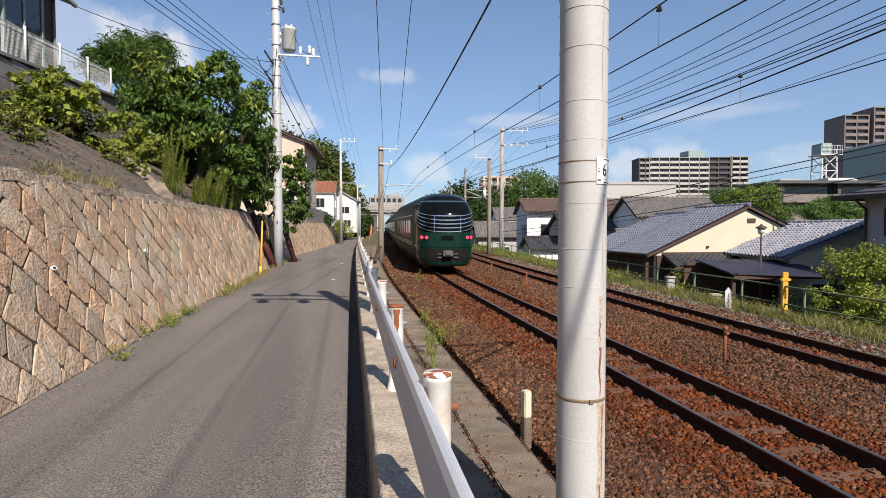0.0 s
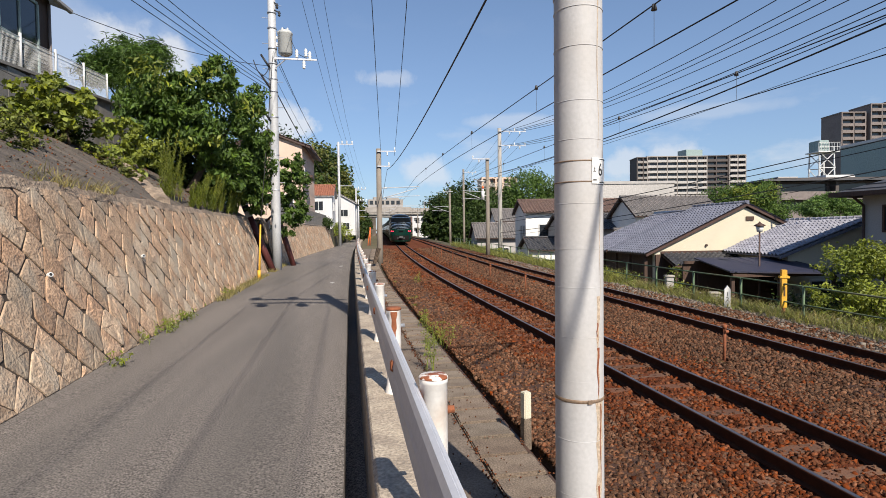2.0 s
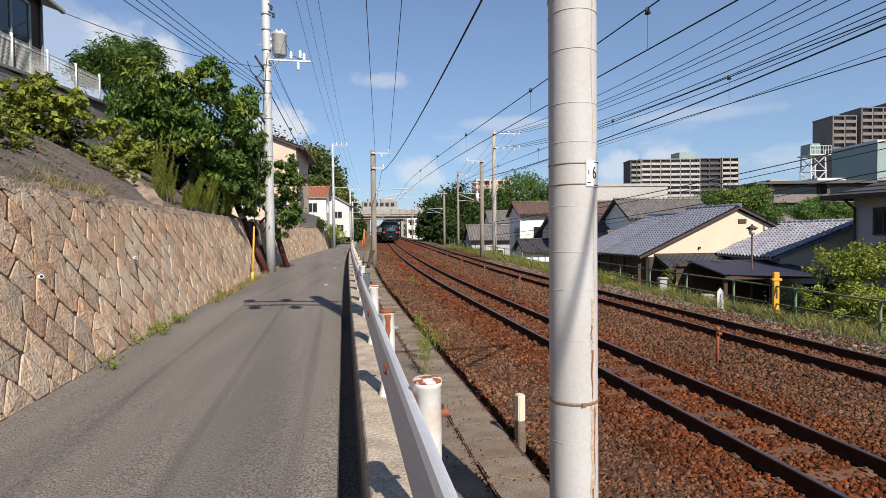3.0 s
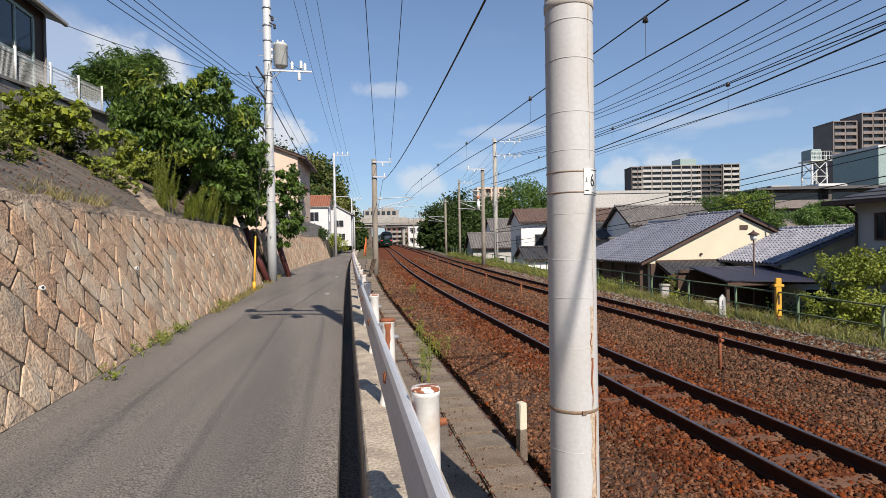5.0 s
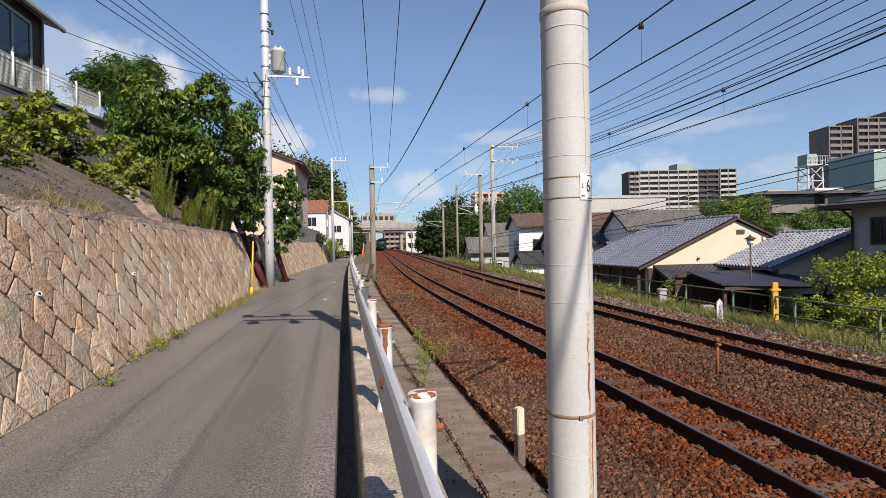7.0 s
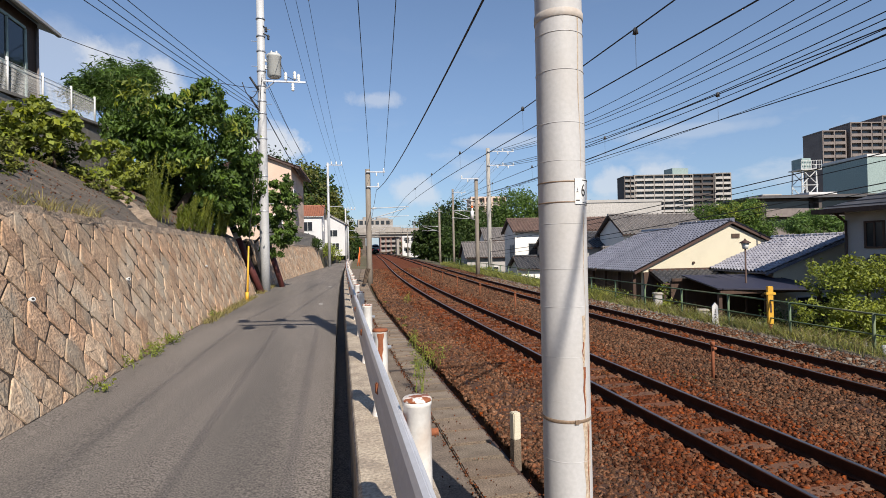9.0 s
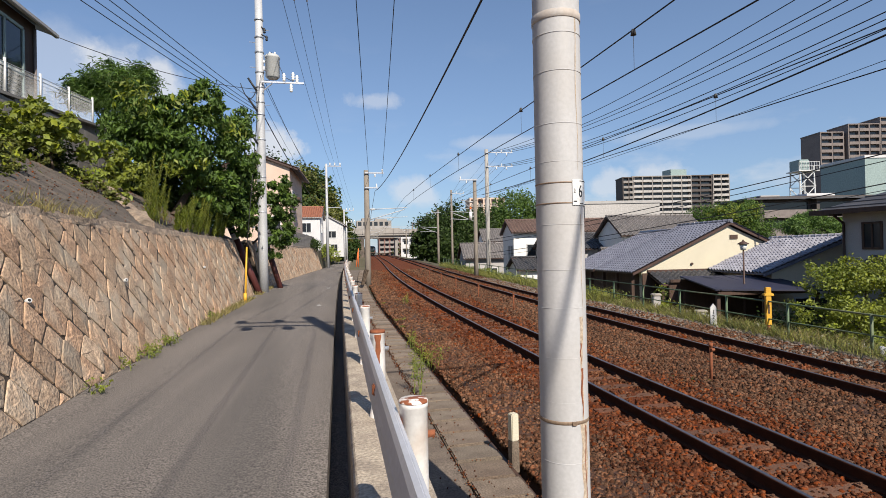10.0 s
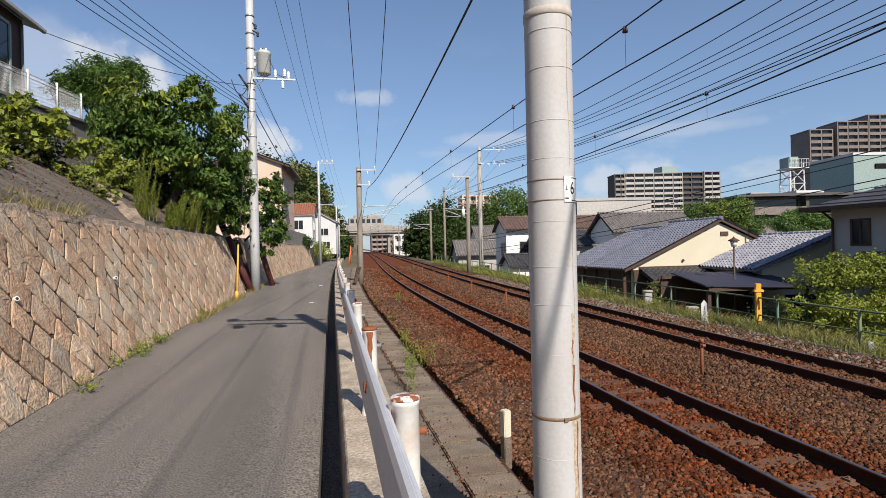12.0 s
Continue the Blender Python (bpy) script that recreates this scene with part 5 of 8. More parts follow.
def terrace_wall():
    t = thing("wall_terrace", "grey concrete block terrace wall over the bank", "wall", kind="structure")
    for row in range(5):
        for i in range(26):
            y = -2 + i * 0.9 + (0.45 if row % 2 else 0)
            z0 = 3.7 + row * 0.32
            top = min(z0 + 0.315, terrace_top(y))
            if top - z0 < 0.05:
                continue
            bm = B()
            box(bm, -7.22, -7.04, y, y + 0.885, z0, top, bevel=0.006)
            part("block", bm, M["block"], t)
    bm = B()
    sweep(bm, [[(-7.25, y, terrace_top(y)), (-7.01, y, terrace_top(y)), (-7.01, y, terrace_top(y) + 0.07), (-7.25, y, terrace_top(y) + 0.07)] for y in frange(-2, 22, 2)])
    part("coping", bm, M["block"], t)
    bm = B()
    sweep(bm, [[(-7.40, y, 3.6), (-7.21, y, 3.6), (-7.21, y, terrace_top(y) - .01), (-7.40, y, terrace_top(y) - .01)] for y in frange(-2, 22, 2)])
    part("backing", bm, M["block"], t)
    return t


terrace_wall()


def mesh_fence():
    f = thing("mesh_fence", "white welded mesh fence on the terrace wall", "fence")
    ys = [0.2 + 1.53 * i for i in range(13)]
    for i, y in enumerate(ys):
        bm = B()
        z = terrace_top(y) + 0.05
        rod(bm, (-7.12, y, z), (-7.12, y, z + 0.82), 0.03, seg=10)
        part("post", bm, M["fence_white"], f, "white post")
        if i == len(ys) - 1:
            break
        bm = B()
        y2 = ys[i + 1]
        for k in range(34):
            yy = y + 0.02 + (y2 - y - 0.04) * k / 33
            zz = terrace_top(yy)
            box(bm, -7.1225, -7.1175, yy - 0.0025, yy + 0.0025, zz + 0.10, zz + 0.78)
        for k in range(8):
            a, b = terrace_top(y) + 0.10 + 0.097 * k, terrace_top(y2) + 0.10 + 0.097 * k
            r = 0.008 if k in (0, 6, 7) else 0.003
            rod(bm, (-7.12, y, a), (-7.12, y2, b), r, seg=5, cap=False)
        part("mesh_panel", bm, M["fence_white"], f, "white wire mesh panel")
    return f


mesh_fence()


def terrace_house():
    h = thing("house", "dark grey house with pale window frames above the terrace", "house", (-8.3, 17.8, 5.15))
    bm = B()
    box(bm, -8, 0, -12, 0, 0, 3.15)
    part("wall", bm, M["wood_dark"], h, "dark brown cladding")
    bm = B()
    prism(bm, [(0.30, 0.55, 3.05), (0.30, 0.55, 3.19), (-4.2, 0.55, 4.9), (-8.8, 0.55, 3.19), (-8.8, 0.55, 3.05), (-4.2, 0.55, 4.72)], (0, -14.4, 0))
    part("roof", bm, M["tile_dark"], h, "dark roof with deep pale eaves")
    bm = B()
    box(bm, 0.28, 0.40, -13.4, 0.55, 3.0, 3.12, bevel=0.02)
    part("gutter", bm, M["plaster_grey"], h, "pale gutter")
    bm = B()
    rod(bm, (0.05, -0.12, 0), (0.05, -0.12, 3.0), 0.04)
    part("downpipe", bm, M["apt_rose"], h, "brown downpipe")
    for y0, y1, z0, z1 in ((-2.5, -0.75, 0.3, 2.75), (-5.2, -3.2, 0.3, 2.75), (-8, -6.4, 0.9, 2.75)):
        bm = B()
        box(bm, 0.0, 0.035, y0, y1, z0, z1)
        wn = part("window", bm, M["window"], h, "blue-tinted sliding window")
        bm = B()
        for a, b, c, d in ((y0 - .05, y0 + .03, z0, z1), (y1 - .03, y1 + .05, z0, z1), ((y0 + y1) / 2 - .03, (y0 + y1) / 2 + .03, z0, z1), (y0, y1, z0 - .05, z0 + .03), (y0, y1, z1 - .03, z1 + .05)):
            box(bm, 0.0, 0.07, a, b, c, d)
        box(bm, 0.0, 0.07, y0, y1, 1.42, 1.52)
        part("window_frame", bm, M["mint"], wn, "pale blue-green frame")
    return h


terrace_house()

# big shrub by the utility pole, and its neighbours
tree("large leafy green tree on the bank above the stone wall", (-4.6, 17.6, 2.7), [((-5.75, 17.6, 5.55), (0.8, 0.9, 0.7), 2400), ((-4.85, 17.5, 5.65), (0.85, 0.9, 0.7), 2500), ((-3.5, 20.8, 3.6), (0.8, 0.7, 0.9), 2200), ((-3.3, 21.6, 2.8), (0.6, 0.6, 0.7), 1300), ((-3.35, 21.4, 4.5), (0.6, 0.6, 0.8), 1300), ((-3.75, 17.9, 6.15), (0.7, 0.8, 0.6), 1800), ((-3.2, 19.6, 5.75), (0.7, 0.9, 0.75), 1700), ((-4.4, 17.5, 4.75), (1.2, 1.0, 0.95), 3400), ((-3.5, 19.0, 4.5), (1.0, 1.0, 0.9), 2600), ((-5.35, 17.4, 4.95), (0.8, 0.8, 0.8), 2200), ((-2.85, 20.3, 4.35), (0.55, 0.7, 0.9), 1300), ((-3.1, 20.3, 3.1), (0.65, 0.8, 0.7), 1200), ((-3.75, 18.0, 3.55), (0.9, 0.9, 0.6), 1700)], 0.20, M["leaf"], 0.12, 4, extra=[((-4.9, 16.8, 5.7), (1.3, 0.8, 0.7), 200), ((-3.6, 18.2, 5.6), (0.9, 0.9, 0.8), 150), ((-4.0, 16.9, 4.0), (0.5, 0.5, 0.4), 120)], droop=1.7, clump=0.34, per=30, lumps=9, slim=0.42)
# dark leaf colour here stands in for the shade under the crown
tree("dark leaves below the leafy tree, toned as its inner shade", (-4.8, 18.8, 2.9), [((-5.1, 18.7, 3.4), (0.8, 0.6, 0.6), 1500), ((-4.3, 19.3, 3.1), (0.7, 0.7, 0.6), 1400), ((-6.0, 18.7, 3.9), (0.8, 0.6, 0.6), 1400), ((-5.2, 19.6, 4.2), (1.0, 0.6, 0.7), 1500)], 0.17, M["leaf_dark"], 0.04, 20, category="bush", slim=0.5, clump=0.4)
tree("shrub hanging over the lane behind the utility pole", (-3.3, 24.6, 2.0), [((-2.1, 24.2, 4.2), (0.55, 0.7, 0.8), 1300), ((-2.0, 24.3, 3.2), (0.6, 0.7, 0.8), 1500), ((-2.1, 24.3, 2.3), (0.55, 0.7, 0.6), 1200), ((-2.9, 24.0, 3.2), (0.6, 0.8, 1.0), 900), ((-2.5, 24.1, 1.9), (0.5, 0.7, 0.7), 800)], 0.19, M["leaf"], 0.05, 9, droop=1.2, clump=0.36, lumps=6, slim=0.42)
tree("tall pine behind the leafy tree", (-7.6, 20.5, 5.0), [((-7.25, 20.2, 7.5), (0.7, 0.7, 0.55), 2600), ((-8.0, 20.2, 7.05), (0.65, 0.7, 0.45), 2000), ((-6.45, 20.3, 7.5), (0.65, 0.7, 0.5), 2400), ((-7.3, 20.2, 6.8), (1.2, 0.7, 0.5), 3200)], 0.26, M["leaf_pine"], 0.05, 12, slim=0.07, clump=0.34, per=70)
tree("light green bush of broad leaves under the terrace wall", (-5.7, 12.9, 3.4), [((-6.1, 12.8, 4.45), (0.5, 0.45, 0.42), 800), ((-5.85, 12.6, 4.0), (0.5, 0.45, 0.4), 800), ((-5.4, 12.8, 4.2), (0.4, 0.45, 0.36), 620), ((-5.2, 13.4, 3.85), (0.25, 0.3, 0.25), 220), ((-6.5, 12.6, 4.0), (0.5, 0.45, 0.5), 500)], 0.135, M["leaf_light"], 0.03, 14, category="bush", slim=0.75, droop=1.0, lumps=6, clump=0.40)
# the bush's inner shade, put in as a core of dark leaves
tree("dark green leaves inside the broad-leaved bush, toned as its shade", (-5.7, 13.0, 3.3), [((-6.0, 13.3, 3.85), (0.7, 0.3, 0.3), 800)], 0.10, M["leaf_dark"], 0.02, 19, category="bush", slim=0.6)
tree("olive scrub at the bank's foot", (-4.3, 7.4, 2.4), [((-5.35, 10.2, 3.25), (0.4, 0.45, 0.28), 800), ((-5.05, 9.5, 3.05), (0.35, 0.45, 0.28), 800), ((-4.65, 8.7, 2.8), (0.3, 0.45, 0.25), 600), ((-5.9, 10.8, 3.6), (0.4, 0.4, 0.35), 700)], 0.07, M["leaf_olive"], 0.02, 15, category="bush", slim=0.6, extra=[((-5.1, 9.5, 3.15), (0.5, 0.6, 0.3), 500)], lumps=6, clump=0.4)
tree("low creeper trailing down over the bank", (-5.3, 13.3, 3.2), [((-5.92, 12.9, 3.57), (0.3, 0.3, 0.10), 300), ((-6.05, 13.9, 3.66), (0.3, 0.3, 0.12), 260), ((-5.74, 13.7, 3.50), (0.3, 0.3, 0.12), 300), ((-5.33, 13.4, 3.27), (0.3, 0.25, 0.12), 300), ((-4.91, 12.95, 3.02), (0.28, 0.25, 0.11), 260), ((-4.66, 12.85, 2.86), (0.24, 0.2, 0.10), 200), ((-4.38, 12.68, 2.68), (0.2, 0.15, 0.08), 140)], 0.085, M["leaf_olive"], 0.012, 17, category="bush", slim=0.6, extra=[((-5.33, 13.3, 3.36), (0.75, 0.4, 0.22), 420)])
tree("yellow-green sapling before the terrace wall", (-5.2, 15.6, 3.0), [((-5.38, 15.5, 3.9), (0.45, 0.45, 0.4), 620), ((-4.95, 15.5, 3.6), (0.4, 0.4, 0.38), 480), ((-5.3, 15.3, 3.3), (0.35, 0.35, 0.3), 300), ((-5.7, 15.6, 4.25), (0.35, 0.35, 0.35), 320)], 0.14, M["leaf_light"], 0.03, 18, category="bush", slim=0.55, droop=1.0, lumps=6, clump=0.42)


def goldenrod(label, roots, h, lean, seed):
    """Tall stems closely set with narrow leaves."""
    rng = random.Random(seed)
    t = thing("goldenrod", label, "weed")
    bm = B()
    v, f = [], []
    for x, y, z in roots:
        a = Vector((x, y, z))
        top = a + Vector((lean[0] + rng.uniform(-0.22, 0.22), lean[1] + rng.uniform(-0.22, 0.22), 1)) * h * rng.uniform(0.4, 1.08)
        rod(bm, a, top, 0.006, 0.002, 5)
        for i in range(90):
            u = 0.10 + 0.90 * i / 90
            p = a.lerp(top, u)
            ang = i * 2.4 + rng.uniform(-0.3, 0.3)
            d = Vector((math.cos(ang), math.sin(ang), rng.uniform(0.5, 1.3))).normalized() * rng.uniform(0.08, 0.16) * (1.1 - 0.5 * u)
            w = Vector((-math.sin(ang), math.cos(ang), 0)) * 0.012
            k = len(v)
            v += [p, p + d * 0.5 + w, p + d, p + d * 0.5 - w]
            f += [(k, k + 1, k + 2), (k, k + 2, k + 3)]
    tagged(part("stem_bundle", bm, M["grass"], t), kind="stuff")
    part("foliage", (v, f), M["leaf_light"], t)
    return t


rg = random.Random(77)
goldenrod("tall dense tuft of yellow-green goldenrod on the bank", [(-4.0 + rg.uniform(-.22, .22), 13.8 + rg.uniform(-.3, .3), 2.25) for _ in range(18)], 1.65, (0.03, 0.03), 1)
goldenrod("leaning yellow-green goldenrod on the wall top", [(-3.75 + rg.uniform(-.2, .2), 15.0 + rg.uniform(-.5, .5), 2.08) for _ in range(14)], 1.0, (0.1, 0.3), 2)
goldenrod("goldenrod leaning over the wall top", [(-3.72 + rg.uniform(-.15, .15), 16.7 + rg.uniform(-.7, .7), 2.08) for _ in range(18)], 1.15, (0.15, 0.4), 3)
goldenrod("goldenrod by the leaning strut", [(-3.7 + rg.uniform(-.15, .15), 18.9 + rg.uniform(-.8, .8), 2.08) for _ in range(22)], 0.9, (0.15, 0.4), 4)
bm = B()
sweep(bm, [[Vector((-3.66 - 2.2 * u, 12.0 + 3.6 * u, 2.02 + 1.28 * u)) + Vector((0.30 * a + 0.05 * noise.noise((u * 9, a * 3, 1)), 0.42 * a, 0.26 * b + 0.13 * noise.noise((u * 11, a * 2, b)))) for a, b in ((-0.5, -0.3), (-0.45, 0.6), (0.0, 0.9), (0.45, 0.6), (0.5, -0.3))] for u in frange(0, 1, 0.06)])
tagged(part("concrete_rib", bm, M["coping"]), "rough pale concrete rib across the bank", "rib", kind="structure")
blades("tall_grass", [(-3.75, 7.4, 2.05, 0.5), (-3.7, 8.5, 2.05, 0.5), (-4.2, 8.0, 2.2, 0.5)], 900, 0.22, M["straw"], "short dry grass on the wall top", 23, 0.007, 0.5)
blades("verge_grass", [(wall_x(y) + 0.12, y, 0, 0.16) for y in frange(12.5, 19.5, 0.35)] + [(wall_x(y) + 0.10, y, 0, 0.2) for y in frange(21.5, 26, 0.4)], 1500, 0.15, M["straw"], "dry grass at the foot of the stone wall", 24, 0.007, 0.6)
for k, (x, y, n, h) in enumerate(((-2.42, 7.85, 5, 0.2), (-2.46, 8.55, 8, 0.24), (-2.48, 8.95, 8, 0.26), (-2.5, 9.7, 7, 0.28), (-2.52, 9.95, 6, 0.22), (-2.56, 11.6, 5, 0.24), (-2.38, 6.55, 4, 0.2), (-2.62, 13.7, 6, 0.26))):
    weed("weed", "small green weed at the foot of the stone wall", (x - 0.16, y, 0), n // 2 + 1, h * 0.85, M["leaf_light"], 40 + k)


# ---- utility pole with transformer ----
def utility_pole():
    x, y = -2.66, 22.7
    p = thing("utility_pole", "pale steel-banded utility pole carrying a grey transformer", "utility pole", (x, y, 0))
    bm = B()
    lathe(bm, ((0.19, -0.2), (0.185, 2.0), (0.165, 7.0), (0.14, 13.4)), seg=20)
    part("shaft", bm, M["pole_steel"], p, "pale tapered shaft")
    for z in (3.2, 4.6, 6.1, 7.1, 7.6, 8.2, 8.8, 9.6, 10.2, 10.9):
        bm = B()
        lathe(bm, ((0.17, z - 0.03), (0.182, z - 0.028), (0.182, z + 0.028), (0.17, z + 0.03)), seg=16)
        part("band", bm, M["galv"], p, "steel band")
    for i in range(16):
        z = 3.0 + 0.5 * i
        bm = B()
        s = 1 if i % 2 else -1
        rod(bm, (s * 0.15, 0, z), (s * 0.38, -0.02, z), 0.012, seg=6)
        part("step_bolt", bm, M["galv"], p)
    bm = B()
    lathe(bm, ((0.20, 8.55), (0.275, 8.62), (0.28, 9.35), (0.30, 9.37), (0.30, 9.42), (0.24, 9.5), (0.1, 9.52)), (0.50, -0.05, 0), 24)
    tr = part("transformer", bm, M["trafo"], p, "grey drum transformer")
    for dx in (-0.1, 0.1):
        bm = B()
        lathe(bm, ((0.03, 0), (0.05, 0.03), (0.02, 0.06), (0.05, 0.09), (0.02, 0.14)), (0.5 + dx, -0.05, 9.5), 10)
        part("bushing", bm, M["porcelain"], tr)
    bm = B()
    box(bm, 0.1, 0.26, -0.05, 0.05, 8.9, 9.05), box(bm, 0.1, 0.26, -0.05, 0.05, 9.2, 9.3)
    part("hanger", bm, M["galv"], p)
    bm = B()
    box(bm, 0.1, 1.72, -0.24, -0.17, 8.34, 8.40)
    rod(bm, (0.12, -0.2, 8.0), (0.5, -0.2, 8.33), 0.025, seg=6)
    arm = part("cross_arm", bm, M["galv"], p, "pale steel cross arm")
    for dx, dz in ((0.95, 0.0), (1.3, 0.05), (1.45, -0.05), (1.22, -0.42)):
        bm = B()
        lathe(bm, ((0.03, 0), (0.075, 0.05), (0.035, 0.09), (0.08, 0.14), (0.04, 0.19), (0.07, 0.24), (0.03, 0.33)), (dx, -0.2, 8.42 + dz), 12)
        part("insulator", bm, M["porcelain"], arm, "white porcelain insulator")
    bm = B()
    box(bm, -0.25, 1.9, -0.22, -0.14, 11.98, 12.06)
    for dx in (0.95, 1.4, 1.9):
        rod(bm, (dx, -0.18, 11.70), (dx, -0.18, 11.99), 0.03, seg=8)
    part("upper_arm", bm, M["galv"], p, "upper steel cross arm")
    for dx, z in ((0.22, 10.35), (0.30, 10.05)):
        bm = B()
        lathe(bm, ((0.03, 0), (0.06, 0.04), (0.03, 0.08), (0.06, 0.12), (0.03, 0.2)), (dx, -0.1, z), 10)
        rod(bm, (0.1, -0.1, z + 0.25), (dx, -0.1, z + 0.15), 0.025, seg=6)
        part("cutout", bm, M["black"], p, "dark fuse cutout")
    for z, c in ((8.0, "black"), (7.2, "black"), (5.9, "black")):
        bm = B()
        rod(bm, (-0.1, -0.2, z), (-0.42, -0.2, z + 0.5), 0.04, seg=8)
        part("cable_clamp", bm, M[c], p, "black cable clamp")
    return p


utility_pole()


def strut(name, label, a, b, r, m1, m2, at):
    t = thing(name, label, "strut")
    a, b = Vector(a), Vector(b)
    bm = B()
    rod(bm, a, a.lerp(b, at), r, seg=12)
    part("lower_shaft", bm, M[m1], t)
    n = 6
    for i in range(n):
        bm = B()
        rod(bm, a.lerp(b, at + (1 - at) * i / n), a.lerp(b, at + (1 - at) * (i + 1) / n), r * 0.98, seg=12)
        part("stripe", bm, M[m2] if i % 2 == 0 else M["ink"], t)
    return t


strut("pole_strut", "maroon leaning strut with a striped top by the utility pole", (-2.72, 21.9, 0.0), (-4.05, 21.9, 3.4), 0.13, "maroon", "sign", 0.62)
strut("pole_strut", "short dark maroon strut behind the utility pole", (-2.25, 25.3, 0.0), (-2.95, 25.3, 2.4), 0.12, "maroon", "maroon", 0.7)
bm = B()
rod(bm, (-2.66, 18.0, 0.0), (-2.60, 18.1, 1.75), 0.038, 0.024, 10)
rod(bm, (-2.66, 18.0, 0.0), (-2.66, 18.0, 0.3), 0.055, 0.05, 10)
tagged(part("guy_cover", bm, M["yellow"]), "yellow plastic guy wire cover at the wall foot", "guy cover")
tube("guy_wire", [(-2.6, 18.1, 1.7), (-2.6, 22.4, 8.6)], 0.012, M["black"], "thin steel guy wire of the utility pole", "wire")


# ---- farther along the lane ----
def block_wall():
    t = thing("wall_block", "grey concrete block wall on the far stone wall", "wall", kind="structure")
    for row in range(5):
        for i in range(34):
            y = 30 + i * 0.8 + (0.4 if row % 2 else 0)
            x = wall_x(y) - 0.85
            bm = B()
            box(bm, -0.09, 0.09, 0, 0.785, 0, 0.245, pose(x, y, 2.05 + row * 0.25, 0, 0, -math.degrees(math.atan2(wall_x(y + 0.8) - wall_x(y), 0.8))))
            part("block", bm, M["block"], t)
    return t


block_wall()


def window(h, bmx, label="window with pale frame", frame_m="fence_white"):
    """bmx: (axis, plane, out, a0, a1, z0, z1): a window on a wall facing along the axis."""
    ax, pl, out, a0, a1, z0, z1 = bmx
    def bx(bm, b0, b1, c0, c1, d0, d1):
        lo, hi = sorted((pl + d0 * out, pl + d1 * out))
        if ax == "x":
            box(bm, lo, hi, b0, b1, c0, c1)
        else:
            box(bm, b0, b1, lo, hi, c0, c1)
    bm = B()
    bx(bm, a0, a1, z0, z1, -0.05, 0.015)
    w = part("window", bm, M["window"], h, label)
    bm = B()
    m = (a0 + a1) / 2
    for b0, b1, c0, c1 in ((a0 - .05, a0 + .02, z0 - .05, z1 + .05), (a1 - .02, a1 + .05, z0 - .05, z1 + .05), (m - .025, m + .025, z0, z1), (a0, a1, z0 - .05, z0 + .02), (a0, a1, z1 - .02, z1 + .05)):
        bx(bm, b0, b1, c0, c1, -0.02, 0.05)
    part("window_frame", bm, M[frame_m], w)
    return w


def pantiles(parent, origin, across, up, w, length, m, parts=0, tile=0.27, course=0.25):
    """Courses of curved tiles on a slope: across and up are unit vectors in the parent's space; the first tiles are separate."""
    o, a, u = Vector(origin), Vector(across).normalized(), Vector(up).normalized()
    nrm = a.cross(u).normalized()
    if nrm.z < 0:
        nrm = -nrm
    prof = ((0.0, 0.0), (0.2, -0.045), (0.45, -0.05), (0.7, 0.018), (0.85, 0.045), (1.0, 0.018))
    nx, ny = int(w / tile), int(length / course)
    jv, jf = [], []
    me = None
    loc = Matrix((a, u, nrm)).transposed().to_4x4()
    k = 0
    for i in range(nx):
        for j in range(ny):
            base = o + a * (i * tile) + u * (j * course)
            vs = []
            for t, dz in ((-0.025, 0.075), (course, 0.03), (-0.02, 0.03)):
                for px, pz in prof:
                    vs.append(Vector((px * tile, t, pz + dz)))
            n = len(prof)
            fs = [(q, q + 1, n + q + 1, n + q) for q in range(n - 1)] + [(2 * n + q, 2 * n + q + 1, q + 1, q) for q in range(n - 1)]
            if k < parts:
                if me is None:
                    me = bpy.data.meshes.new("roof_tile")
                    me.from_pydata(vs, [], fs)
                    me.materials.append(m)
                ob = new("roof_tile", me)
                ob.parent = parent
                ob.matrix_local = Matrix.Translation(base + nrm * random.uniform(0, 0.006)) @ loc
            else:
                b0 = len(jv)
                jv += [base + loc.to_3x3() @ v for v in vs]
                jf += [tuple(q + b0 for q in f) for f in fs]
            k += 1
    if jv:
        tagged(part("roof_tiles", (jv, jf), m, parent), kind="stuff")


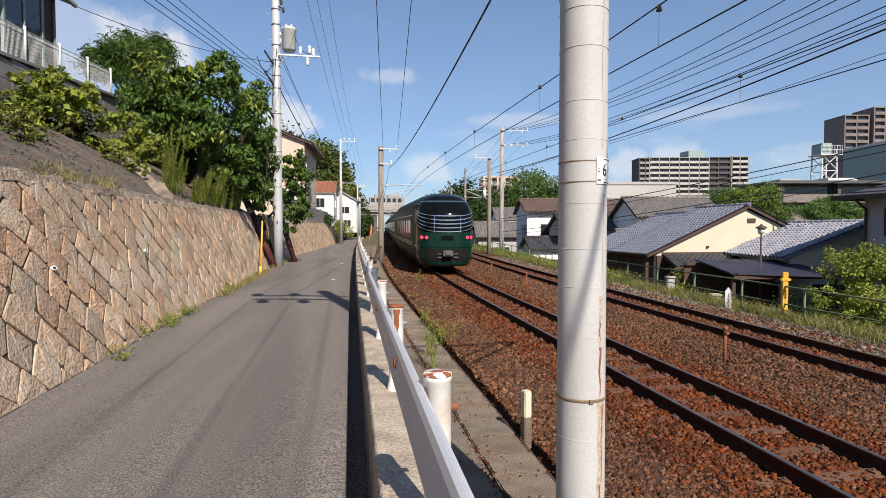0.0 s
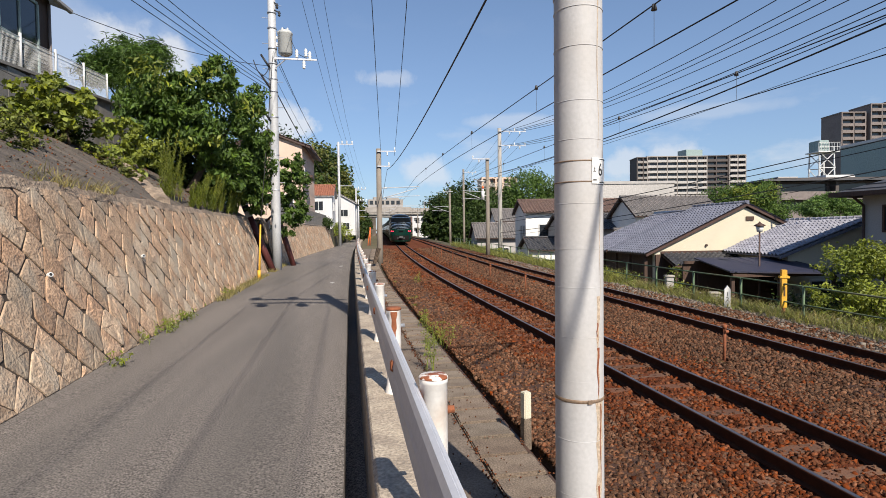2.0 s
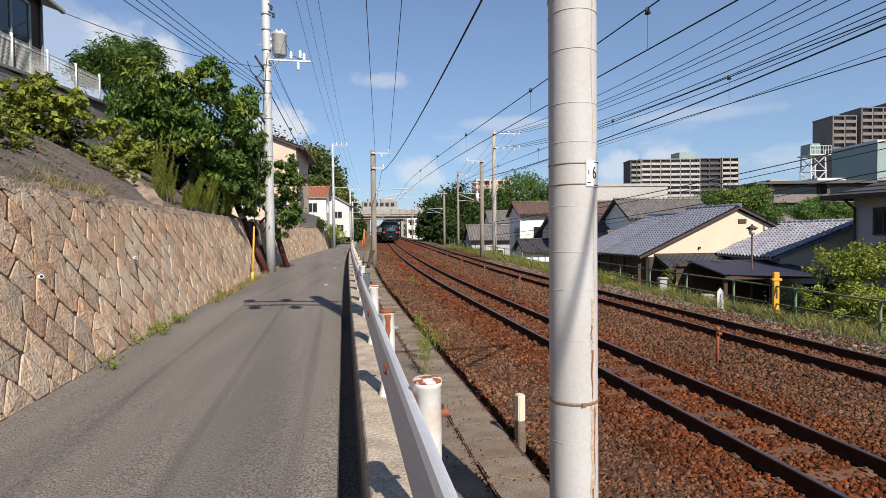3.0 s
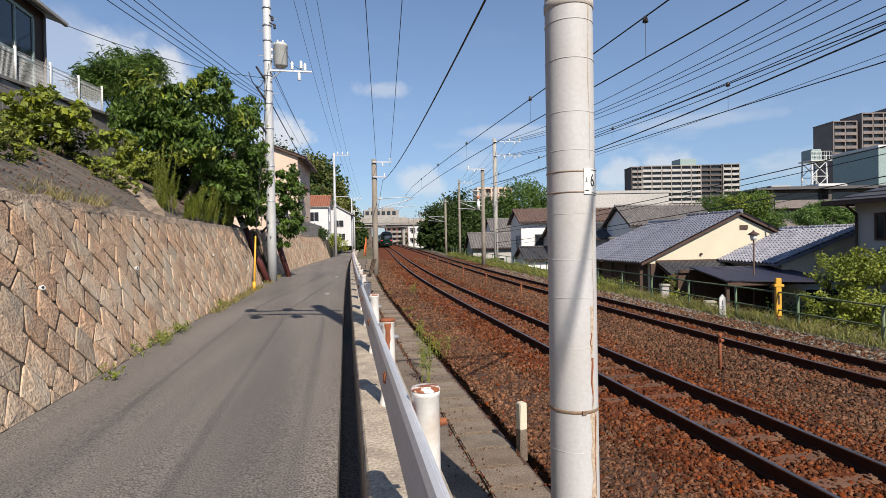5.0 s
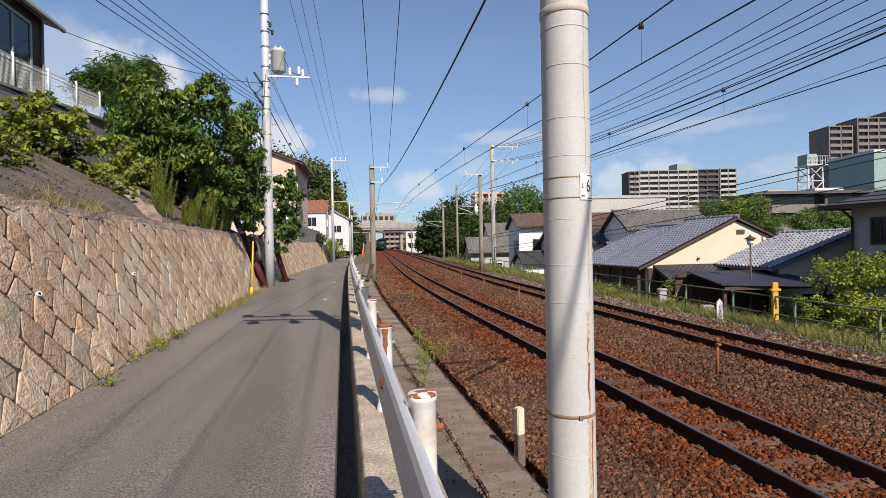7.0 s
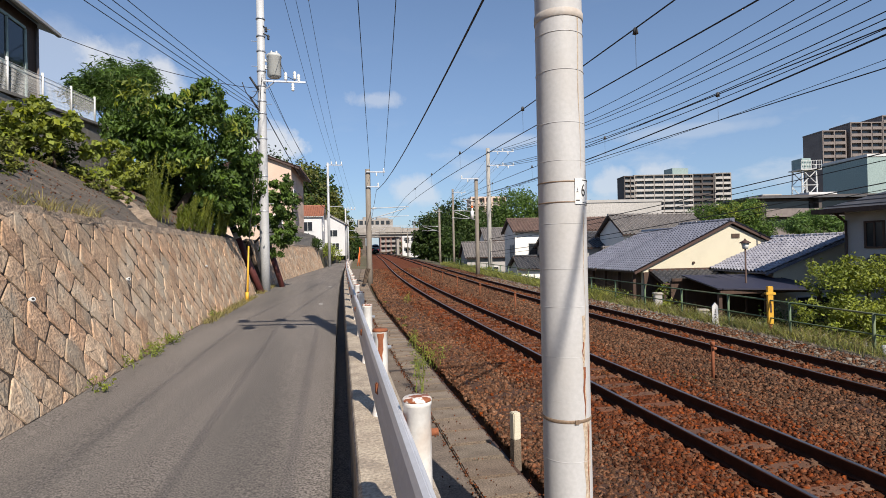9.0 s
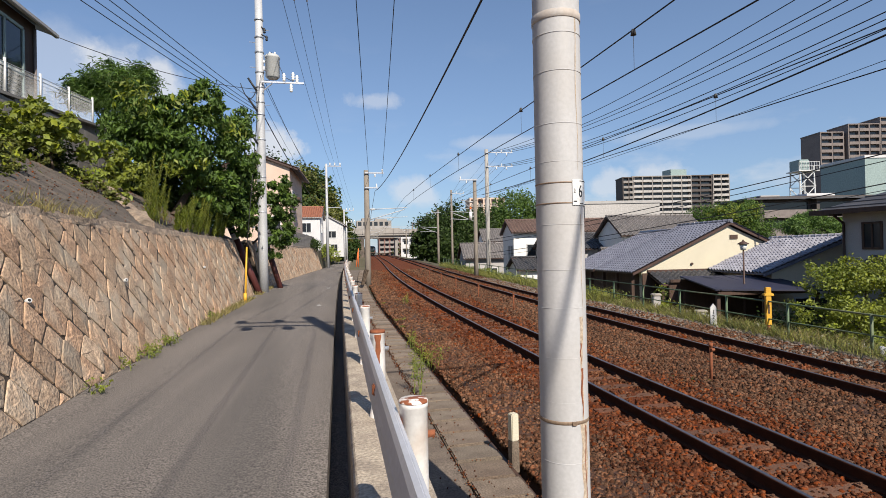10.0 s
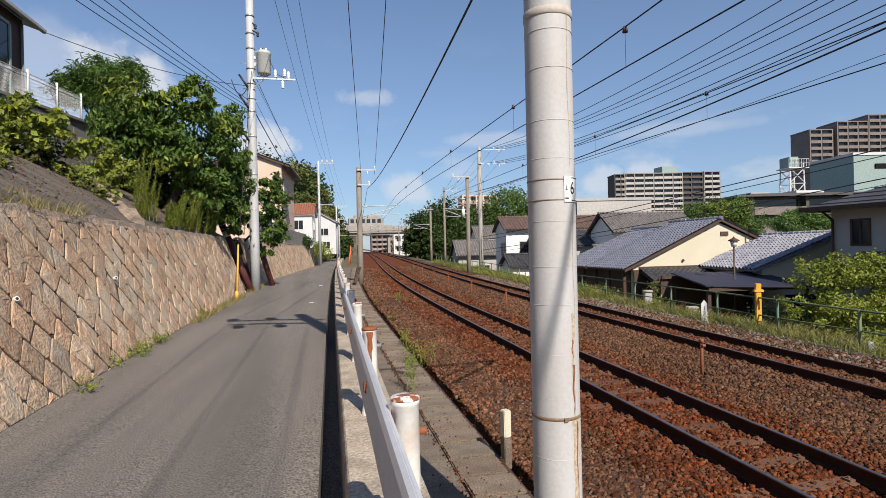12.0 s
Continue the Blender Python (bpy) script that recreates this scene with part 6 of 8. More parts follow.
def gable_house(label, at, rz, w, d, eave, apex, wall_m, roof_m, over=0.5, tiles=0, windows=(), trim_m="trim", group="", tile=0.30, course=0.28, verge=0.25):
    """A house with its gable towards local -y; the floor is at local z 0."""
    h = thing("house", label, "house", at, rz, group)
    bm = B()
    prism(bm, [(-w / 2, 0, -0.3), (w / 2, 0, -0.3), (w / 2, 0, eave), (0, 0, apex - 0.12), (-w / 2, 0, eave)], (0, d, 0))
    part("wall", bm, wall_m, h)
    k = (apex - eave) / (w / 2)
    x1 = w / 2 + over
    for s in (-1, 1):
        bm = B()
        prism(bm, [(0, -verge, apex), (s * x1, -verge, apex - k * x1), (s * x1, -verge, apex - k * x1 + 0.06), (0, -verge, apex + 0.06)], (0, d + 2 * verge, 0))
        roof = part("roof", bm, M[trim_m], h, "roof boards and eaves")
        n = Vector((s * k, 0, 1)).normalized()
        up = Vector((-s, 0, k)).normalized()
        length = x1 * math.sqrt(1 + k * k)
        ac = Vector((0, 1, 0))
        pantiles(roof if tiles == 0 else h, Vector((s * x1, -verge - 0.04, apex - k * x1 + 0.06)) + n * 0.02, ac, up, d + 2 * verge + 0.08, length, roof_m, tiles if s < 0 else 0, tile, course)
        bm = B()
        prism(bm, [(0, -verge - 0.02, apex - 0.06), (s * x1, -verge - 0.02, apex - k * x1 - 0.06), (s * x1, -verge - 0.02, apex - k * x1 + 0.03), (0, -verge - 0.02, apex + 0.03)], (0, 0.06, 0))
        part("bargeboard", bm, M[trim_m], h, "brown bargeboard")
    bm = B()
    rod(bm, (0, -verge - 0.05, apex + 0.12), (0, d + verge + 0.05, apex + 0.12), 0.085, seg=10)
    y = -verge
    while y < d + verge:
        box(bm, -0.12, 0.12, y, y + 0.05, apex + 0.06, apex + 0.21)
        y += 0.4
    part("ridge", bm, roof_m, h, "ridge of round cap tiles")
    for wn in windows:
        window(h, wn)
    return h


gable_house("white two-storey house with an orange roof beside the lane", (-1.35, 77, 1.6), 87, 6.0, 4.6, 4.9, 6.4, M["siding"], M["roof_orange"], 0.3, windows=(("x", -3.0, -1, 1.2, 2.4, 2.9, 4.1), ("y", 0, -1, -1.0, 0.4, 2.9, 4.0)), trim_m="siding")
gable_house("white house with a grey roof behind the lane's bend", (-0.6, 84, 1.4), -4, 4.6, 8, 4.6, 5.9, M["siding"], M["tile_grey"], 0.3, windows=(("y", 0, -1, -0.2, 1.2, 2.6, 3.6), ("y", 0, -1, 0.4, 1.4, 0.6, 1.6)), trim_m="plaster_grey")
gable_house("pink rendered house with a pale tiled roof above the lane", (-5.2, 41, 2.3), -3, 4.6, 8, 5.6, 6.45, M["pink"], M["tile_brown"], 0.6, windows=(("y", 0, -1, 0.2, 1.6, 0.9, 2.0), ("x", 2.3, 1, 1, 2.4, 2.9, 4.0)))
bm = B()
box(bm, -2.95, -2.2, 41.2, 43.5, 5.5, 5.75, bevel=0.03)
tagged(part("eave_hood", bm, M["trim"]), "brown tiled hood over the pink house's window", "hood")
tree("clipped dark green hedge on the far wall", (-2.6, 56, 1.9), [((-2.0, 55.5, 2.5), (0.9, 2.2, 0.6), 1500), ((-2.4, 58, 2.4), (0.8, 1.5, 0.6), 900)], 0.22, M["leaf_dark"], 0.05, 61, category="hedge", clump=0.3)
hill = leaf_cloud("wooded_hill", [((-14, 108, 12), (9, 14, 8.5), 10400), ((-6, 110, 11), (5, 12, 7.6), 8400), ((-3.6, 112, 10), (4.2, 12, 8.4), 8400), ((-0.8, 116, 8), (3.2, 10, 7.4), 6800), ((1.6, 122, 5), (2.6, 10, 5.2), 4800), ((4.2, 140, 3), (2.2, 10, 4.6), 3600), ((-9, 96, 8), (5, 8, 6), 6000), ((-24, 112, 13), (12, 16, 10), 7000)], 0.65, M["leaf_dark"], None, "", 71, clump=0.17, per=40, slim=0.7)
tagged(hill, "dark green wooded hillside above the lane", "woods", kind="stuff")
# lighter olive copy over the dark hill: sun on the crowns, by colour
hill2 = leaf_cloud("wooded_hill", [((-7, 100, 11), (6, 8, 7), 3200), ((-2, 106, 9), (4, 8, 7), 2800), ((1.2, 116, 6), (3, 8, 5), 1800)], 0.6, M["leaf_olive"], None, "", 72, clump=0.16, per=36, slim=0.7)
tagged(hill2, "hillside crowns in an olive tone that holds the sunlight", "woods", kind="stuff")
bm = B()
for i in range(9):
    rod(bm, (-20 + i * 2.6, 108 + (i % 3) * 5, 0), (-20 + i * 2.6, 108 + (i % 3) * 5, 12 - i * 0.8), 0.35, 0.12, 7)
tagged(part("hillside_trunks", bm, M["bark"]), "dark trunks inside the hillside woods", "woods", kind="stuff")
tree("bright roadside bushes beyond the white houses", (0.2, 66, 1.0), [((-0.6, 68, 1.6), (0.8, 3, 1.0), 900), ((0.4, 84, 1.6), (0.8, 3, 1.1), 700)], 0.28, M["leaf_light"], 0.05, 63, category="bush")
for k, (x, y, h) in enumerate(((-0.45, 59.5, 11.2), (1.9, 86, 8.5), (2.6, 100, 7.5))):
    p = thing("utility_pole", "slender pale utility pole with a cross arm beside the lane", "utility pole", (x, y, 0), 0, "lane poles")
    bm = B()
    lathe(bm, ((0.17, -0.2), (0.11, h)), seg=14)
    part("shaft", bm, M["pole_steel"], p)
    bm = B()
    box(bm, -0.15, 1.55, -0.05, 0.05, h - 0.28, h - 0.2)
    arm = part("cross_arm", bm, M["galv"], p)
    for dx in (0.4, 0.9, 1.45):
        bm = B()
        lathe(bm, ((0.04, 0), (0.09, 0.08), (0.05, 0.16), (0.09, 0.24), (0.03, 0.34)), (dx, 0, h - 0.2), 10)
        part("insulator", bm, M["porcelain"], arm)
    bm = B()
    box(bm, 0, 1.5, -0.03, 0.03, h * 0.58, h * 0.58 + 0.06)
    part("lower_arm", bm, M["galv"], p)


# ---- the houses below the embankment ----
LOW = -2.7
yard = strip("yard", frange(8, 60, 4), lambda y: [(tx(y) + FAR + 5.3, y, LOW + 0.006), (60, y, LOW + 0.006)], M["yard"], label="bare earth yards below the embankment", category="ground")


def main_house():
    h = gable_house("cream house with a blue-grey pantile roof and brown bargeboards", (19.1, 23.32, LOW), -3.6, 9.2, 4.1, 3.15, 5.28, M["cream"], M["tile_blue"], 0.5, 300, tile=0.27, course=0.25, verge=0.16)
    # lower rear part of the same roof
    bm = B()
    prism(bm, [(-4.6, 4.4, -0.3), (4.6, 4.4, -0.3), (4.6, 4.4, 3.1), (0, 4.4, 4.8), (-4.6, 4.4, 3.1)], (0, 3.6, 0))
    part("rear_wall", bm, M["cream"], h)
    for s in (-1, 1):
        k = (5.0 - 3.1) / 4.6
        bm = B()
        prism(bm, [(0, 4.4, 5.0), (s * 5.1, 4.4, 5.0 - k * 5.1), (s * 5.1, 4.4, 5.08 - k * 5.1), (0, 4.4, 5.08)], (0, 4.1, 0))
        r = part("rear_roof", bm, M["trim"], h)
        pantiles(r, Vector((s * 5.1, 4.4, 5.1 - k * 5.1)), (0, 1, 0), Vector((-s, 0, k)), 4.1, 5.1 * math.sqrt(1 + k * k), M["tile_blue"], 0, 0.27, 0.25)
    bm = B()
    rod(bm, (0, 4.4, 5.15), (0, 8.6, 5.15), 0.12, seg=10)
    part("rear_ridge", bm, M["tile_blue"], h)
    # gable vent and a small fitting
    bm = B()
    box(bm, 0.05, 0.45, -0.05, 0.02, 4.52, 4.72)
    part("gable_vent", bm, M["wood_dark"], h, "small dark gable vent")
    bm = B()
    rod(bm, (-2.0, -0.08, 3.35), (-2.0, 0.02, 3.35), 0.06, seg=10)
    part("wall_fitting", bm, M["trim"], h, "small brown wall fitting")
    # pent roof across the gable's foot
    bm = B()
    prism(bm, [(-4.3, -0.02, 2.98), (-4.3, -0.02, 2.90), (-4.3, -1.25, 2.40), (-4.3, -1.25, 2.48)], (6.6, 0, 0))
    pr = part("pent_roof", bm, M["wood_dark"], h, "tiled pent roof along the gable")
    pantiles(pr, Vector((-4.3, -1.25, 2.50)), (1, 0, 0), Vector((0, 1.23, 0.5)), 6.6, 1.33, M["tile_dark"], 0, 0.27, 0.26)
    bm = B()
    box(bm, -4.3, 2.3, -0.06, -0.01, 2.99, 3.10)
    part("trim_board", bm, M["trim"], h, "brown trim board")
    # dark timber front below the eaves
    bm = B()
    box(bm, -4.62, -4.52, 0.2, 7.8, 0, 2.9)
    part("timber_front", bm, M["wood_dark"], h, "dark timber veranda front")
    for yy in (0.3, 1.9, 3.5, 5.1, 6.7):
        bm = B()
        box(bm, -4.95, -4.8, yy, yy + 0.14, 0, 2.95)
        part("veranda_post", bm, M["wood_dark"], h, "dark veranda post")
    bm = B()
    box(bm, -4.58, 2.3, -0.08, -0.005, -0.2, 2.95)
    part("entrance_front", bm, M["wood_dark"], h, "dark wooden entrance front")
    bm = B()
    for i in range(7):
        box(bm, -3.9 + i * 0.28, -3.86 + i * 0.28, -0.12, -0.07, 0, 2.2)
    part("lattice", bm, M["trim"], h, "reddish entrance lattice")
    for xx in (-4.2, -1.3, 2.2):
        bm = B()
        box(bm, xx, xx + 0.14, -1.15, -1.0, -0.2, 2.5)
        part("pent_post", bm, M["wood_dark"], h)
    return h


main_house()

# annex and carport
# the annex roof's pale tile colour includes the sheen of the sky
annex = gable_house("cream annex with a blue pantile roof", (20.55, 18.35, LOW), -12, 6.2, 5.0, 3.15, 4.4, M["cream"], M["tile_sky_sheen"], 0.45, 0, trim_m="tile_blue", tile=0.27, course=0.25, windows=(("x", -3.1, -1, 0.6, 2.2, 0.9, 2.0), ("y", 0, -1, -2.2, -0.6, 0.8, 2.0)))


def carport():
    c = thing("carport", "low carport with a dark navy sheet roof", "carport", (15.6, 18.7, LOW), -8)
    bm = B()
    prism(bm, [(-1.7, -1.5, 2.55), (2.4, -1.9, 2.45), (2.2, 1.5, 2.86), (-1.5, 1.5, 2.9)], (0, 0, 0.05))
    roof = part("roof", bm, M["navy"], c, "dark navy sheet roof")
    bm = B()
    for i in range(9):
        x = -1.5 + i * 0.46
        rod(bm, (x, -1.6, 2.57 - 0.01 * i), (x, 1.45, 2.92), 0.02, seg=5)
    part("seam", bm, M["navy"], roof)
    bm = B()
    box(bm, -2.0, 2.2, 1.42, 1.5, 0, 2.7)
    part("back_panel", bm, M["wood_dark"], c, "dark boarded back")
    for x, y in ((-1.5, -1.3), (2.1, -1.6), (-1.4, 1.3), (2.0, 1.3), (0.2, -1.45)):
        bm = B()
        box(bm, x - 0.06, x + 0.06, y - 0.06, y + 0.06, 0, 2.4)
        part("post", bm, M["wood_dark"], c, "dark timber post")
    bm = B()
    box(bm, -1.6, 2.2, -1.52, -1.42, 2.38, 2.5)
    part("beam", bm, M["wood_dark"], c)
    bm = B()
    box(bm, -2.0, 2.2, 1.3, 1.4, 2.7, 2.82)
    part("beam", bm, M["wood_dark"], c)
    return c


carport()


def tall_house():
    h = thing("house", "grey two-storey house with a dark hipped roof and brown pipe", "house", (18.8, 12.4, LOW), 10)
    bm = B()
    box(bm, 0, 8, -6, 4, 0, 5.45)
    part("wall", bm, M["plaster_grey"], h, "smooth grey-beige wall")
    bm = B()
    v = [bm.verts.new(p) for p in ((-0.65, -6.65, 5.35), (8.65, -6.65, 5.35), (8.65, 4.65, 5.35), (-0.65, 4.65, 5.35), (3.9, -1.5, 7.3), (4.1, -0.5, 7.3))]
    for q in ((0, 1, 4), (1, 2, 5, 4), (2, 3, 5), (3, 0, 4, 5), (3, 2, 1, 0)):
        bm.faces.new([v[i] for i in q])
    roof = part("roof", bm, M["tile_dark"], h, "dark slate-like hipped roof")
    for i in range(11):
        t = 0.06 + i * 0.085
        bm = B()
        a, b = Vector((-0.65, -6.65, 5.35)).lerp(Vector((3.9, -1.5, 7.3)), t), Vector((-0.65, 4.65, 5.35)).lerp(Vector((4.1, -0.5, 7.3)), t)
        box(bm, a.x - 0.02, a.x + 0.03, a.y, b.y, a.z - 0.005, a.z + 0.03)
        part("course", bm, M["tile_dark"], roof)
        bm = B()
        b = Vector((8.65, -6.65, 5.35)).lerp(Vector((3.9, -1.5, 7.3)), t)
        box(bm, a.x, b.x, a.y - 0.02, a.y + 0.03, a.z - 0.005, a.z + 0.03)
        part("course", bm, M["tile_dark"], roof)
    bm = B()
    box(bm, -0.73, -0.61, -6.7, 4.7, 5.22, 5.38), box(bm, -0.7, 8.65, -6.73, -6.61, 5.22, 5.38), box(bm, -0.7, 8.65, 4.61, 4.73, 5.22, 5.38)
    part("gutter", bm, M["wood_dark"], h, "dark brown gutter")
    bm = B()
    rod(bm, (-0.06, 3.93, 0), (-0.06, 3.93, 4.9), 0.045, seg=8), rod(bm, (-0.06, 3.93, 4.9), (-0.6, 4.0, 5.25), 0.045, seg=8)
    part("downpipe", bm, M["wood_dark"], h, "dark downpipe")
    for wn in (("x", 0, -1, 2.75, 3.3, 4.0, 4.85), ("x", 0, -1, -3.3, -2.5, 3.9, 4.8), ("y", -6, -1, 0.7, 1.4, 3.4, 4.6), ("y", -6, -1, 3, 4.6, 3.4, 4.6)):
        window(h, wn, "dark narrow window", "wood_dark")
    bm = B()
    prism(bm, [(-0.9, -6.9, 3.3), (0.0, -6.9, 3.75), (0.0, -6.9, 3.65), (-0.9, -6.9, 3.2)], (0, 10, 0))
    part("lower_roof", bm, M["tile_dark"], h, "dark lower roof")
    return h


tall_house()
gable_house("white house with weathered grey-brown ridged roof", (21.3, 39.0, LOW), -96, 4.6, 6.5, 5.3, 6.6, M["plaster"], M["tile_grey"], 0.45, windows=(("x", 2.3, 1, 3.4, 4.4, 3.6, 4.3),), trim_m="wood_dark")
gable_house("small white lean house with a grey tiled gable", (19.2, 36.0, LOW), -96, 3.2, 3.0, 3.1, 4.1, M["plaster"], M["tile_grey"], 0.35)
gable_house("grey house with a dark low roof behind", (17.6, 43.5, LOW), -96, 5.0, 6.0, 4.3, 5.4, M["plaster_grey"], M["tile_dark"], 0.4, windows=(("x", 2.5, 1, 1.0, 2.0, 3.2, 3.9),))
gable_house("white two-storey house with brown ribbed roof", (16.3, 49.0, LOW), -98, 5.4, 9.5, 5.9, 6.95, M["plaster"], M["tile_brown"], 0.5, windows=(("x", 2.7, 1, 1.2, 2.9, 3.6, 4.7), ("y", 0, -1, 0.3, 1.15, 3.4, 4.6), ("y", 0, -1, 1.5, 2.4, 3.4, 4.6), ("y", 0, -1, -1.6, -0.6, 0.9, 2.1), ("x", 2.7, 1, 5, 6.5, 3.6, 4.7)), trim_m="trim")
gable_house("low annex with a dark roof before the white house", (15.0, 43.6, LOW), -96, 3.6, 5.0, 2.7, 3.5, M["plaster"], M["tile_dark"], 0.4, windows=(("x", 1.8, 1, 1.0, 2.2, 0.8, 1.8),))
gable_house("grey-roofed house among the trees", (14.6, 60.5, LOW), -96, 5.0, 7, 3.6, 5.0, M["plaster_grey"], M["tile_grey"], 0.5, windows=(("x", 2.5, 1, 2, 3.5, 1.2, 2.3),))
gable_house("pale house with a grey gable farther back", (19.5, 70, LOW), -96, 5.0, 7, 5.6, 7.0, M["plaster"], M["tile_grey"], 0.5)
gable_house("plain house with a brown roof behind the others", (30, 52, LOW), -96, 6, 10, 4.6, 6.0, M["plaster_grey"], M["tile_brown"], 0.5)


def street_lamp():
    l = thing("garden_lamp", "garden lamp with a square lantern on a thin post", "lamp", (15.55, 18.2, LOW))
    bm = B()
    rod(bm, (0, 0, 0), (0, 0, 4.0), 0.04, 0.03, 8)
    part("post", bm, M["trim"], l, "brown thin post")
    bm = B()
    lathe(bm, ((0.10, 4.0), (0.15, 4.22), (0.05, 4.24)), seg=6)
    part("lantern", bm, M["porcelain"], l, "white lantern glass")
    bm = B()
    lathe(bm, ((0.22, 4.22), (0.2, 4.26), (0.05, 4.34), (0.02, 4.4)), seg=6)
    part("hood", bm, M["trim"], l, "red-brown lantern hood")
    return l


street_lamp()


# ---- trackside things ----
def pipe_fence():
    f = thing("pipe_fence", "green two-rail pipe fence along the embankment top", "fence")
    ys = frange(5.5, 70, 2.3)

    def q(y, dz):
        v = along(y, 7.05, 0)
        return Vector((v.x, v.y, v.z - 0.18 + dz))
    for y in ys:
        bm = B()
        rod(bm, q(y, -0.3), q(y, 0.92), 0.035, seg=8)
        part("post", bm, M["fence_green"], f, "green pipe post")
    for z, r in ((0.9, 0.025), (0.42, 0.02)):
        tube("rail", [q(y, z + random.uniform(-.01, .01)) for y in ys], r, M["fence_green"], "", "", f)
    return f


pipe_fence()


def gate_pillar(label, at, w, top):
    p = thing("gate_pillar", label, "pillar", (at[0], at[1], LOW), -20, "garden pillars")
    h = top - LOW
    bm = B()
    box(bm, -w / 2, w / 2, -w / 2, w / 2, 0, h - 0.08, bevel=0.02)
    part("shaft", bm, M["plaster_grey"], p, "grey rendered shaft")
    bm = B()
    box(bm, -w / 2 - 0.04, w / 2 + 0.04, -w / 2 - 0.04, w / 2 + 0.04, h - 0.08, h, bevel=0.02)
    part("capping", bm, M["concrete"], p, "pale capping slab")


gate_pillar("pale rendered garden gate pillar below the embankment", (13.2, 20.4), 0.30, -0.45)
gate_pillar("grey garden gate pillar before the carport", (13.2, 17.6), 0.30, -0.85)
st2 = thing("white_stub", "small white painted marker stub in the embankment grass", "marker", (12.15, 10.05, -1.3), -20)
bm = B()
lathe(bm, ((0.075, -0.2), (0.075, 0.36), (0.06, 0.42), (0.02, 0.44)), seg=14)
part("stub", bm, M["fence_white"], st2)
bm = B()
lathe(bm, ((0.0765, 0.22), (0.0765, 0.25)), seg=14)
part("ring", bm, M["plaster_grey"], st2, "grey ring")


def inner_fence():
    f = thing("wire_fence", "low grey wire fence below the embankment", "fence")
    ys = frange(8, 40, 1.2)
    for y in ys:
        v = along(y, 8.5, 0)
        bm = B()
        box(bm, v.x - .03, v.x + .03, v.y - .03, v.y + .03, -2.4, v.z - 0.25)
        part("post", bm, M["plaster_grey"], f, "grey concrete post")
    for d in (0.35, 0.65, 0.95):
        tube("wire", [along(y, 8.5, 0) - Vector((0, 0, d)) for y in ys], 0.012, M["galv"], "", "", f)
    return f


inner_fence()


def mark_post():
    m = thing("distance_post", "white pointed distance post with black figures by the track", "post", along(14.9, 6.72, -0.25), -28)
    bm = B()
    prism(bm, [(-0.085, -0.04, -0.2), (0.085, -0.04, -0.2), (0.085, -0.04, 0.62), (0, -0.04, 0.74), (-0.085, -0.04, 0.62)], (0, 0.08, 0))
    part("board", bm, M["sign"], m)
    for zz, s in ((0.42, "1"), (0.26, "2")):
        fc = bpy.data.curves.new("figure", "FONT")
        fc.body, fc.size, fc.extrude, fc.align_x = s, 0.17, 0.001, "CENTER"
        tmp = new("figure", fc)
        me = bpy.data.meshes.new_from_object(tmp)
        bpy.data.objects.remove(tmp)
        me.materials.append(M["ink"])
        o = new("figure", me)
        o.parent = m
        o.matrix_local = pose(0, -0.043, zz, 90, 0, 0)
    return m


mark_post()


def yellow_post():
    m = thing("signal_post", "yellow square post with a short cross piece at the fence", "post", (12.05, 13.2, -1.0), -25)
    bm = B()
    box(bm, -0.07, 0.07, -0.07, 0.07, 0.22, 1.28, bevel=0.01)
    part("shaft", bm, M["yellow"], m)
    bm = B()
    box(bm, -0.12, 0.13, -0.09, 0.08, 1.04, 1.11, bevel=0.01)
    part("cross_piece", bm, M["yellow"], m)
    bm = B()
    rod(bm, (0, 0, -0.1), (0, 0, 0.24), 0.05, seg=8)
    part("foot", bm, M["rust"], m, "dark foot")
    bm = B()
    box(bm, -0.02, 0.02, -0.076, -0.068, 0.55, 0.80)
    part("lettering", bm, M["wood_dark"], m, "dark column of small writing")
    return m


yellow_post()


def marker():
    m = thing("boundary_marker", "small square concrete marker with a white top", "marker", (2.13, 6.2, -0.975), 14)
    bm = B()
    box(bm, -0.05, 0.05, -0.05, 0.05, -0.2, 0.18, bevel=0.008)
    part("base", bm, M["trough"], m, "brown stained base")
    bm = B()
    box(bm, -0.049, 0.049, -0.049, 0.049, 0.18, 0.50, bevel=0.01)
    part("top", bm, M["cream"], m, "white painted top")
    return m


marker()
bm = B()
rod(bm, (0, 0, -0.15), (0, 0, 0.66), 0.03, seg=10)
rod(bm, (0, 0, 0.60), (0, 0, 0.68), 0.042, seg=10)
rod(bm, (-0.03, -0.03, 0.55), (0.05, -0.03, 0.55), 0.03, seg=6)
st = tagged(part("stake", bm, M["rust"]), "rusty pipe stake between the tracks", "stake", "stakes")
for k, y in enumerate((9.2, 20.5, 26.0, 31.5, 37.0, 43, 50)):
    v = along(y, 2.12, -0.17)
    (st if k == 0 else copy_thing(st, Matrix.Identity(4))).matrix_world = pose(v.x, v.y, v.z, random.uniform(-2, 2), random.uniform(-2, 2), random.uniform(0, 90))

bm = B()
for i in range(40):
    y = 5 + i * 0.6
    v = along(y, 6.62, -0.24)
    box(bm, v.x - 0.05, v.x + 0.05, v.y - 0.29, v.y + 0.29, v.z - 0.15, v.z + random.uniform(0, 0.02), bevel=0.01)
tagged(part("edging_kerb", bm, M["concrete"]), "pale concrete edging along the outer ballast", "kerb", kind="structure")

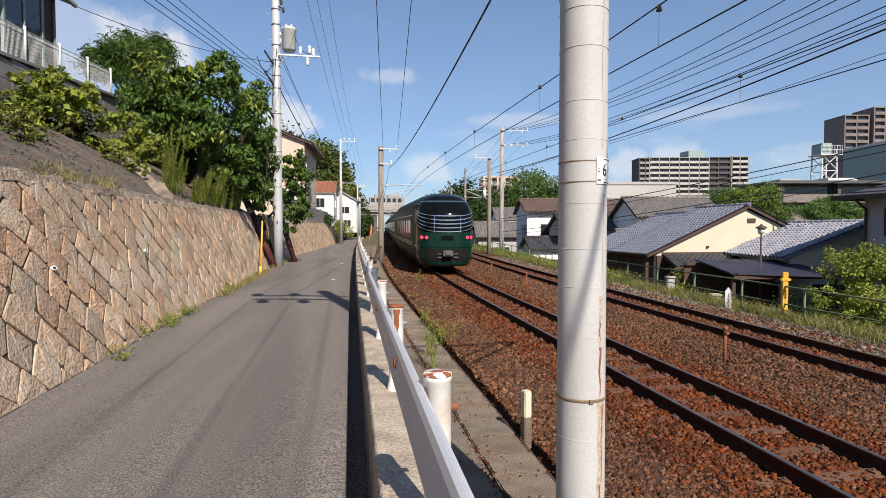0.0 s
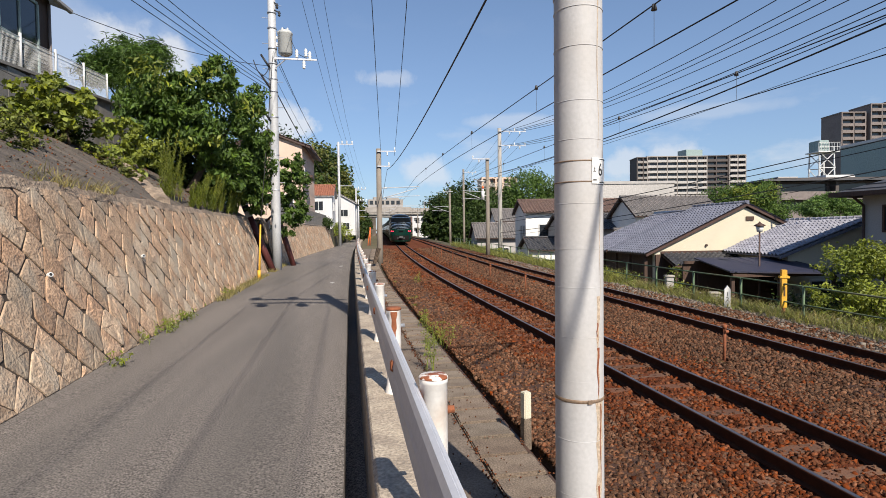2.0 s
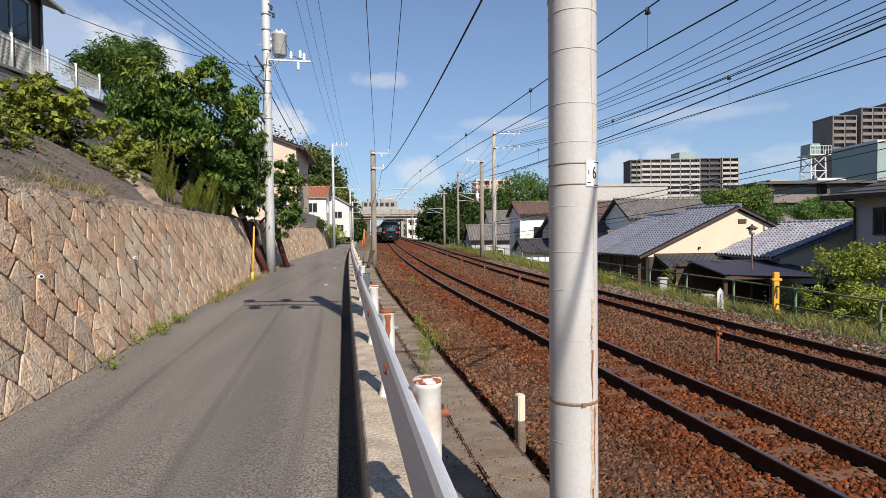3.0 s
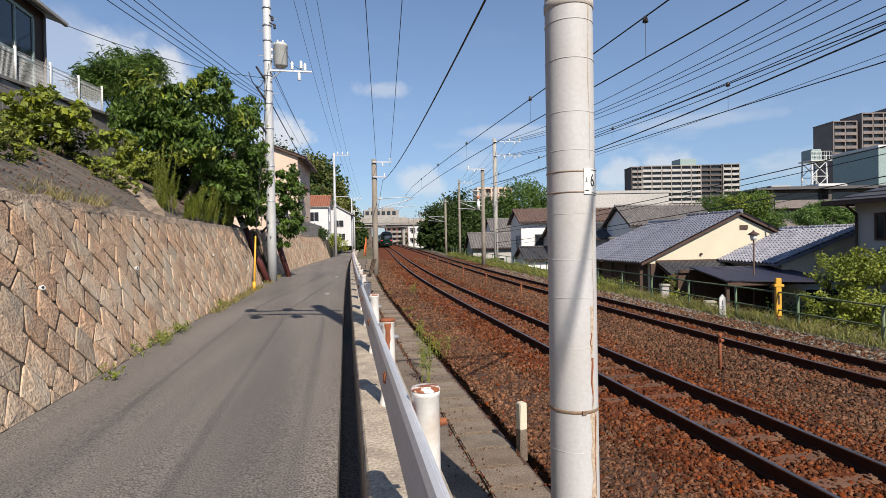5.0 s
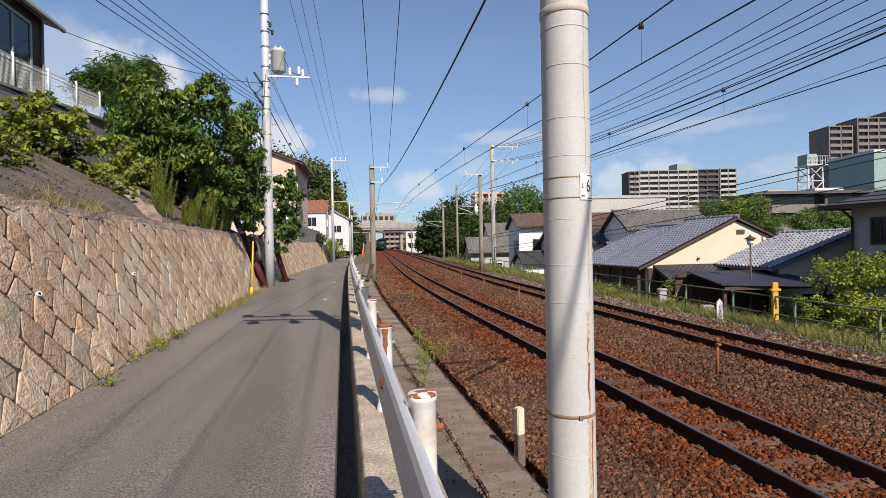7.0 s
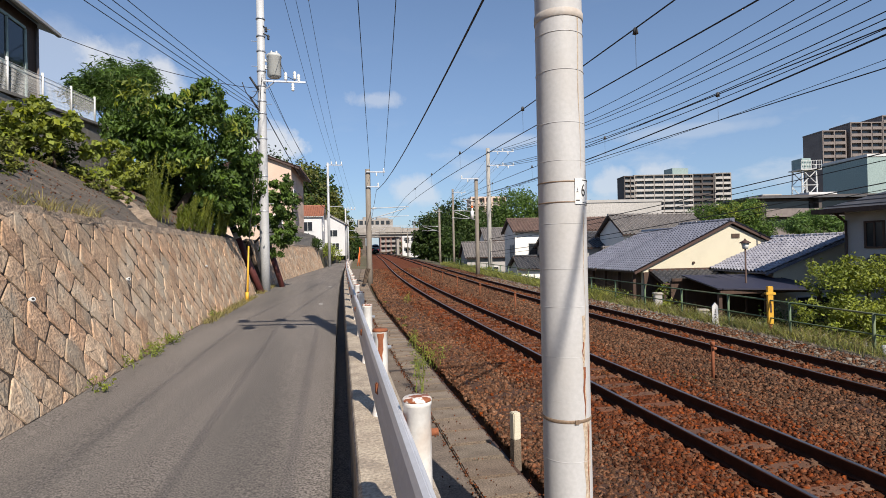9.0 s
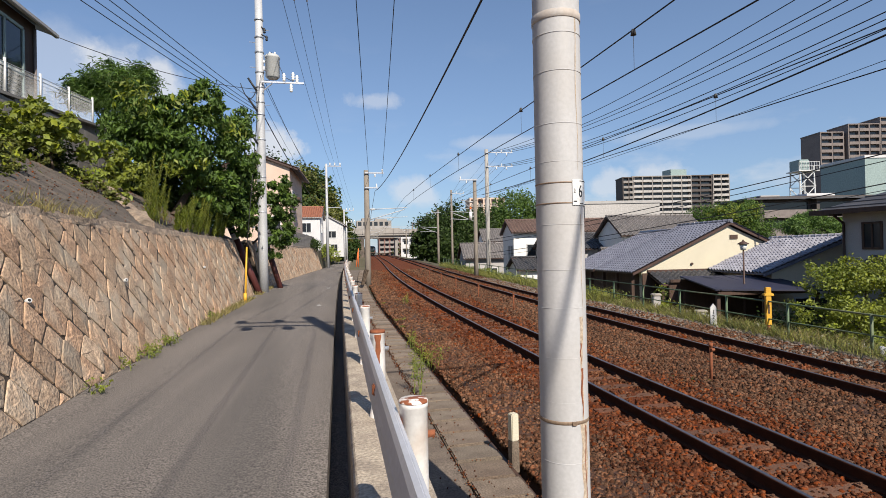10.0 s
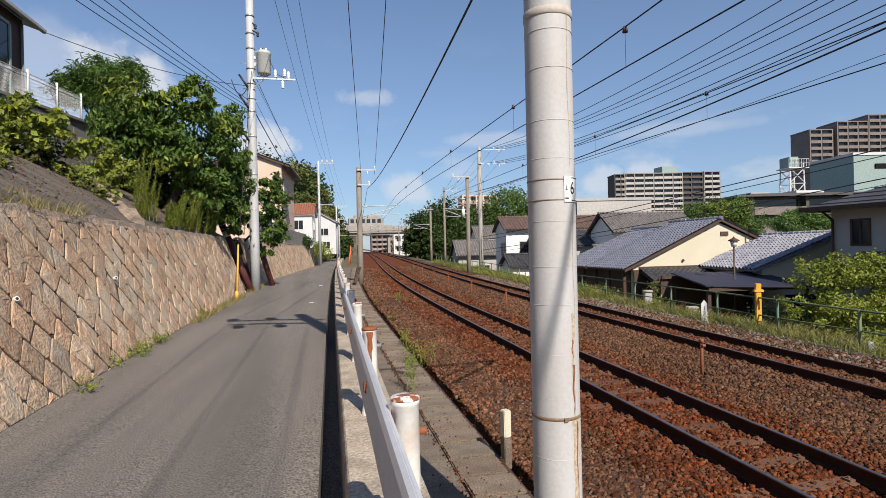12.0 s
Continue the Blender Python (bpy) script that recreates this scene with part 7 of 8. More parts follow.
# embankment grass
sp = []
for y in frange(6, 70, 0.5):
    for o in (6.75, 7.05, 7.4, 7.8):
        v = along(y, o, -0.22)
        sp.append((v.x, v.y, v.z - max(0, o - 7.5) * 0.9, 0.3))
blades("embankment_grass", sp, 19000, 0.30, M["grass"], "yellow-green long grass on the embankment edge", 81, 0.010, 0.45)
blades("embankment_grass", sp, 13000, 0.40, M["straw"], "dry straw-coloured grass on the embankment edge", 82, 0.007, 0.5)
blades("embankment_grass", [s for s in sp if s[1] > 22], 9000, 0.55, M["grass"], "thick green grass farther along the embankment", 83, 0.02, 0.5)
tree("green weeds on the far embankment", tuple(along(33, 7.3, -0.4)), [(along(y, 7.2 + (y % 3) * .3, 0.0), (0.5, 1.2, 0.3), 160) for y in frange(19, 66, 2.6)], 0.13, M["leaf_light"], 0.02, 84, category="bush")

# plants in the yards
tree("dense yellow-green garden tree by the fence", (16.2, 14.6, LOW), [((15.9, 14.6, 0.32), (1.05, 0.95, 0.65), 2000), ((16.9, 14.4, 0.42), (1.1, 0.95, 0.7), 2000), ((15.2, 14.4, -0.8), (1.05, 0.9, 0.65), 2000), ((16.9, 13.9, -0.85), (1.2, 0.9, 0.6), 2000), ((15.9, 14.3, -1.6), (1.1, 0.9, 0.6), 1700), ((17.3, 13.6, -1.65), (1.2, 0.9, 0.7), 1800), ((18.2, 14.0, -0.3), (0.9, 0.9, 0.7), 1300)], 0.10, M["leaf_light"], 0.1, 91, lumps=10, extra=[((16.0, 14.2, 0.42), (0.9, 0.8, 0.4), 1400), ((17.0, 13.9, 0.48), (0.9, 0.8, 0.45), 1600), ((15.5, 13.9, -0.6), (0.8, 0.6, 0.4), 1000), ((16.8, 13.5, -0.6), (1.0, 0.6, 0.4), 1400), ((16.4, 13.4, -1.4), (1.3, 0.5, 0.4), 400)], slim=0.6, clump=0.34)
tree("small lime-green shrub by the house entrance", (13.9, 20.9, LOW), [((13.9, 20.9, -0.9), (0.45, 0.45, 0.6), 700)], 0.12, M["leaf_light"], 0.04, 92, category="bush")
# dark shrubs added to fill the yard with the trees' shade
tree("dark shrubs added by the carport for the shade under the trees", (13.8, 18.2, LOW), [((14.2, 16.3, -1.9), (0.9, 0.7, 0.7), 1100), ((15.6, 16.1, -1.6), (0.9, 0.7, 0.9), 1400), ((17.2, 15.8, -1.5), (1.0, 0.7, 1.0), 1400), ((17.5, 16.0, -1.3), (0.5, 0.6, 1.0), 700), ((13.6, 18.4, -1.9), (0.9, 0.8, 0.7), 900), ((15.2, 17.2, -1.9), (0.9, 0.7, 0.6), 700), ((12.9, 21.5, -2.0), (0.6, 1.4, 0.5), 700)], 0.14, M["leaf_dark"], 0.04, 93, category="bush")
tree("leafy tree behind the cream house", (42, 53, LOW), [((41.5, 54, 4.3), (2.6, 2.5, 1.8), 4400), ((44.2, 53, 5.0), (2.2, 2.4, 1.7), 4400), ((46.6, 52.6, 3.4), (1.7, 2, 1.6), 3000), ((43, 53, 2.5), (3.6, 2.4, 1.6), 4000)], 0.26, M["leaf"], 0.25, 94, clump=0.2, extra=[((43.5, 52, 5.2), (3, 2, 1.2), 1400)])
tree("rounded garden pine behind the annex", (39, 38.6, LOW), [((38.3, 38.9, 3.0), (1.2, 1.4, 0.7), 2400), ((39.8, 38.7, 3.55), (1.4, 1.4, 0.7), 2600), ((41.2, 38.4, 3.0), (1.1, 1.4, 0.7), 2300), ((39.8, 38.4, 2.4), (2.1, 1.4, 0.5), 1800)], 0.3, M["leaf_pine"], 0.2, 95, clump=0.22, slim=0.2)
for k, (c, r, n, mm) in enumerate((((19.5, 108, 4.5), (3.6, 5, 5.0), 3000, "leaf_dark"), ((24, 110, 6), (4.2, 5, 5.6), 3400, "leaf_dark"), ((28.5, 112, 5), (3.6, 5, 5), 2600, "leaf_dark"), ((18.5, 95, 2.5), (1.8, 4, 3.2), 1500, "leaf_dark"), ((22, 100, 1.5), (3.4, 4, 3.4), 1900, "leaf_dark"), ((34, 126, 5), (6, 7, 6.5), 4800, "leaf_dark"), ((44, 126, 8.5), (6.5, 7, 7.5), 6600, "leaf"), ((52, 124, 7), (6, 7, 6.5), 4600, "leaf_dark"), ((61, 122, 6.5), (5, 6, 6), 3400, "leaf"), ((36, 74, 1.5), (3, 4, 3), 1600, "leaf"))):
    tree("broad-crowned dark tree beyond the tracks" if mm == "leaf_dark" else "broad sunlit tree on the far rise", (c[0], c[1], LOW), [(c, r, n * 2), ((c[0] - r[0] * .6, c[1] - 1, c[2] - r[2] * .3), (r[0] * .6, r[1] * .6, r[2] * .6), n * 2 // 3), ((c[0] + r[0] * .6, c[1] - 1, c[2] - r[2] * .2), (r[0] * .6, r[1] * .6, r[2] * .6), n * 2 // 3)], 0.5, M[mm], 0.35, 100 + k, clump=0.15, per=30, slim=0.7)
for k, (x, y, z, n, h) in enumerate(((1.42, 9.3, -0.97, 7, 0.9), (2.05, 11.3, -0.98, 9, 0.55), (1.55, 10.4, -0.95, 5, 0.7), (1.9, 13.4, -0.92, 5, 0.5), (3.2, 24, -0.8, 5, 0.5))):
    weed("weed", "spindly green weed growing through the slab joint", (x, y, z), n, h, M["leaf_light"], 140 + k, 0.12 if k != 1 else 0.26, 0.05)
weed("weed", "low dark weed in the ballast", (6.6, 9.4, -1.2), 14, 0.16, M["leaf_dark"], 150, 0.3, 0.05)
for k in range(6):
    weed("weed", "tiny weed between the ballast stones", tuple(along(random.uniform(5.2, 30), random.uniform(-2.8, -2.3), -0.16)), 3, 0.1, M["leaf_light"], 160 + k, 0.06, 0.03)



# ---- far buildings ----
def slab_block(label, at, rz, w, d, h, floors, bays, wall_m, rail_m, glass_m="window", side=True):
    """A block of flats: each storey has a recessed balcony front towards local -y."""
    b = thing("apartment_building", label, "building", at, rz)
    bm = B()
    box(bm, -w / 2, w / 2, 1.2, d, 0, h)
    part("wall", bm, wall_m, b)
    fh = h / floors
    for i in range(bays + 1):
        x = -w / 2 + w * i / bays
        bm = B()
        box(bm, x - 0.25, x + 0.25, 0, 1.22, 0, h)
        part("fin", bm, wall_m, b)
    bm = B()
    box(bm, -w / 2 - .25, w / 2 + .25, 0, d, h, h + 0.5)
    part("parapet", bm, wall_m, b)
    for i in range(floors):
        for j in range(bays):
            x0, x1 = -w / 2 + w * j / bays + 0.3, -w / 2 + w * (j + 1) / bays - 0.3
            bm = B()
            box(bm, x0, x1, -0.15, 0.05, i * fh, i * fh + fh * 0.44)
            box(bm, x0, x1, 0.0, 1.2, i * fh, i * fh + 0.2)
            part("balcony", bm, rail_m, b)
            bm = B()
            box(bm, x0 + 0.5, x1 - 0.5, 1.1, 1.18, i * fh + 0.25, i * fh + fh * 0.86)
            part("window", bm, M[glass_m], b)
    return b


slab_block("tall beige apartment block with rows of balconies", (182, 274, 3), -10.2, 33, 14, 38.4, 13, 6, M["apt_wall"], M["apt_white"])
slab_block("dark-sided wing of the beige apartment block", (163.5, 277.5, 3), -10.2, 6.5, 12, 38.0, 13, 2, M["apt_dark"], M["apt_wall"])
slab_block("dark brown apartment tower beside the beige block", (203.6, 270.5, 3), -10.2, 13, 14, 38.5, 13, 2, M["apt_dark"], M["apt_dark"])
slab_block("beige end of the brown apartment tower", (215, 268, 3), -10.2, 9, 14, 38.8, 13, 2, M["apt_wall"], M["apt_white"])
bm = B()
box(bm, 187.5, 197.5, 274, 282, 41, 45.5)
tagged(part("roof_house", bm, M["mint"]), "pale roof plant room of the apartment block", "plant room")
slab_block("brown-grey high-rise with curved balconies", (234, 216, -2), -10.2, 11, 14, 56.5, 18, 2, M["apt_rose"], M["apt_rose"])
slab_block("brown-grey high-rise wing with balconies", (248.5, 212.5, -2), -10.2, 15, 14, 60, 19, 3, M["apt_rose"], M["apt_rose"])
slab_block("brown-grey high-rise main wing with balconies", (267, 209, -2), -10.2, 22, 14, 63, 20, 4, M["apt_rose"], M["apt_rose"])
slab_block("low grey office slab with dark window bands", (76, 68.0, LOW), -10, 26, 12, 11.0, 4, 3, M["apt_dark"], M["apt_rose"])


def office_roof():
    t = thing("roof_store", "white flat-roofed plant rooms on the office slab", "plant room", (74, 71, 8.5), -10)
    bm = B()
    box(bm, -9, -6, 0, 5, 0, 0.7)
    part("wall", bm, M["plaster_grey"], t)
    bm = B()
    box(bm, -1, 3.5, 1, 5, 0, 1.0)
    part("wall", bm, M["siding"], t)
    bm = B()
    box(bm, -13.2, 13.2, -3.4, 6, -0.2, 0.05)
    part("roof_edge", bm, M["tile_dark"], t, "dark parapet edge")
    return t


office_roof()
t = thing("hall", "mint green windowless hall behind the office", "building", (125, 100.8, LOW), -10)
bm = B()
box(bm, -6, 12, 0, 14, 0, 24)
part("wall", bm, M["mint"], t)
bm = B()
box(bm, -6.2, 12.2, -0.2, 14.2, 23.6, 24.2)
part("parapet", bm, M["siding"], t)
bm = B()
box(bm, -1, 3, -0.3, -0.05, 20.6, 21.6)
part("louvre", bm, M["under"], t, "dark louvre")


def water_tower():
    t = thing("roof_tower", "white steel lattice tower with a tank platform", "tower", (95.8, 95.5, 10), -10)
    for sx in (-1.8, 1.8):
        for sy in (-1.8, 1.8):
            bm = B()
            rod(bm, (sx, sy, -13), (sx * 0.8, sy * 0.8, 7.6), 0.16, seg=6)
            part("leg", bm, M["fence_white"], t)
    for z0, z1 in ((0, 3.4), (3.4, 6.6)):
        for sy in (-1.6, 1.6):
            bm = B()
            rod(bm, (-1.7, sy, z0), (1.6, sy, z1), 0.09, seg=5), rod(bm, (1.7, sy, z0), (-1.6, sy, z1), 0.09, seg=5), rod(bm, (-1.7, sy, z1), (1.7, sy, z1), 0.09, seg=5)
            part("brace", bm, M["fence_white"], t)
    bm = B()
    box(bm, -2.0, 2.3, -2.0, 2.0, 6.5, 6.7)
    for i in range(9):
        box(bm, -2.0 + i * 0.53, -1.94 + i * 0.53, -2.0, -1.94, 6.7, 8.4)
    box(bm, -2.0, 2.3, -2.0, -1.94, 7.5, 7.56), box(bm, -2.0, 2.3, -2.0, -1.94, 8.35, 8.42)
    part("platform", bm, M["fence_white"], t)
    bm = B()
    box(bm, -1.6, 0.4, -1.6, 1.6, 6.7, 8.9, bevel=0.1)
    part("tank", bm, M["mint"], t, "grey-green tank")
    return t


water_tower()
t = thing("shed", "long pale windowless shed with a shallow roof", "building", (64, 111.5, LOW), -10)
bm = B()
prism(bm, [(-8.5, 0, 0), (8.5, 0, 0), (8.5, 0, 14.2), (-8.5, 0, 14.6)], (0, 14, 0))
part("wall", bm, M["apt_white"], t)
bm = B()
box(bm, -8.7, 8.7, -0.2, 14.2, 14.3, 14.9)
part("roof_edge", bm, M["plaster_grey"], t)
slab_block("cream flats on the wooded rise", (49, 168, 5.6), -5, 11, 10, 12.6, 5, 5, M["pink"], M["apt_wall"])
slab_block("rose-brown flats beyond the bridge", (34, 315, -1), 0, 15, 12, 11, 4, 5, M["brick_far"], M["apt_wall"])
slab_block("white flats beyond the bridge", (41, 240, -1), 0, 12, 10, 9, 3, 4, M["siding"], M["apt_white"])


def bridge():
    b = thing("road_bridge", "concrete road bridge crossing over the railway", "bridge", (0, 0, 0))
    bm = B()
    box(bm, -8, 62, 176, 186, 7.3, 8.0)
    part("deck", bm, M["bridge"], b)
    bm = B()
    box(bm, -8, 62, 175.8, 176.1, 7.9, 9.3)
    part("parapet", bm, M["bridge"], b, "pale parapet")
    for i in range(28):
        bm = B()
        box(bm, -8 + i * 2.5, -7.8 + i * 2.5, 175.6, 176.3, 7.9, 9.45)
        part("parapet_post", bm, M["bridge"], b)
    bm = B()
    for z in (9.7, 10.1):
        box(bm, -8, 62, 175.9, 175.98, z, z + 0.07)
    part("handrail", bm, M["galv"], b)
    for y in (177, 179.5, 182, 184.5):
        bm = B()
        box(bm, -8, 62, y - 0.3, y + 0.3, 6.5, 7.32)
        part("girder", bm, M["bridge"], b, "shaded girder")
    bm = B()
    box(bm, -8, tx(180) - 4.2, 177, 185, -3, 6.52)
    part("abutment", bm, M["slope"], b, "dark stained concrete abutment")
    for x in (24.5, 38):
        bm = B()
        box(bm, x - 0.7, x + 0.7, 177, 185, -3, 6.52, bevel=0.05)
        part("pier", bm, M["bridge"], b, "concrete pier")
    return b


bridge()
slab_block("small white house under the road bridge", (23.6, 170, -0.2), -4, 4.4, 4, 6.2, 2, 2, M["siding"], M["siding"])
tree("dark greenery beyond the road bridge", (20, 232, 0), [((x, 230 + (x % 7), 2.0 + (x % 5) * 0.4), (4.5, 4, 3.6), 700) for x in (-6, 0, 5, 31, 37, 43, 49, 55)], 1.0, M["leaf_dark"], 0.3, 130, clump=0.2, per=30, slim=0.7)
t = thing("building", "brownish low building behind the bridge", "building", (15, 205, 0))
bm = B()
box(bm, -6, 7, 0, 8, 9.5, 13.9), box(bm, -9, 10, -1, 9, 9.0, 11.0), box(bm, -4, -1, 1, 6, 13.9, 14.9), box(bm, 1, 5.5, 1, 6, 13.9, 14.6)
part("wall", bm, M["bridge"], t)
bm = B()
for i in range(6):
    box(bm, -5.5 + i * 2, -4.2 + i * 2, -0.1, 0.05, 12, 13.4)
part("window_row", bm, M["window"], t)
for x in (-8, 9):
    bm = B()
    box(bm, x - .5, x + .5, 2, 6, -3, 9.0)
    part("support", bm, M["bridge"], t)


# ---- railway masts and wires ----
def mast(label, at, h, m, r, arms, brackets, group="railway masts"):
    """arms: (height, reach to each side); brackets: (height, towards x)."""
    p = thing("railway_mast", label, "mast", at, 0, group)
    bm = B()
    lathe(bm, ((r * 1.12, -0.6), (r, 2.0), (r * 0.86, h)), seg=18)
    part("shaft", bm, M[m], p)
    for z, x0, x1 in arms:
        bm = B()
        box(bm, x0, x1, -0.24 - 0.03, -0.18, z - 0.04, z + 0.04)
        a = part("cross_arm", bm, M["galv"], p)
        for k in range(max(1, int(abs(x1 - x0) / 0.55))):
            x = x1 - 0.08 * math.copysign(1, x1) - math.copysign(1, x1) * 0.5 * k if abs(x1) > abs(x0) else x0 + 0.08 + 0.5 * k
            bm = B()
            lathe(bm, ((0.03, 0), (0.06, 0.05), (0.03, 0.1), (0.06, 0.15), (0.03, 0.24)), (x, -0.22, z + 0.03 if k % 2 == 0 else z - 0.28), 9)
            part("insulator", bm, M["porcelain"], a)
    for z, x in brackets:
        bm = B()
        rod(bm, (0, 0, z), (x, 0, z + 0.12), 0.03, seg=7), rod(bm, (0, 0, z - 0.75), (x * 0.93, 0, z), 0.03, seg=7)
        rod(bm, (x * 0.2, 0, z - 0.6), (x, 0, z - 0.5), 0.022, seg=6)
        br = part("bracket", bm, M["pole_steel"], p, "catenary bracket")
        bm = B()
        s = math.copysign(1, x)
        for k in range(5):
            rod(bm, (s * (0.25 + 0.06 * k), 0, z + 0.005 * k), (s * (0.28 + 0.06 * k), 0, z + 0.005 * k), 0.075, seg=10)
        part("insulator", bm, M["porcelain"], br)
    return p


mast("weathered concrete catenary mast on the bank beside the lane", (2.38, 37.0, -0.85), 7.95, "pole_old", 0.19, ((7.75, -0.1, 1.15), (6.75, -0.1, 0.75)), ((5.3, 2.75),))
mast("concrete catenary mast beside the far track", (11.76, 43.8, -0.6), 8.1, "pole_old", 0.17, ((8.0, -1.35, 0.15),), ((5.3, -2.1), (6.2, -1.2)))
mast("tall grey line mast with two arms", (14.2, 48.5, -0.9), 11.8, "pole_grey", 0.20, ((11.5, -0.1, 2.45), (10.2, -0.1, 2.45)), ())
for y, o in ((78, 7.4), (112, 7.6), (150, 7.8)):
    v = along(y, o, -0.3)
    mast("distant catenary mast beside the far track", tuple(v), 8.0, "pole_old", 0.17, ((7.6, -1.0, 0.4),), ((5.4, -2.6),))
    mast("distant slim line mast with arms", (v.x + 1.4, v.y - 3, v.z), 10.5 if y < 100 else 9.5, "pole_old", 0.16, ((10.0 if y < 100 else 9, -0.1, 1.8),), ())
for y in (84, 122):
    v = along(y, -2.9, -0.3)
    mast("distant catenary mast beside the near track", tuple(v), 7.4, "pole_old", 0.16, ((7.0, -0.1, 1.0),), ((5.3, 2.6),))
bm = B()
rod(bm, (11.3, 43.55, 4.1), (11.3, 43.55, 4.75), 0.13, seg=14), rod(bm, (11.3, 43.55, 4.75), (11.3, 43.55, 5.0), 0.10, 0.06, 12)
rod(bm, (11.3, 43.55, 4.4), (11.7, 43.8, 4.4), 0.03, seg=6)
lamp = tagged(part("warning_lamp", bm, M["sign"]), "white cylinder lamp with a red cap fixed to the mast", "lamp")
bm = B()
rod(bm, (11.3, 43.55, 4.98), (11.3, 43.55, 5.16), 0.115, 0.06, 12)
part("cap", bm, M["orange"], lamp, "red cap")


def catenary(off, ys, wires):
    """Contact wire and messenger with droppers over one track."""
    for dz, r, s, nm in wires:
        pts = []
        for a, b in zip(ys, ys[1:]):
            for i in range(12):
                t = i / 12
                y = a + (b - a) * t
                v = along(y, off, dz)
                pts.append(v - Vector((0, 0, 4 * s * t * (1 - t))))
        tube(nm, pts, r, M["black"], "thin dark overhead " + nm.replace("_", " ") + " of the railway", "wire", group="overhead wires")


for off in (0.0, FAR):
    catenary(off, (-20, 5, 41, 80, 118, 160), ((5.34, 0.011, 0.0, "contact_wire"), (6.06, 0.012, 0.15, "messenger_wire")))
for off, ys in ((0.0, (8.2, 13.5, 20.5, 27, 34)), (FAR, (11.5, 17.0, 24, 31))):
    for y in ys:
        v = along(y, off, 5.36)
        bm = B()
        rod(bm, v, v + Vector((0, 0, 0.66)), 0.004, seg=5)
        rod(bm, v + Vector((0, 0, 0.56)), v + Vector((0, 0, 0.66)), 0.05, 0.03, 8)
        tagged(part("dropper", bm, M["copper"]), "thin dropper with a clamp on the overhead wire", "dropper", "droppers")


def wire(p0, p1, s, r, m="black", label="thin dark overhead line across the sky", n=20):
    tube("overhead_line", sag(p0, p1, s, n), r, M[m], label, "wire", None, "overhead lines")


# lines from the pole by the guardrail to the lane-side mast, and on behind it
wire((0.06, 3.9, 7.4), (2.55, 37.0, 6.65), 0.15, 0.010)
wire((0.88, 3.8, 7.4), (3.45, 37.0, 6.65), 0.15, 0.010)
wire((0.06, 3.9, 7.4), (0.35, -30, 7.4), 0.1, 0.008)
wire((0.88, 3.8, 7.4), (1.2, -30, 7.4), 0.1, 0.008)
wire((1.64, 3.6, 7.3), (1.75, -30, 7.3), 0.1, 0.008)
# added out of view, aligned so its shadow slants down the concrete pole
wire((2.56, 3.6, 5.4), (3.45, -9.0, 7.25), 0.0, 0.022, label="unseen cable added to cast the slanting shadow on the pole", n=4)
wire((1.80, 3.6, 4.55), (2.95, 37.0, 5.7), 0.45, 0.016, label="thick black cable hanging from the concrete pole")
wire((2.95, 37.0, 5.7), (2.45, 37.0, 3.0), 0.0, 0.014, n=4)
wire((2.55, 37.0, 6.65), tuple(along(84, -2.4, 6.4)), 0.4, 0.008)


def span(x, a, b, c, r, label="thin dark overhead line across the sky"):
    """A line beside the far track whose height is given where it is 48.3, 20 and -4 m along."""
    k = np.polyfit((48.3, 20.0, -4.0), (a, b, c), 2)
    tube("overhead_line", [(x, y, float(np.polyval(k, y))) for y in frange(-4, 48.3, 2.0)], r, M["black"], label, "wire", None, "overhead lines")


# high lines on the line mast's upper and lower arms, the feeder and a thin wire
for x, a, b, c in ((14.5, 10.6, 9.06, 10.6), (15.1, 10.65, 8.80, 10.2), (15.6, 10.65, 8.80, 10.1), (16.25, 10.65, 8.76, 10.0), (14.6, 9.30, 7.50, 8.6), (15.2, 9.30, 7.54, 8.7), (15.8, 9.30, 7.50, 8.8)):
    span(x, a, b, c, 0.016)
span(13.7, 6.7, 6.38, 7.5, 0.026, "thick feeder cable beside the far track")
span(13.1, 6.6, 5.75, 6.3, 0.008)
for x, z in ((14.6, 10.75), (15.5, 10.75), (16.5, 10.75), (14.9, 9.4), (16.0, 9.3)):
    v = along(75, 8.8 + (x - 14.6) * 0.7, 0)
    wire((x, 48.3, z), (v.x, v.y, 9.6 if z > 10 else 8.6), 0.7, 0.010)
for x, z in ((10.45, 7.3), (11.2, 7.3)):
    v = along(78, 6.6, 0)
    wire((x, 43.6, z), (v.x, v.y, 7.0), 0.4, 0.010)
# service lines before the houses
for z0, z1, r in ((2.5, 5.35, 0.024), (2.2, 5.05, 0.018), (1.3, 4.15, 0.024), (1.0, 3.88, 0.014)):
    a, b = Vector((14.17, 48.3, z0)), Vector((21.6, 18.65, z1))
    wire(a, a + (b - a) * 1.5, 0.45, r, label="thick black service cable across the house fronts")
# lane lines
for dx in (0.55, 1.0, 1.5):
    wire((-2.66 + dx + 0.4, 22.5, 11.7), (-0.45 + dx - 0.1, 59.4, 11.15), 0.5, 0.009)
    wire((-2.66 + dx + 0.4, 22.5, 11.7), (-3.0 + dx, -16, 11.4), 0.5, 0.009)
    wire((-0.45 + dx, 59.4, 11.1), (1.9 + dx, 86, 8.5), 0.3, 0.009)
for z, x in ((7.1, -4.61), (7.22, -4.50), (7.34, -4.37), (7.5, -4.25)):
    a, b = Vector((-2.72, 22.6, z)), Vector((x, 15.4, z + 0.2))
    wire(a, a + (b - a) * 2.7, 0.25, 0.010)
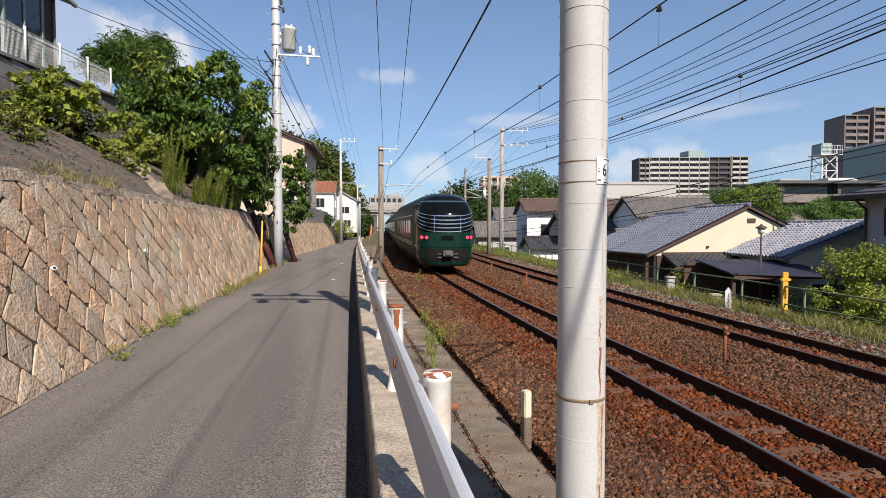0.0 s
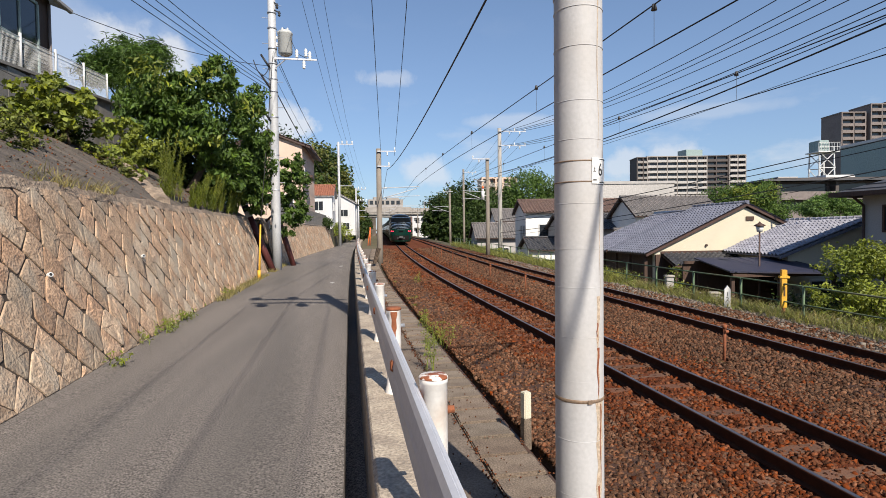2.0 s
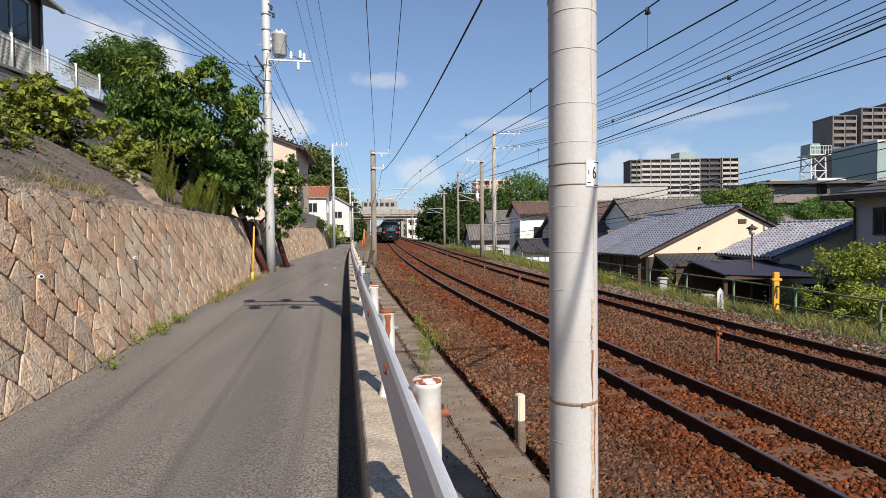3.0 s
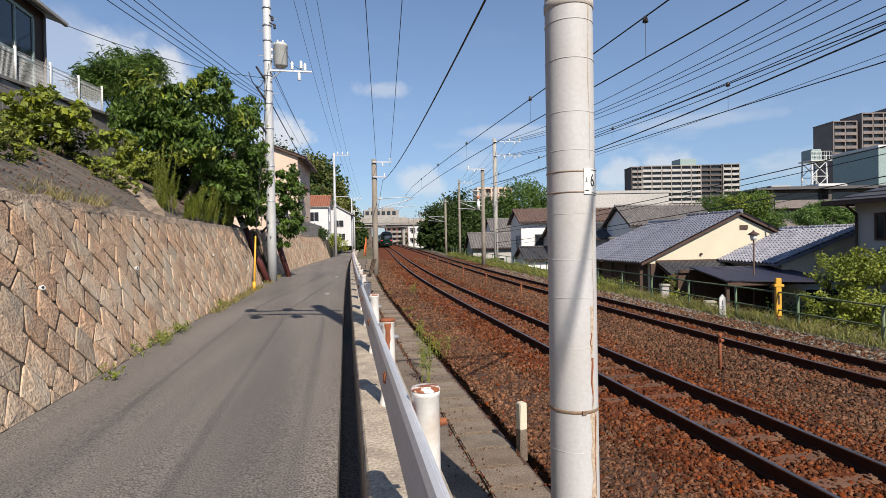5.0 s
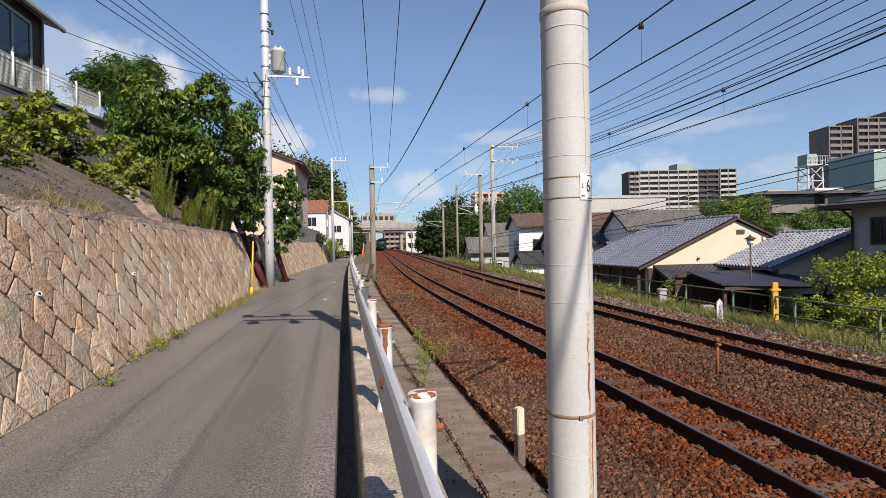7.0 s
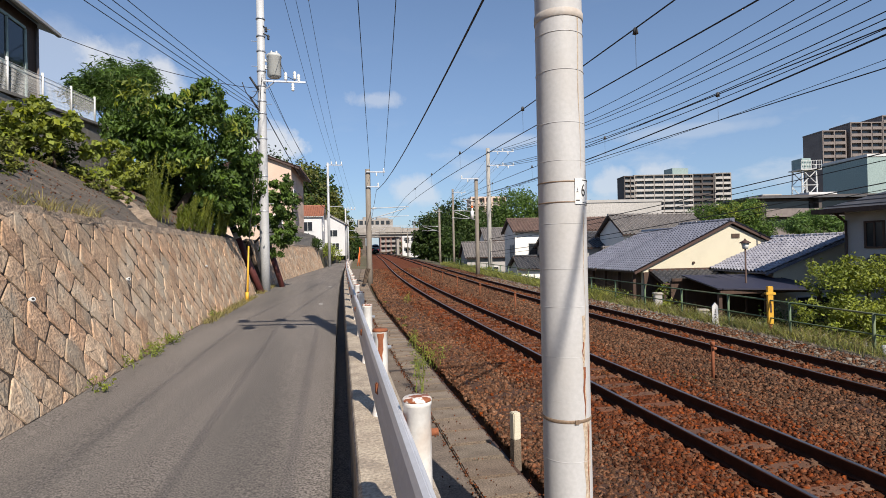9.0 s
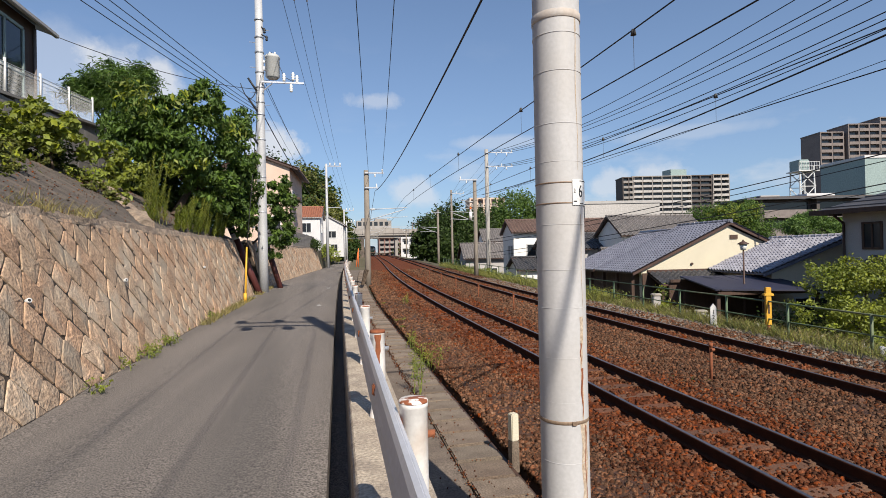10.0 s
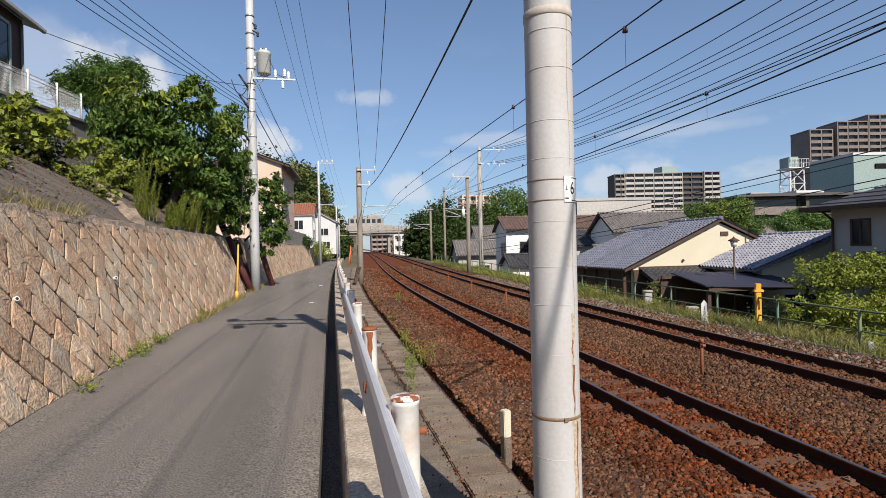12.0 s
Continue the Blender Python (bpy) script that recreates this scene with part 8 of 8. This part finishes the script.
wire((-2.85, 22.6, 8.1), (-7.98, 18.3, 8.2), 0.25, 0.011, label="black service cable to the terrace house")
wire((-2.5, 22.7, 7.0), (-0.45, 59.4, 6.0), 0.6, 0.022, label="thick black telephone cable along the lane")
wire((-2.5, 22.7, 8.3), (-0.45, 59.4, 8.6), 0.7, 0.008)
wire((-2.45, 22.7, 8.4), (-0.3, 59.4, 8.5), 1.0, 0.012)
wire((-2.5, 22.7, 7.5), (-0.45, 59.4, 7.5), 0.8, 0.008)
# loops of cable on the utility pole
tube("cable_loop", sag((-3.35, 22.4, 8.25), (-2.75, 22.5, 8.1), 0.5, 10), 0.018, M["black"], "black slack cable loop on the utility pole", "cable")
tube("pole_lead", [(-2.2, 22.55, 9.6), (-1.95, 22.5, 9.2), (-1.7, 22.5, 8.6), (-1.3, 22.5, 8.4)], 0.012, M["black"], "black lead from the transformer", "cable")
tube("bead_chain", [(-2.95, 22.3, 7.0), (-2.98, 22.3, 2.2)], 0.008, M["black"], "thin cord with white floats down the utility pole", "cable")
for z in (5.35, 3.35, 2.6):
    bm = B()
    bmesh.ops.create_icosphere(bm, subdivisions=2, radius=0.065, matrix=Matrix.Translation((-2.97, 22.28, z)))
    tagged(part("float_ball", bm, M["porcelain"], None, "", True), "white plastic float on the pole's cord", "float", "floats")

# clutter along the guardrail's far end
for k, (x, y, rz) in enumerate(((1.75, 33.5, 14), (1.85, 34.6, 18))):
    b = thing("board_stack", "weathered brown timber boards leaning by the guardrail", "boards", (x, y, -0.45), rz)
    for i in range(3):
        bm = B()
        box(bm, -0.02, 0.02, -0.10, 0.10, 0, 0.95, pose(0.05 * i, 0, 0, 0, 14 + i * 3, 0))
        part("board", bm, M["bark"], b)
bm = B()
rod(bm, (2.85, 62, 0.0), (2.9, 62, 2.1), 0.06, 0.05, 10)
rod(bm, (2.6, 61.6, 0.0), (2.85, 62, 1.7), 0.05, 0.04, 8)
tagged(part("orange_barrier", bm, M["orange"]), "orange plastic works post by the guardrail", "barrier")

# marks on the lane
for k, (x, y, r) in enumerate(((-1.55, 5.6, 0.02), (-0.35, 16.0, 0.08), (-0.9, 17.2, 0.05), (-0.15, 24, 0.1))):
    bm = B()
    bmesh.ops.create_icosphere(bm, subdivisions=1, radius=r, matrix=Matrix.Translation((x, y, 0.012)) @ Matrix.Diagonal((1, 1.4, 0.16, 1)))
    tagged(part("litter", bm, M["sign"]), "pale scrap of litter lying on the lane", "litter")

stone_wall("wall_near", WALL_Y0, WALL_Y1, wall_point, 2.1, wall_point, "rough brown stone retaining wall in slanting courses", 300)
lane_verge()
stone_wall("wall_behind", -12.0, 2.49, wall_point, 2.1, wall_point, "brown stone retaining wall along the lane's near end", 0)

motions()
